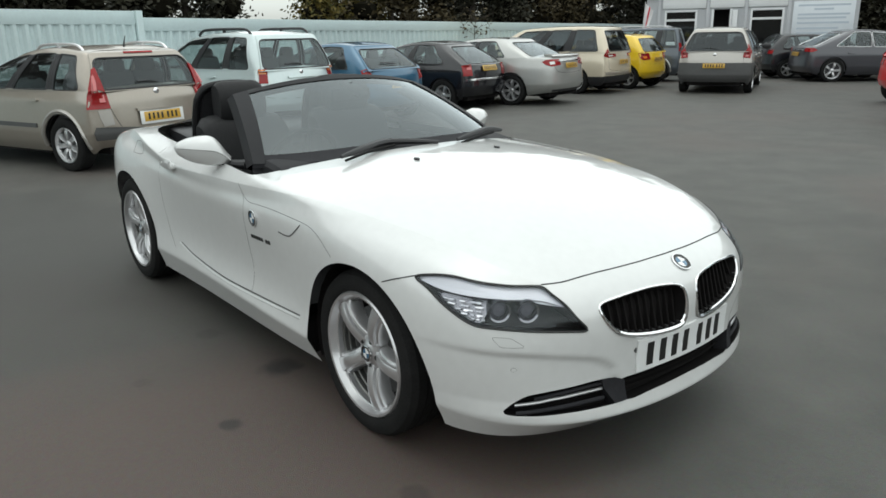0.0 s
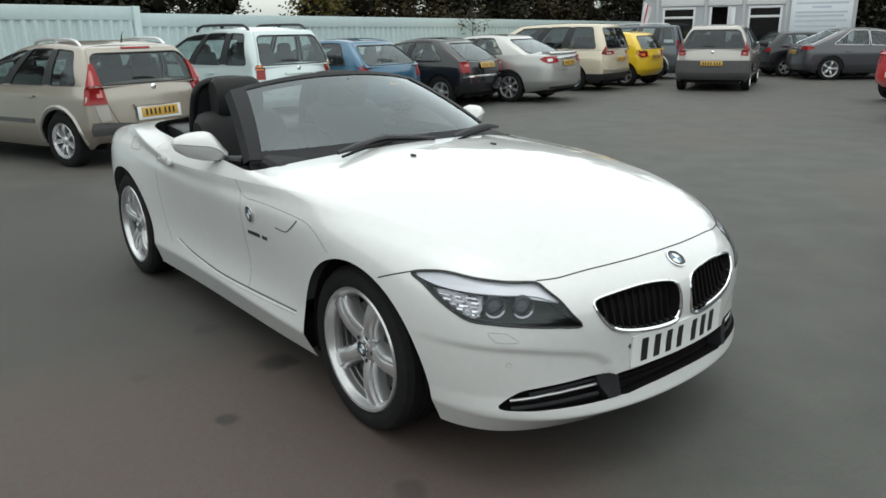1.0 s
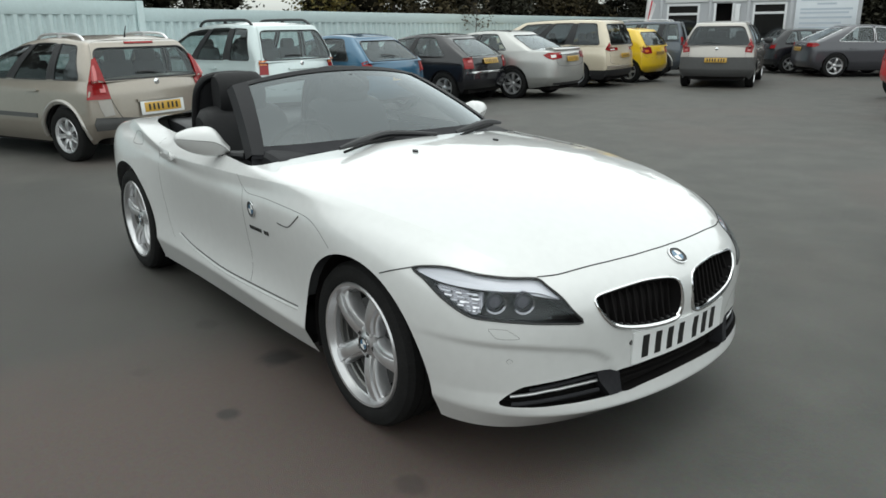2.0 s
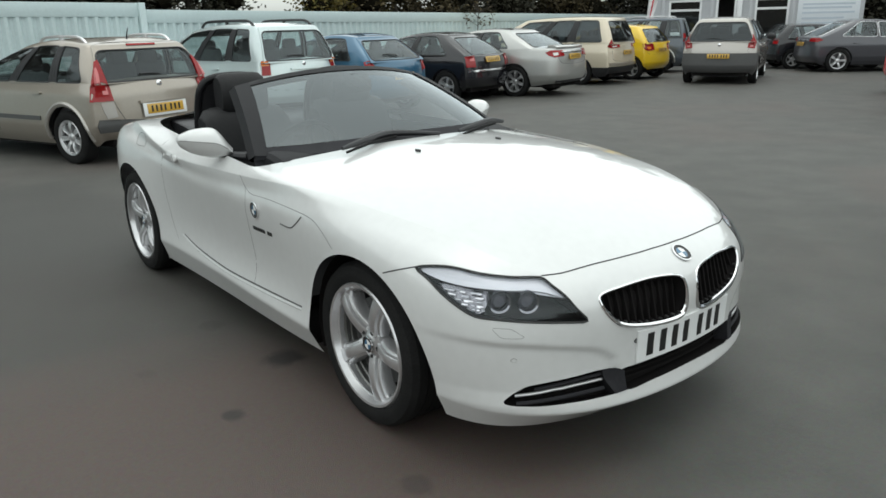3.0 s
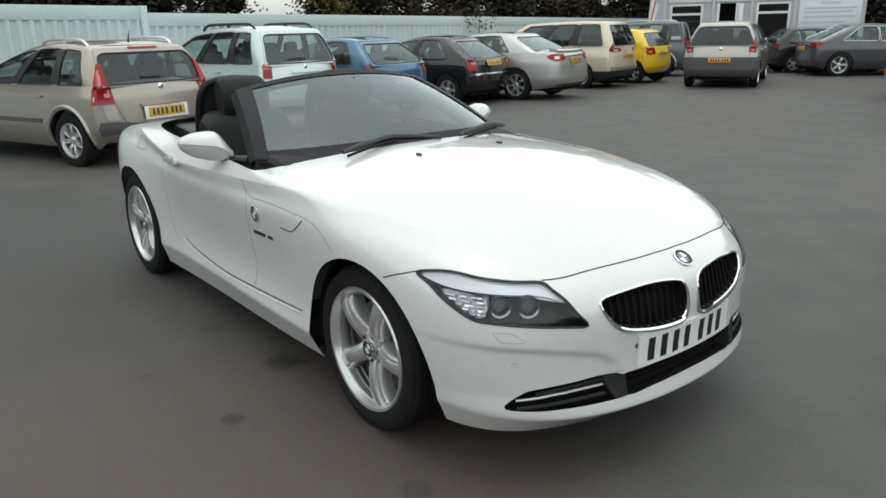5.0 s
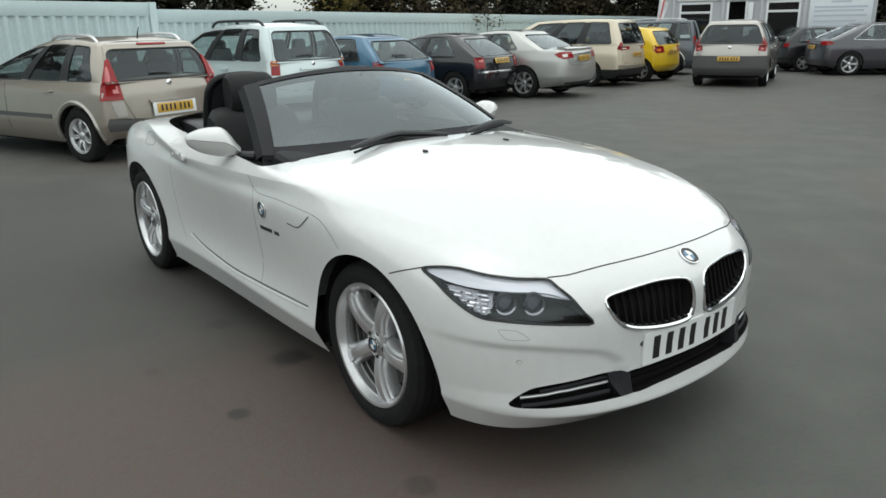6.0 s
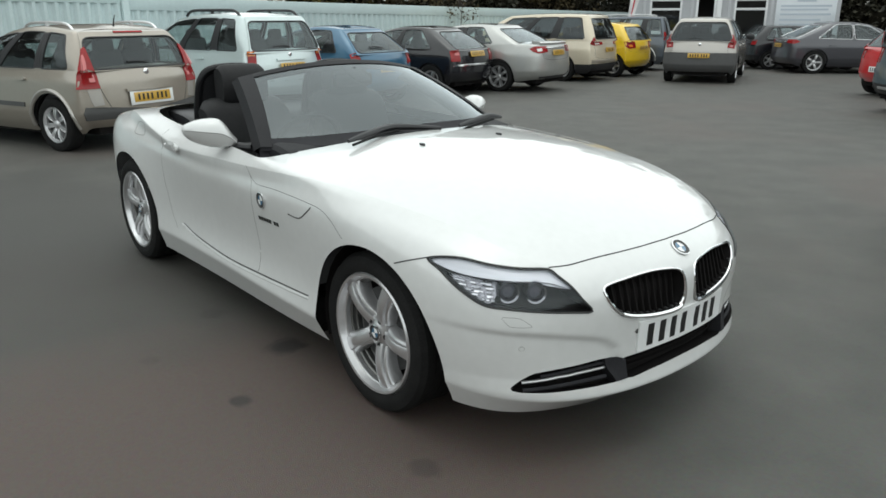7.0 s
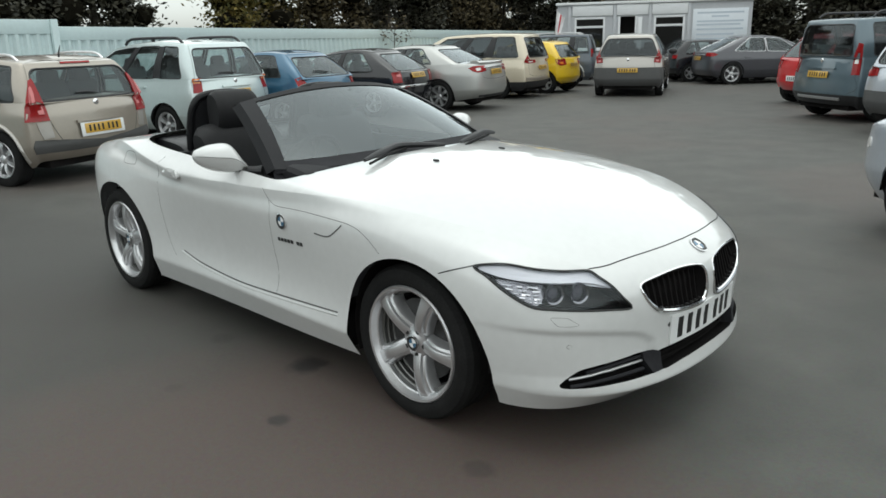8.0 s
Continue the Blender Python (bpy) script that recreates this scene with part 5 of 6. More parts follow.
    for s in (1, -1):
        for k, (u0, u1) in enumerate(ops):
            openings.append(("side_window", side_shape(u0, u1, glass_low, 0.92, 0.07), side_ray(s), lambda v, s=s: (v[0], v[2]) if v[1] * s > 0.35 * h else None, tint))
            if k and u0 - ops[k - 1][1] < 0.08:
                strip = side_shape(ops[k - 1][1] - 0.02, u0 + 0.02, glass_low + 0.01, 0.91, 0.005)
                part("pillar", upper.patch(strip, side_ray(s), 0.003, 0.02, 2, 1, False), M["trim"], car)
    openings.append(("rear_window", end_shape(rear_op - 0.02, glass_low, 0.90, 0.10, 0), from_rear, lambda v: (v[1], v[2]) if v[0] < base[0] + 0.75 * (roof[0] - base[0]) + 0.2 else None, tint))
    openings.append(("windscreen", end_shape(0.90, glass_low, 0.91, 0.08, -1), from_ahead, lambda v: (v[1], v[2]) if v[0] > roof[1] - 0.1 else None, "glass"))
    for name_w, shape, at_w, flat_w, mat_w in openings:
        xs, zs = [p[0] for p in shape], [p[1] for p in shape]
        box_w = (min(xs) - 0.05, max(xs) + 0.05, min(zs) - 0.05, max(zs) + 0.05)

        def flat_in(v, flat_w=flat_w, box_w=box_w):
            q = flat_w(v)
            return q if q is not None and box_w[0] < q[0] < box_w[1] and box_w[2] < q[1] < box_w[3] else None
        gvs, gfs = cut_outline(gvs, gfs, upper, shape, flat_in, at_w, 1)
        pane = part(name_w, upper.patch(shape, at_w, -0.005, 0.008, 3, 1, False), M[mat_w], car)
        part("window_seal", upper.line(shape, at_w, 0.011 if name_w == "rear_window" else 0.008, -0.002, 1, True), M[seal], pane)
    part("roof", skin_mesh(gvs, gfs), col, car)
    lining = skin_mesh([(mid + (x - mid) * 0.975, y * 0.965, z - 0.025) for x, y, z in gvs], gfs)
    part("headlining", lining, M["lining"], car)
    bm = bmesh.new()
    box(bm, max(base[0], ro + 0.15) + 0.1, base[1] - 0.1, -h + 0.11, h - 0.11, 0.3, belt - 0.09)
    part("cabin_floor", bm, M["cloth"], car)
    bm = bmesh.new()
    box(bm, ro + 0.20, fo - 0.2, -h + 0.27, h - 0.27, 0.20, 0.30)
    box(bm, 0.42, wb - 0.42, -h + 0.10, h - 0.10, 0.195, 0.305)
    part("underbody", bm, M["void"], car)
    for x, ys in ((mid + 0.12, (-0.37, 0.37)), (0.28, (-0.45, 0.0, 0.45))):
        for y in ys:
            bm = bmesh.new()
            rounded_slab(bm, [(x - 0.02, 0.5), (x - 0.08, belt - 0.05), (x - 0.14, belt + 0.14), (x - 0.22, belt + 0.14), (x - 0.22, 0.5)], y - 0.23, y + 0.23, 0.06)
            sb = part("seat", bm, M["cloth"], car)
            bm = bmesh.new()
            rounded_slab(bm, [(x - 0.12, belt + 0.13), (x - 0.12, belt + 0.30), (x - 0.20, belt + 0.32), (x - 0.21, belt + 0.14)], y - 0.12, y + 0.12, 0.05)
            part("headrest", bm, M["cloth"], sb)
    key = "w%.2f_%.3f_%d" % (wheel_r, rim, spokes)
    for s in (1, -1):
        for x in (0, wb):
            add_wheel(car, key, x, s * (h - 0.125), wheel_r, 0.2, rim, spokes, "plain", 0, 20)
            wheel_well(car, x, s * (h - 0.06), wheel_r, wheel_r + 0.057, 0.34)
        side = side_ray(s)
        for x0 in (mid + 0.05, base[1] - 0.15):
            part("door_gap", skin.line([(x0, belt - 0.04), (x0 - 0.01, 0.62), (x0, 0.34)], side, 0.004, -0.001, 5), M["gap"], car)
        for x0 in (0.40, mid + 0.16):
            part("door_handle", skin.patch([(x0, belt - 0.13), (x0 + 0.18, belt - 0.125), (x0 + 0.18, belt - 0.095), (x0, belt - 0.10)], side, 0.03, 0.01, 2, 3), col, car)
        bm = bmesh.new()
        bmesh.ops.create_uvsphere(bm, u_segments=16, v_segments=10, radius=1.0, matrix=Matrix.Translation((base[1] - 0.40, s * (h + 0.09), belt + 0.06)) @ Matrix.Diagonal((0.06, 0.12, 0.085, 1)))
        part("door_mirror", bm, M["trim"], car)
    car["wide"] = W
    return car, skin, (h, ro, belt, H)


def rear_corner(s):
    """Rays onto a rear corner; u runs from the tail's middle round to the flank."""
    def at(u, z):
        e, n = Vector((0.7071, s * 0.7071, 0)), Vector((-0.7071, s * 0.7071, 0))
        return e * u + n * 4 + Vector((0, 0, z)), -n
    return at


def tail_lamps(made, shape, mat="red_lens", extra=(), part_name="tail_lamp", words="red tail lamp"):
    """Lamps on both rear corners; shape in (u, z) with u from the corner, outward positive."""
    car, skin, (h, ro, belt, H) = made
    uc = 0.7071 * (0.87 * h + ro + 0.12)
    for s in (1, -1):
        at = rear_corner(s)
        ob = part(part_name, skin.patch([(uc + u, z) for u, z in shape], at, 0.012, 0.012, 2, 4, False), M[mat], car, words)
        for sh, m in extra:
            part("lamp_lens", skin.patch([(uc + u, z) for u, z in sh], at, 0.0145, 0.005, 2, 4, False), M[m], ob)


def rear_plate(made, z, mat="plate_y", x_off=0.0, recess=True, rim=False):
    car, skin, (h, ro, belt, H) = made
    hit, n = skin.ray(*from_rear(0.0, z))
    tilt = math.degrees(math.asin(max(-0.5, min(0.5, n.z))))
    m = Matrix.Translation((hit.x - 0.02 + x_off, 0, z)) @ pose(0, 0, 0, 90 - tilt, 0, -90)
    if rim:
        bm = bmesh.new()
        box(bm, -0.31, 0.31, -0.085, 0.07, -0.006, 0.0, 0.004, m)
        part("plate_holder", bm, M["plate_w"], car)
    return number_plate(car, m, M[mat])


def tail_gap(made, pts, r=0.0035):
    car, skin, _ = made
    part("tailgate_gap", skin.line(pts, from_rear, r, -0.001, 5), M["gap"], car)


def tail_patch(made, name, pts, mat, proud=0.01, label="", smooth=False):
    car, skin, _ = made
    part(name, skin.patch(pts, from_rear, proud, 0.012, 3, 4, smooth), M[mat], car, label)


def side_patch(made, name, pts, mat, proud=0.01, label=""):
    car, skin, _ = made
    for s in (1, -1):
        part(name, skin.patch(pts, side_ray(s), proud, 0.012, 2, 4, False), M[mat], car, label)


def roof_rails(made, x0, x1, y, z, mat, r=0.016, up=0.055):
    car = made[0]
    for s in (1, -1):
        bm = bmesh.new()
        pts = rounded([(x0, s * y, z - 0.03), (x0 + 0.10, s * y, z + up * 0.7), (x0 + 0.3, s * y, z + up), (x1 - 0.3, s * y, z + up), (x1 - 0.10, s * y, z + up * 0.6), (x1, s * y, z - 0.03)], 5, False)
        tube(bm, pts, r, 8)
        rail = part("roof_rail", bm, M[mat], car)
        for x in ((x0 + x1) / 2,):
            bm = bmesh.new()
            box(bm, x - 0.03, x + 0.03, s * y - 0.014, s * y + 0.014, z - 0.04, z + up, 0.006)
            part("rail_foot", bm, M[mat], rail)


def rear_wiper(made, y0, z0, y1, z1):
    car, skin, _ = made
    part("rear_wiper", skin.line([(y0, z0), ((y0 + y1) / 2, (z0 + z1) / 2 + 0.01), (y1, z1)], from_rear, 0.012, 0.015, 4), M["trim"], car)


def tail_badge(made, z):
    car, skin, _ = made
    hit, n = skin.ray(*from_rear(0.0, z))
    bm = bmesh.new()
    bmesh.ops.create_uvsphere(bm, u_segments=12, v_segments=8, radius=1.0, matrix=Matrix.Translation(hit) @ Matrix.Diagonal((0.012, 0.04, 0.045, 1)))
    part("tail_badge", bm, M["chrome"], car)


def arch_trims(made, wb, r, mat):
    """Paler mouldings round the wheel arches."""
    car, skin, (h, ro, belt, H) = made
    for s in (1, -1):
        for x in (0, wb):
            pts = [(x + (r + 0.085) * math.cos(a), r + (r + 0.085) * math.sin(a)) for a in [math.pi * (-0.02 + 1.04 * k / 12) for k in range(13)]]
            part("arch_trim", skin.line(pts, side_ray(s), 0.026, -0.006, 2), M[mat], car)


def aerial(made, x, z):
    bm = bmesh.new()
    tube(bm, [(x, 0, z - 0.02), (x - 0.02, 0, z + 0.05), (x - 0.05, 0, z + 0.11)], lambda f: 0.012 - 0.008 * f, 6)
    part("aerial", bm, M["trim"], made[0])


ROW = 192
# beige estate
c = parked_car("estate_car", "beige-gold estate car with silver roof rails", M["gold"], place_on(-7.49, 0.68, ROW + 8), 4.18, 1.777, 1.42, 2.686, 0.66, 0.93, (-0.58, 2.25), (-0.32, 1.22), ops=((0.04, 0.23), (0.25, 0.54), (0.57, 0.94)), tuck=0.74, spokes=7, rear_op=0.95, glass_low=0.05, tint="smoked", arch=0.15)
tail_lamps(c, [(-0.13, 0.73), (0.0, 0.728), (0.10, 0.73), (0.085, 0.88), (0.05, 1.03), (0.02, 1.16), (0.0, 1.18), (-0.02, 1.14), (-0.06, 1.02), (-0.10, 0.88)], "red_lens", [([(-0.02, 0.88), (0.03, 0.88), (0.03, 1.02), (0.01, 1.10), (-0.01, 1.02)], "pink_lens"), ([(-0.085, 0.80), (-0.03, 0.80), (-0.02, 0.88), (-0.07, 0.88)], "pink_lens")])
tail_lamps(c, [(-0.15, 0.55), (-0.05, 0.535), (-0.02, 0.62), (0.0, 0.715), (-0.125, 0.72)], "greige", part_name="corner_panel", words="paler corner panel")
tail_patch(c, "plate_panel", [(-0.33, 0.675), (0.33, 0.675), (0.33, 0.705), (-0.33, 0.705)], "gold", 0.035)
rear_plate(c, 0.605, "plate_y", 0.0, True, True)
tail_badge(c, 0.88)
rear_wiper(c, -0.05, 0.985, 0.22, 1.0)
tail_patch(c, "bumper_strip", [(-0.80, 0.385), (0.80, 0.385), (0.83, 0.46), (0.80, 0.53), (0.60, 0.52), (0.50, 0.455), (0.40, 0.44), (-0.40, 0.44), (-0.50, 0.455), (-0.60, 0.52), (-0.80, 0.53), (-0.83, 0.46)], "grey_trim", 0.014)
side_patch(c, "side_moulding", [(0.45, 0.50), (2.2, 0.50), (2.2, 0.55), (0.45, 0.55)], "grey_trim", 0.012)
tail_gap(c, [(-0.62, 0.96), (-0.62, 0.74), (-0.52, 0.50), (-0.42, 0.462), (0.0, 0.455), (0.42, 0.462), (0.52, 0.50), (0.62, 0.74), (0.62, 0.96)])
tail_patch(c, "brake_lamp", [(-0.2, 1.318), (0.2, 1.318), (0.2, 1.336), (-0.2, 1.336)], "red_lens", 0.01)
roof_rails(c, -0.18, 0.72, 0.58, 1.385, "alloy", 0.016, 0.05)
arch_trims(c, 2.686, 0.31, "greige")
aerial(c, -0.12, 1.41)
# pale MPV
c = parked_car("compact_mpv", "pale ice-blue compact MPV with black roof rails", M["ice"], place_on(-9.50, 3.72, ROW + 1), 4.35, 1.755, 1.60, 2.60, 0.80, 1.00, (-0.72, 2.35), (-0.42, 1.32), tuck=0.74, ops=((0.05, 0.24), (0.265, 0.56), (0.585, 0.94)), wheel_r=0.30, rear_op=0.94, glass_low=0.06, arch=0.10)
tail_lamps(c, [(-0.075, 0.80), (0.06, 0.80), (0.055, 1.02), (-0.065, 1.02)], "red_lens", [([(-0.05, 0.94), (0.06, 0.94), (0.065, 1.01), (-0.04, 1.01)], "amber")])
tail_patch(c, "tailgate_handle", [(-0.30, 0.86), (0.30, 0.86), (0.30, 0.89), (-0.30, 0.89)], "ice", 0.03)
rear_plate(c, 0.77, "plate_y")
rear_wiper(c, -0.02, 1.07, 0.30, 1.08)
tail_badge(c, 0.95)
tail_gap(c, [(-0.66, 1.0), (-0.68, 0.75), (-0.62, 0.57), (0.62, 0.57), (0.68, 0.75), (0.66, 1.0)])
roof_rails(c, -0.30, 1.05, 0.60, 1.57, "trim", 0.022, 0.06)
# small blue hatchback
c = parked_car("hatchback", "small blue hatchback beside the fence", M["blue"], place_on(-9.2, 5.68, ROW + 1), 3.835, 1.652, 1.40, 2.44, 0.56, 0.93, (-0.47, 2.3), (0.08, 1.4), ops=((0.12, 0.48), (0.51, 0.93)), arch=0.11, tuck=0.66, rear_op=0.93, glass_low=0.07)
tail_lamps(c, [(-0.08, 0.72), (0.07, 0.74), (0.13, 0.92), (0.03, 0.95), (-0.05, 0.86)])
rear_plate(c, 0.66)
rear_wiper(c, 0.0, 1.0, 0.32, 1.03)
tail_gap(c, [(-0.6, 0.95), (-0.62, 0.75), (-0.5, 0.58), (0.5, 0.58), (0.62, 0.75), (0.6, 0.95)])
# black hatchback
c = parked_car("hatchback", "black hatchback with a yellow rear plate", M["black"], place_on(-9.95, 8.45, ROW + 2), 4.0, 1.69, 1.39, 2.5, 0.66, 0.92, (-0.52, 2.35), (0.16, 1.45), ops=((0.14, 0.48), (0.51, 0.93)), arch=0.09, tuck=0.64, rear_op=0.84, glass_low=0.08)
tail_lamps(c, [(-0.15, 0.70), (0.06, 0.70), (0.09, 0.90), (-0.12, 0.92)], "red_lens", [([(-0.12, 0.82), (-0.02, 0.82), (-0.01, 0.90), (-0.10, 0.91)], "pink_lens")])
rear_plate(c, 0.84)
tail_patch(c, "bumper_strip", [(-0.75, 0.60), (0.75, 0.60), (0.75, 0.64), (-0.75, 0.64)], "chrome", 0.012)
tail_gap(c, [(-0.62, 0.93), (-0.6, 0.72), (0.6, 0.72), (0.62, 0.93)])
# silver saloon
c = parked_car("saloon_car", "silver saloon car with large alloy wheels", M["silver"], place_on(-9.77, 10.30, ROW + 2), 4.70, 1.84, 1.44, 2.705, 1.03, 0.95, (-0.42, 2.6), (0.30, 1.6), deck=1.02, ops=((0.16, 0.49), (0.52, 0.93)), wheel_r=0.33, rim=0.235, tuck=0.66, arch=0.08, spokes=7, rear_op=0.92)
tail_lamps(c, [(-0.30, 0.86), (-0.05, 0.83), (0.08, 0.87), (0.15, 0.93), (0.05, 0.975), (-0.26, 0.975)], "red_lens", [([(-0.14, 0.88), (-0.02, 0.87), (0.0, 0.925), (-0.12, 0.935)], "white_lens")])
tail_patch(c, "boot_spoiler", [(-0.60, 1.005), (0.60, 1.005), (0.58, 1.03), (-0.58, 1.03)], "silver", 0.05)
rear_plate(c, 0.84, "plate_y")
tail_patch(c, "boot_strip", [(-0.5, 0.925), (0.5, 0.925), (0.5, 0.945), (-0.5, 0.945)], "chrome", 0.014)
tail_patch(c, "diffuser", [(-0.6, 0.26), (0.6, 0.26), (0.66, 0.35), (-0.66, 0.35)], "trim", 0.008)
tail_gap(c, [(-0.62, 1.0), (-0.60, 0.80), (-0.42, 0.70), (0.42, 0.70), (0.60, 0.80), (0.62, 1.0)])
# people carrier
c = parked_car("people_carrier", "champagne gold people carrier with dark rear glass", M["champagne"], place_on(-10.90, 13.76, ROW + 3), 4.82, 1.884, 1.70, 2.85, 0.95, 1.02, (-0.85, 2.9), (-0.55, 1.7), tint="dark_glass", tuck=0.74, ops=((0.03, 0.27), (0.30, 0.56), (0.59, 0.93)), wheel_r=0.33, rim=0.22, lower=(0.46, M["trim"], 0.0))
tail_lamps(c, [(-0.34, 0.93), (-0.05, 0.91), (0.10, 0.95), (0.06, 1.02), (-0.02, 1.13), (-0.06, 1.02), (-0.32, 1.0)], "red_lens", [([(-0.22, 0.945), (-0.06, 0.935), (-0.06, 0.965), (-0.2, 0.97)], "white_lens")])
rear_plate(c, 0.80)
tail_patch(c, "bumper_strip", [(-0.85, 0.48), (0.85, 0.48), (0.85, 0.56), (-0.85, 0.56)], "gold", 0.02)
tail_gap(c, [(-0.7, 1.05), (-0.72, 0.8), (-0.6, 0.6), (0.6, 0.6), (0.72, 0.8), (0.7, 1.05)])
# yellow hatchback
c = parked_car("hatchback", "bright yellow small hatchback", M["yellow"], place_on(-10.90, 16.0, 189), 3.90, 1.64, 1.48, 2.46, 0.54, 0.98, (-0.46, 2.3), (-0.06, 1.4), ops=((0.12, 0.48), (0.52, 0.92)), tuck=0.68, rear_op=0.92, arch=0.09)
tail_lamps(c, [(-0.26, 0.80), (-0.04, 0.78), (0.09, 0.84), (0.12, 0.96), (0.0, 1.0), (-0.22, 0.96)], "red_lens", [([(-0.14, 0.83), (-0.04, 0.82), (0.0, 0.88), (-0.12, 0.89)], "amber")])
rear_plate(c, 0.80)
tail_gap(c, [(-0.6, 0.95), (-0.6, 0.7), (0.6, 0.7), (0.6, 0.95)])
# dark off-roader
c = parked_car("off_roader", "dark slate off-road car with pale arch trims", M["slate"], place_on(-12.4, 19.1, ROW + 16), 4.5, 1.80, 1.69, 2.6, 0.85, 1.05, (-0.75, 2.5), (-0.55, 1.5), wheel_r=0.36, rim=0.235, tuck=0.75)
tail_lamps(c, [(-0.05, 0.95), (0.06, 0.95), (0.06, 1.2), (-0.03, 1.2)])
rear_plate(c, 0.80)
arch_trims(c, 2.6, 0.36, "silver")
roof_rails(c, -0.3, 1.3, 0.62, 1.66, "alloy")
# compact MPV in the lane
c = parked_car("compact_mpv", "warm silver compact MPV with a grey bumper, standing in the lane", M["greige"], place_on(-8.25, 15.54, 114), 4.26, 1.81, 1.61, 2.685, 0.72, 1.03, (-0.62, 2.6), (-0.36, 1.5), ops=((0.06, 0.26), (0.29, 0.56), (0.59, 0.93)), lower=(0.76, M["grey_trim"], -0.25), tuck=0.64, tint="dark_glass", rear_op=0.95, glass_low=0.05, arch=0.08)
tail_lamps(c, [(-0.10, 0.88), (0.06, 0.86), (0.10, 1.03), (0.05, 1.20), (0.0, 1.12), (-0.06, 1.03)], "red_lens", [([(-0.05, 0.90), (0.02, 0.90), (0.04, 0.96), (-0.02, 0.98)], "pink_lens")])
rear_plate(c, 0.69)
tail_badge(c, 0.95)
rear_wiper(c, -0.03, 1.09, 0.3, 1.11)
tail_gap(c, [(-0.66, 1.0), (-0.66, 0.8), (-0.6, 0.74), (0.6, 0.74), (0.66, 0.8), (0.66, 1.0)])
# graphite hatchback by the office
c = parked_car("hatchback", "graphite grey five-door hatchback with chrome window line", M["graphite"], place_on(-8.42, 21.8, 46), 4.60, 1.856, 1.53, 2.737, 0.82, 0.96, (-0.55, 2.6), (0.40, 1.7), deck=1.03, ops=((0.14, 0.51), (0.53, 0.93)), wheel_r=0.34, rim=0.24, tuck=0.66, arch=0.09, seal="chrome")
tail_lamps(c, [(-0.24, 0.90), (0.06, 0.88), (0.20, 0.94), (0.10, 1.0), (-0.20, 1.0)])
rear_plate(c, 0.82, "plate_y")
tail_patch(c, "boot_strip", [(-0.45, 0.93), (0.45, 0.93), (0.45, 0.95), (-0.45, 0.95)], "chrome", 0.014)
# dark hatchback behind it
c = parked_car("hatchback", "dark green-black hatchback parked by the office", M["black"], place_on(-10.2, 22.75, 46), 3.7, 1.62, 1.42, 2.5, 0.7, 0.94, (-0.55, 2.35), (-0.15, 1.45), ops=((0.08, 0.48), (0.52, 0.92)))
tail_lamps(c, [(-0.12, 0.8), (0.08, 0.8), (0.10, 0.95), (-0.10, 0.96)])
rear_plate(c, 0.66)
# leisure van
c = parked_car("leisure_van", "steel-blue leisure van with a large rear window", M["steel"], place_on(-1.87, 12.0, 53), 4.38, 1.81, 1.74, 2.728, 0.72, 1.08, (-0.64, 2.7), (-0.52, 1.4), wheel_r=0.32, tuck=0.80, ops=((0.05, 0.28), (0.32, 0.56), (0.59, 0.93)), lower=(0.46, M["trim"], None), rear_op=0.86, tint="dark_glass", glass_low=0.06)
tail_lamps(c, [(-0.06, 0.80), (0.07, 0.80), (0.075, 1.05), (0.065, 1.30), (0.0, 1.32), (-0.05, 1.1)], "red_lens", [([(-0.03, 0.98), (0.03, 0.98), (0.03, 1.08), (-0.02, 1.08)], "white_lens")])
rear_plate(c, 0.79, "plate_y")
tail_badge(c, 1.02)
tail_patch(c, "bumper_bar", [(-0.55, 0.38), (0.55, 0.38), (0.55, 0.42), (-0.55, 0.42)], "alloy", 0.02)
tail_patch(c, "tailgate_handle", [(-0.38, 0.885), (0.38, 0.885), (0.38, 0.91), (-0.38, 0.91)], "steel", 0.03)
tail_gap(c, [(-0.74, 1.1), (-0.76, 0.8), (-0.7, 0.5), (0.7, 0.5), (0.76, 0.8), (0.74, 1.1)])
roof_rails(c, -0.3, 1.2, 0.68, 1.76, "trim", 0.02)
# red hatchback
c = parked_car("hatchback", "red hatchback with a pale rear plate", M["red"], place_on(-3.35, 14.91, 55), 3.8, 1.69, 1.5, 2.4, 0.55, 0.96, (-0.47, 2.2), (0.02, 1.3), ops=((0.12, 0.48), (0.52, 0.92)), rear_op=0.93, arch=0.09)
tail_lamps(c, [(-0.09, 0.75), (0.07, 0.75), (0.09, 0.98), (0.02, 1.02), (-0.07, 0.98)])
rear_plate(c, 0.55, "plate_w")
# silver hatchback
c = parked_car("hatchback", "silver hatchback with a black lower bumper", M["pale"], place_on(-0.20, 10.15, 62), 4.2, 1.76, 1.52, 2.6, 0.7, 0.98, (-0.60, 2.4), (-0.3, 1.45), ops=((0.08, 0.48), (0.52, 0.92)), lower=(0.62, M["grey_trim"], 0.0))
tail_lamps(c, [(-0.14, 0.84), (0.06, 0.82), (0.12, 0.96), (-0.10, 0.97)])
rear_plate(c, 0.80)
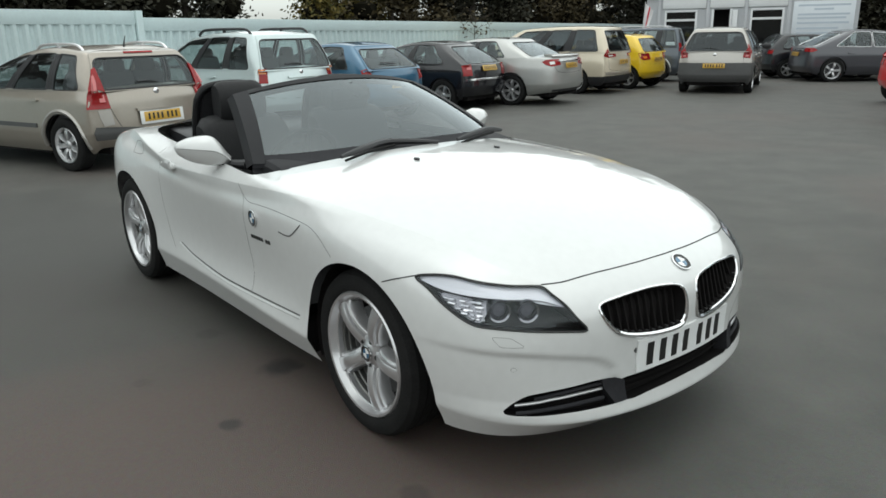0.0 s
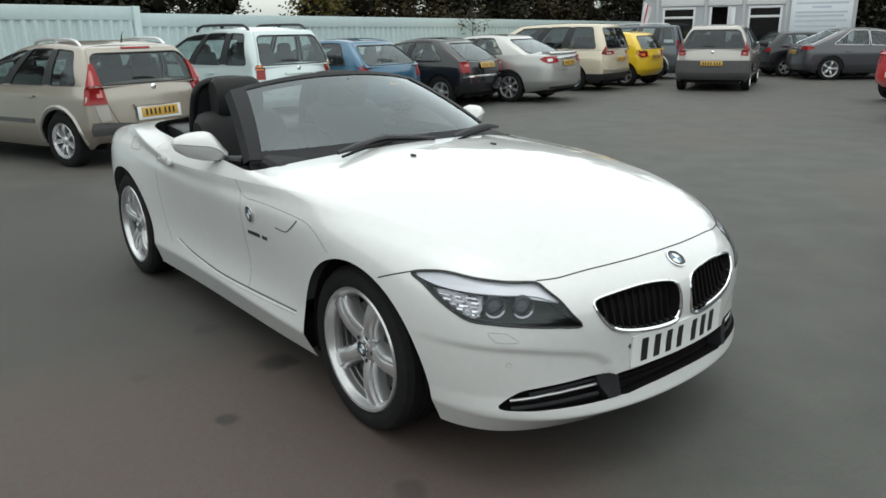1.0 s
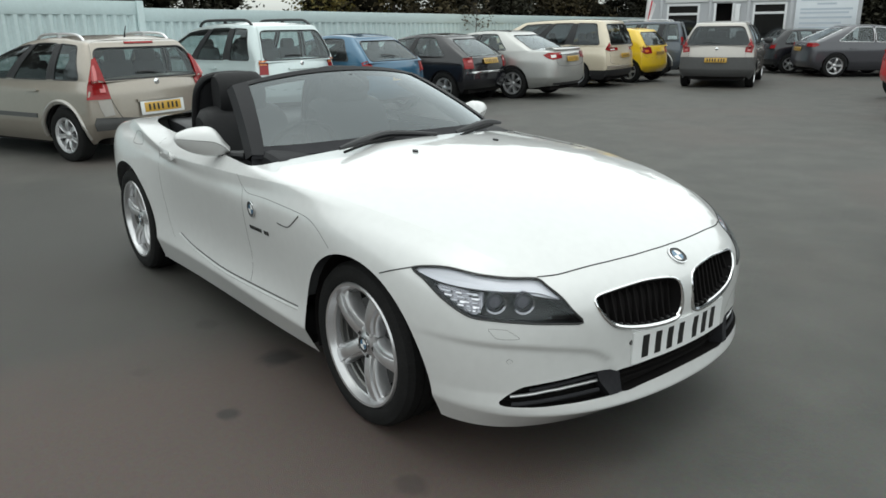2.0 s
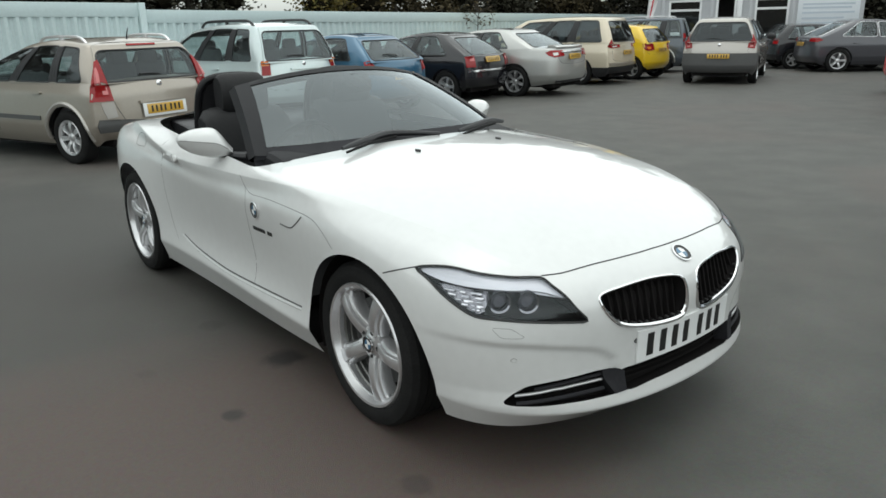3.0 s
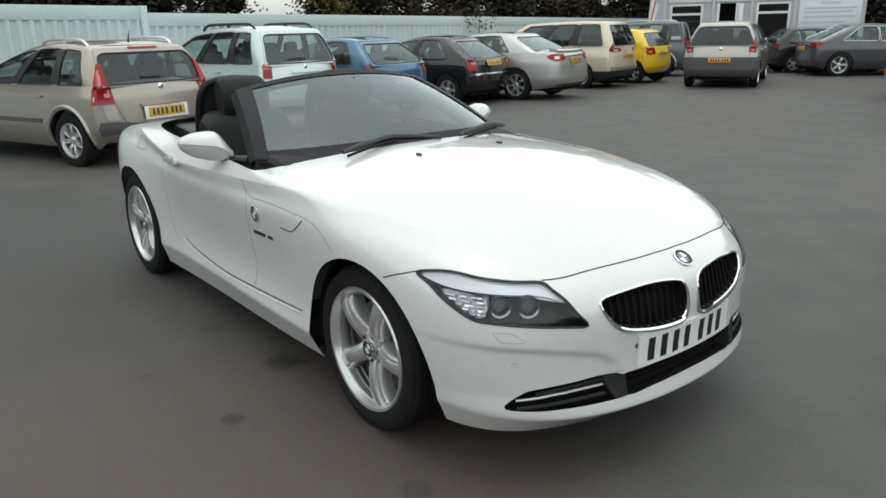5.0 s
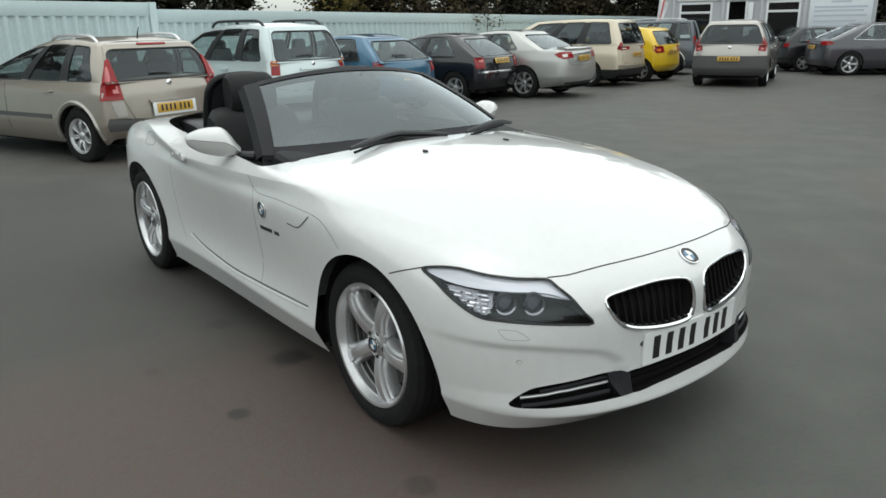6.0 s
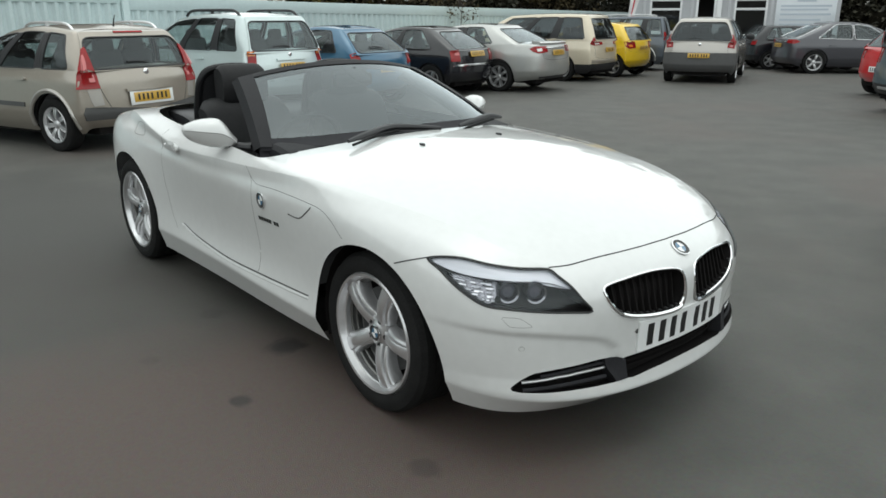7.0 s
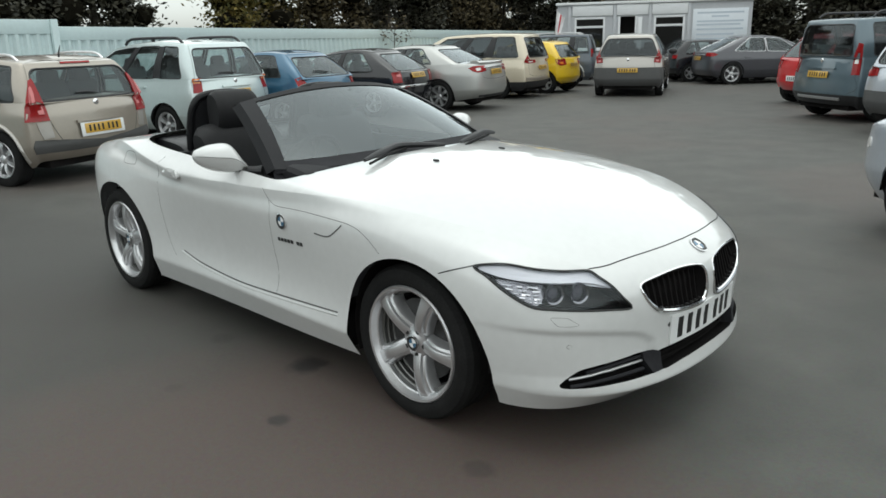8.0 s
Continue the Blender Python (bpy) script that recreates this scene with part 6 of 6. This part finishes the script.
# pale silver car nearest the lane
c = parked_car("hatchback", "pale silver small car beside the lane", M["pale"], place_on(3.46, 2.68, 150), 3.9, 1.68, 1.48, 2.45, 0.65, 0.95, (-0.55, 2.3), (-0.25, 1.4), ops=((0.10, 0.48), (0.52, 0.92)))
tail_lamps(c, [(-0.08, 0.78), (0.06, 0.78), (0.09, 0.95), (-0.05, 0.97)])
rear_plate(c, 0.75)
for sgn in (1, -1):
    part("headlamp", c[1].patch([(1.60, 0.61), (1.70, 0.60), (1.70, 0.65), (1.62, 0.68)], corner_ray(sgn), 0.008, 0.01, 2, 3), M["white_lens"], c[0])

# ---- the yard's edge ----
F0, FD = Vector((-12.9, 0.0, 0)), Vector((-math.sin(radians(12)), math.cos(radians(12)), 0))
M["fence"] = material("pale_green_white_sheet_metal", (0.52, 0.615, 0.62), 0.45, 0.0, 0.4, var=0.06, scale=2.0, bump=0.02)
M["cabin"] = material("grey_cabin_cladding", (0.46, 0.47, 0.49), 0.55, var=0.06, scale=2.0, bump=0.03)
M["cabin_white"] = material("white_cabin_trim", (0.72, 0.73, 0.74), 0.5, var=0.05, scale=3.0)


def fence_run(a, b, height, name_label):
    run = thing("fence", name_label, "fence", kind="structure")
    n = max(1, round((b - a) / 2.4))
    for k in range(n):
        s0, s1 = a + (b - a) * k / n, a + (b - a) * (k + 1) / n
        bm = bmesh.new()
        prev = None
        ribs = int((s1 - s0) / 0.2)
        for i in range(ribs * 4 + 1):
            s = s0 + (s1 - s0) * i / (ribs * 4)
            p = F0 + FD * s
            off = (0, 0.045, 0.045, 0)[i % 4]
            q = p + Vector((FD.y, -FD.x, 0)) * off
            z = gz(q.x, q.y)
            row = [bm.verts.new((q.x, q.y, z - 0.02)), bm.verts.new((q.x, q.y, z + height - 0.02))]
            if prev:
                bm.faces.new((prev[0], row[0], row[1], prev[1]))
            prev = row
        part("panel", bm, M["fence"], run, smooth=False)
    bm = bmesh.new()
    p, q = F0 + FD * a, F0 + FD * b
    ang = math.atan2(FD.y, FD.x)
    zz = gz((p.x + q.x) / 2, (p.y + q.y) / 2)
    slope = math.atan2(gz(q.x, q.y) - gz(p.x, p.y), b - a)
    box(bm, -(b - a) / 2, (b - a) / 2, -0.048, 0.02, height - 0.26, height, 0.006, Matrix.Translation(((p.x + q.x) / 2, (p.y + q.y) / 2, zz)) @ Matrix.Rotation(ang, 4, "Z") @ Matrix.Rotation(-slope, 4, "Y"))
    part("capping", bm, M["fence"], run)
    return run


fence_run(-14, 3.0, 2.02, "pale green-white profiled metal fence, taller stretch")
fence_run(3.0, 27.5, 1.93, "pale green-white profiled metal fence, lower stretch")



bm = bmesh.new()
pp = F0 + FD * 3.0
box(bm, -0.07, 0.07, -0.10, 0.05, -0.02, 2.06, 0.01, Matrix.Translation((pp.x, pp.y, gz(pp.x, pp.y))) @ Matrix.Rotation(math.atan2(FD.y, FD.x), 4, "Z"))
tagged(part("fence_post", bm, M["fence"]), "pale metal post where the fence steps down", "fence post", kind="structure")

# ---- the site office ----
M["sign_white"] = material("white_sign_board", (0.70, 0.74, 0.78), 0.4, var=0.04, scale=4)
M["sign_ink"] = material("faded_blue_sign_ink", (0.50, 0.56, 0.63), 0.5)
M["dark_room"] = material("dim_office_interior", (0.05, 0.045, 0.045), 0.8, var=0.3, scale=3)


def holed_wall(bm, length, height, thick, holes):
    """A wall along x from the origin, outer face at y = 0, with rectangular holes (x0, x1, z0, z1)."""
    xs = sorted({0.0, length, *[h[0] for h in holes], *[h[1] for h in holes]})
    zs = sorted({0.0, height, *[h[2] for h in holes], *[h[3] for h in holes]})
    solid = {(i, j): not any(h[0] <= (xs[i] + xs[i + 1]) / 2 <= h[1] and h[2] <= (zs[j] + zs[j + 1]) / 2 <= h[3] for h in holes) for i in range(len(xs) - 1) for j in range(len(zs) - 1)}
    vert = {(i, j, k): bm.verts.new((x, k * thick, z)) for i, x in enumerate(xs) for j, z in enumerate(zs) for k in (0, 1)}
    for (i, j), full in solid.items():
        if not full:
            continue
        for k in (0, 1):
            bm.faces.new([vert[i + a, j + b, k] for a, b in ((0, 0), (1, 0), (1, 1), (0, 1))])
        for (di, dj), e in (((-1, 0), ((0, 0), (0, 1))), ((1, 0), ((1, 0), (1, 1))), ((0, -1), ((0, 0), (1, 0))), ((0, 1), ((0, 1), (1, 1)))):
            if not solid.get((i + di, j + dj), False):
                (a, b), (c2, d2) = e
                bm.faces.new([vert[i + a, j + b, 0], vert[i + c2, j + d2, 0], vert[i + c2, j + d2, 1], vert[i + a, j + b, 1]])
    for v in [v for v in bm.verts if not v.link_faces]:
        bm.verts.remove(v)


def office_window(office, x0, x1, z0, z1, transom):
    fb = bmesh.new()
    t = 0.07
    box(fb, x0, x1, -0.03, 0.06, z0, z0 + t, 0.006)
    box(fb, x0, x1, -0.03, 0.06, z1 - t, z1, 0.006)
    box(fb, x0, x0 + t, -0.028, 0.058, z0 + t, z1 - t, 0.006)
    box(fb, x1 - t, x1, -0.028, 0.058, z0 + t, z1 - t, 0.006)
    box(fb, x0 + t, x1 - t, -0.026, 0.056, transom - 0.04, transom + 0.04, 0.006)
    win = part("window", fb, M["cabin_white"], office, "white-framed window with a top light")
    sb = bmesh.new()
    box(sb, x0 - 0.05, x1 + 0.05, -0.09, 0.0, z0 - 0.05, z0 - 0.003, 0.008)
    part("window_sill", sb, M["cabin_white"], win)
    for p, q in ((z0 + t, transom - 0.04), (transom + 0.04, z1 - t)):
        gb = bmesh.new()
        box(gb, x0 + t, x1 - t, 0.012, 0.018, p, q)
        pane = part("pane", gb, M["dark_glass"], win)
        pane.visible_shadow = False


def build_cabin():
    a, b = Vector((-15.0, 21.9, 0)), Vector((-8.85, 25.2, 0))
    d = (b - a).normalized()
    z = gz(-12, 23.7) - 0.03
    w = (b - a).length
    H = 2.78
    cab = thing("site_office", "grey and white portable site office beyond the parked cars", "building", at=pose(a.x, a.y, z, 0, 0, math.degrees(math.atan2(d.y, d.x))))
    holes = [(0.66, 1.80, 1.15, 2.33), (2.28, 2.98, 0.0, 2.33), (3.58, 4.68, 1.05, 2.33)]
    bm = bmesh.new()
    holed_wall(bm, w, H, 0.12, holes)
    part("front_wall", bm, M["cabin"], cab, smooth=False)
    for name, dims in (("side_wall", (0, 0.12, 0.125, 3.0)), ("side_wall", (w - 0.12, w, 0.125, 3.0)), ("rear_wall", (0.125, w - 0.125, 2.88, 3.0))):
        bm = bmesh.new()
        box(bm, dims[0], dims[1], dims[2], dims[3], 0, H)
        part(name, bm, M["cabin"], cab)
    bm = bmesh.new()
    box(bm, -0.06, w + 0.06, -0.10, 3.06, H + 0.003, H + 0.10, 0.02)
    part("roof", bm, M["cabin_white"], cab)
    bm = bmesh.new()
    box(bm, 0.125, w - 0.125, 0.125, 2.875, 0.02, 0.06)
    part("office_floor", bm, M["dark_room"], cab)
    bm = bmesh.new()
    box(bm, 0.125, w - 0.125, 1.4, 1.44, 0.065, H - 0.02)
    part("partition", bm, M["dark_room"], cab)
    for x0, x1 in ((0.58, 2.08), (2.22, 3.36), (3.50, 4.76)):
        bm = bmesh.new()
        box(bm, x0, x1, -0.05, -0.003, 2.38, H - 0.02, 0.008)
        part("fascia", bm, M["cabin_white"], cab)
    for x in (0.46, 2.15, 3.43, 4.82):
        bm = bmesh.new()
        box(bm, x - 0.055, x + 0.055, -0.04, -0.003, 0.0, H - 0.02, 0.008)
        part("cover_strip", bm, M["cabin"], cab)
    office_window(cab, *holes[0], 1.98)
    office_window(cab, *holes[2], 1.98)
    for x0, x1 in ((2.28, 2.36), (2.90, 2.98)):
        bm = bmesh.new()
        box(bm, x0, x1, -0.03, 0.10, 0.0, 2.33, 0.006)
        part("door_jamb", bm, M["cabin_white"], cab)
    bm = bmesh.new()
    box(bm, 2.99, 3.16, -0.85, -0.80, 0.05, 2.30, 0.01, Matrix.Translation((0, 0.75, 0)))
    door = part("door", bm, M["cabin_white"], cab, "white office door standing open")
    bm = bmesh.new()
    box(bm, 4.95, 6.85, -0.03, -0.003, 1.25, 2.52, 0.006)
    sign = part("sign_board", bm, M["sign_white"], cab, "white sign board with faded blue lines")
    for k, (z0, x0, x1) in enumerate(((2.38, 5.1, 6.7), (2.25, 5.6, 6.2), (2.08, 5.1, 6.7), (1.96, 5.1, 6.6), (1.80, 5.1, 6.7), (1.62, 5.1, 6.4), (1.46, 5.1, 6.7))):
        bm = bmesh.new()
        box(bm, x0, x1, -0.034, -0.0315, z0 - 0.03, z0 + 0.03)
        part("writing_bar", bm, M["sign_ink"], sign)
    bm = bmesh.new()
    box(bm, 1.75, 4.15, 0.05, 0.09, H + 0.105, H + 0.70, 0.006)
    board = part("roof_sign", bm, M["grey_trim"], cab, "dark sign board on the roof")
    for k in range(9):
        bm = bmesh.new()
        box(bm, 1.95 + 0.23 * k, 2.12 + 0.23 * k, 0.044, 0.0485, H + 0.28, H + 0.52)
        part("writing_bar", bm, M["sign_white"], board)
    bm = bmesh.new()
    box(bm, -0.03, w + 0.03, -0.06, -0.003, 0.02, 0.12, 0.01)
    part("plinth", bm, M["grey_trim"], cab)


build_cabin()

# ---- unseen walls added behind the camera: close the yard, darken low reflections ----
M["blocker_brown"] = material("dull_brown_light_blocker", (0.17, 0.15, 0.13), 0.85, var=0.15, scale=1.5, bump=0.2, bump_scale=40)
for name, x0, x1, y0, y1 in (("light_block_south", -22.0, 18.0, -19.3, -19.0), ("light_block_east", 18.0, 18.3, -19.3, 16.0)):
    bm = bmesh.new()
    box(bm, x0, x1, y0, y1, -0.4, 4.0, 0.01)
    tagged(part(name, bm, M["blocker_brown"]), "unseen dull brown wall added to block low sky light", "wall", kind="structure")

# ---- flag by the office ----
M["flag_white"] = material("white_flag_cloth", (0.75, 0.73, 0.73), 0.8, var=0.05, scale=10)
M["flag_red"] = material("red_flag_cloth", (0.55, 0.03, 0.05), 0.8, var=0.1, scale=10)


def build_flag():
    x, y = -13.9, 20.1
    f = thing("flag", "red and white cloth flag hanging on a thin pole", "flag", at=place_on(x, y, 30))
    bm = bmesh.new()
    tube(bm, [(0, 0, 0), (0.02, 0, 1.2), (0.10, 0, 2.55)], 0.014, 8)
    part("pole", bm, M["alloy"], f)
    for name, v0, v1, mat in (("cloth", 0.0, 0.45, "flag_white"), ("cloth", 0.45, 0.62, "flag_red"), ("cloth", 0.62, 1.0, "flag_white")):
        bm = bmesh.new()
        rows = []
        for i in range(9):
            z = 2.5 - 1.05 * i / 8
            row = []
            for j in range(5):
                v = v0 + (v1 - v0) * j / 4
                row.append(bm.verts.new((0.10 - 0.018 * i * 0.5 + (0.06 + 0.22 * (1 - i / 9)) * v, 0.03 * math.sin(7 * v + i), z - 0.25 * v)))
            rows.append(row)
        for p, q in zip(rows, rows[1:]):
            for j in range(4):
                bm.faces.new((p[j], p[j + 1], q[j + 1], q[j]))
        part(name, bm, M[mat], f)


build_flag()

# ---- trees ----


def leaf_material(name, a, b):
    m = bpy.data.materials.new(name)
    m.use_nodes = True
    n, l = links_of(m)
    p = n["Principled BSDF"]
    g, r = n.new("ShaderNodeNewGeometry"), n.new("ShaderNodeValToRGB")
    r.color_ramp.elements[0].color, r.color_ramp.elements[1].color = (*a, 1), (*b, 1)
    l.new(g.outputs["Random Per Island"], r.inputs[0])
    l.new(r.outputs[0], p.inputs["Base Color"])
    p.inputs["Roughness"].default_value = 0.6
    p.inputs["Specular IOR Level"].default_value = 0.3
    return m


# near-black lumps that fill each crown; their colour stands in for its inner shade
M["leaf_core"] = material("crown_shade_core", (0.012, 0.011, 0.008), 1.0, 0.0, 0.0, var=0.4, scale=6.0)
M["leaf_dark"] = leaf_material("dark_evergreen_leaf", (0.022, 0.023, 0.016), (0.062, 0.058, 0.038))
M["leaf_brown"] = leaf_material("browning_autumn_leaf", (0.035, 0.029, 0.016), (0.095, 0.074, 0.036))
M["leaf_olive"] = leaf_material("olive_yellow_leaf", (0.05, 0.055, 0.015), (0.20, 0.15, 0.04))
M["bark"] = material("tree_bark", (0.06, 0.05, 0.04), 0.9, var=0.3, scale=8, bump=0.4, bump_scale=30)


def build_tree(x, y, height, radius, low, leaf, rng, label, leaves=15000, size=0.095):
    tree = thing("tree", label, "tree", "trees behind the fence", at=pose(x, y, gz(max(-40, x), min(40, y)), 0, 0, rng.uniform(0, 360)))
    bm = bmesh.new()
    lean = Vector((rng.uniform(-0.3, 0.3), rng.uniform(-0.3, 0.3), 0))
    trunk = [Vector((0, 0, -0.05)), lean * 0.3 + Vector((0, 0, height * 0.35)), lean + Vector((0, 0, height * 0.9))]
    tube(bm, rounded(trunk, 5, False), lambda f: 0.16 * (1 - f) + 0.03, 9)
    tips = []
    for k in range(11):
        f = 0.18 + 0.7 * k / 10
        p = lean * f + Vector((0, 0, height * f * 0.92))
        a = k * 2.4 + rng.uniform(-0.4, 0.4)
        reach = radius * (0.95 - 0.55 * max(0, f - 0.4)) * rng.uniform(0.6, 0.95)
        q = p + Vector((math.cos(a) * reach, math.sin(a) * reach, rng.uniform(0.1, 0.7)))
        tube(bm, [p, p.lerp(q, 0.5) + Vector((0, 0, 0.12)), q], lambda t: 0.05 * (1 - t) + 0.012, 6)
        tips += [q, p.lerp(q, 0.6)]
    part("trunk", bm, M["bark"], tree)
    clumps = []
    for k in range(46):
        a, v = rng.uniform(0, 2 * math.pi), rng.random()
        z = low + (height - low) * v
        rr = radius * math.sqrt(max(0.05, 1 - (abs(v - 0.4) / 0.68) ** 2)) * rng.uniform(0.35, 1.0)
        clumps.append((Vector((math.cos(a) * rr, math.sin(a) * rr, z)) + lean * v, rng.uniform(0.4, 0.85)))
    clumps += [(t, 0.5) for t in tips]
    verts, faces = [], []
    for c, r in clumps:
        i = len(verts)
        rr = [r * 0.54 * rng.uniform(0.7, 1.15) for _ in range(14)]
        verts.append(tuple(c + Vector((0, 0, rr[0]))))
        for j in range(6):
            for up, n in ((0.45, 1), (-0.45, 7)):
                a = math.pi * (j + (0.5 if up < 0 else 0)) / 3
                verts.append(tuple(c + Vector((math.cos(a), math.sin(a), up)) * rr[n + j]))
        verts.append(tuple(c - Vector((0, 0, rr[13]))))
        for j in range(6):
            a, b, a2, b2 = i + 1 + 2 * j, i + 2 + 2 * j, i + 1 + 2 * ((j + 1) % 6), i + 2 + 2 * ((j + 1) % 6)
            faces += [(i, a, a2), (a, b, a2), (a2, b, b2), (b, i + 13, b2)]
    for k in range(leaves):
        c, r = clumps[rng.randrange(len(clumps))]
        d = Vector((rng.gauss(0, 1), rng.gauss(0, 1), rng.gauss(0, 0.8)))
        p = c + d * (r * 0.55)
        if p.z < low * 0.6:
            p.z = low * 0.6 + rng.random() * 0.4
        u = Vector((rng.gauss(0, 1), rng.gauss(0, 1), rng.gauss(0, 0.6))).normalized()
        w = u.cross(Vector((rng.gauss(0, 1), rng.gauss(0, 1), rng.gauss(0, 1)))).normalized()
        s = size * rng.uniform(0.6, 1.3)
        i = len(verts)
        verts += [tuple(p - u * s), tuple(p + w * s * 0.45), tuple(p + u * s), tuple(p - w * s * 0.45)]
        faces.append((i, i + 1, i + 2, i + 3))
    me = bpy.data.meshes.new("crown")
    me.from_pydata(verts, [], faces)
    me.update()
    me.materials.append(leaf)
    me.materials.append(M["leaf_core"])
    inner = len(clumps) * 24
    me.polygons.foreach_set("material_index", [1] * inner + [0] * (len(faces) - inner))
    part("crown", me, None, tree)
    return tree


rng = random.Random(7)
NRM = Vector((FD.y, -FD.x, 0))
KINDS = (("leaf_dark", "dense dark evergreen tree"), ("leaf_brown", "dark tree with browning autumn leaves"), ("leaf_olive", "olive-yellow broadleaf tree in autumn"))
for s, off, hgt, rad, k in ((-9, 5, 7, 2.6, 0), (-5.5, 4.5, 6.5, 2.4, 1), (-2.5, 5.5, 7.5, 2.5, 0), (0.3, 4, 6.5, 2.2, 0), (2.8, 5.2, 7.5, 2.4, 0), (5.2, 6.5, 7, 2.1, 0), (6.8, 9.0, 7.5, 2.2, 0), (8.2, 6.2, 6.5, 1.35, 0),
                            (14.4, 6.0, 6.0, 1.7, 2), (15.5, 4.5, 6.5, 2.3, 1), (18.0, 6.0, 7.5, 2.5, 1), (20.5, 4.5, 7, 2.4, 0), (23.2, 5.5, 7.5, 2.6, 0), (25.5, 4.0, 7, 2.3, 1), (28.0, 6.5, 7.5, 2.6, 0), (30.5, 4.0, 7, 2.4, 0), (33.0, 5.5, 6.5, 2.3, 0), (36.5, 3.0, 7.5, 2.6, 0)):
    p = F0 + FD * s - NRM * off
    build_tree(p.x, p.y, hgt, rad, 0.9, M[KINDS[k][0]], rng, KINDS[k][1])
for x, y, hgt, rad, k in ((-19.5, 30.0, 8, 2.8, 0), (-16.0, 31.0, 8.5, 2.8, 1), (-12.8, 31.5, 8, 2.8, 0), (-9.8, 32.2, 8.5, 2.9, 0), (-6.8, 31.0, 8, 2.8, 0), (-4.0, 30.0, 7.5, 2.7, 0), (-1.2, 28.5, 8, 2.8, 1), (1.5, 27.0, 8, 2.8, 0), (4.2, 25.5, 7.5, 2.7, 0), (-7.8, 28.2, 5.5, 2.2, 0), (-5.2, 27.4, 5.0, 2.1, 0)):
    build_tree(x, y, hgt, rad, 0.5, M[KINDS[k][0]], rng, KINDS[k][1])

# ---- sapling against the fence ----


def build_sapling():
    p = F0 + FD * 14.0 + NRM * 0.25
    sap = thing("sapling", "thin sapling with sparse autumn leaves by the fence", "sapling", at=place_on(p.x, p.y, 0))
    r2 = random.Random(3)
    bm = bmesh.new()
    tube(bm, rounded([(0, 0, 0), (0.05, 0.02, 0.8), (-0.02, 0.08, 1.5), (0.05, 0.1, 2.15)], 5, False), lambda f: 0.016 * (1 - f) + 0.005, 6)
    ends = []
    for k in range(9):
        z = 1.35 + 0.09 * k
        a = k * 2.2
        q = Vector((math.cos(a) * 0.42, math.sin(a) * 0.42 + 0.08, z + 0.22))
        tube(bm, [(0, 0.08, z), q * 0.6 + Vector((0, 0, z * 0.4 + 0.04)), q], 0.005, 5)
        ends.append(q)
    part("stem", bm, M["bark"], sap)
    bm = bmesh.new()
    for k in range(150):
        c = ends[r2.randrange(len(ends))] * r2.uniform(0.7, 1.1)
        c = Vector((c.x + r2.gauss(0, 0.09), c.y + r2.gauss(0, 0.09), ends[k % 9].z + r2.gauss(0, 0.09)))
        u = Vector((r2.gauss(0, 1), r2.gauss(0, 1), r2.gauss(0, 1))).normalized() * 0.05
        w = u.cross(Vector((r2.gauss(0, 1), r2.gauss(0, 1), r2.gauss(0, 1)))).normalized() * 0.025
        bm.faces.new([bm.verts.new(v) for v in (c - u, c + w, c + u, c - w)])
    part("leaves", bm, M["leaf_brown"], sap)


build_sapling()
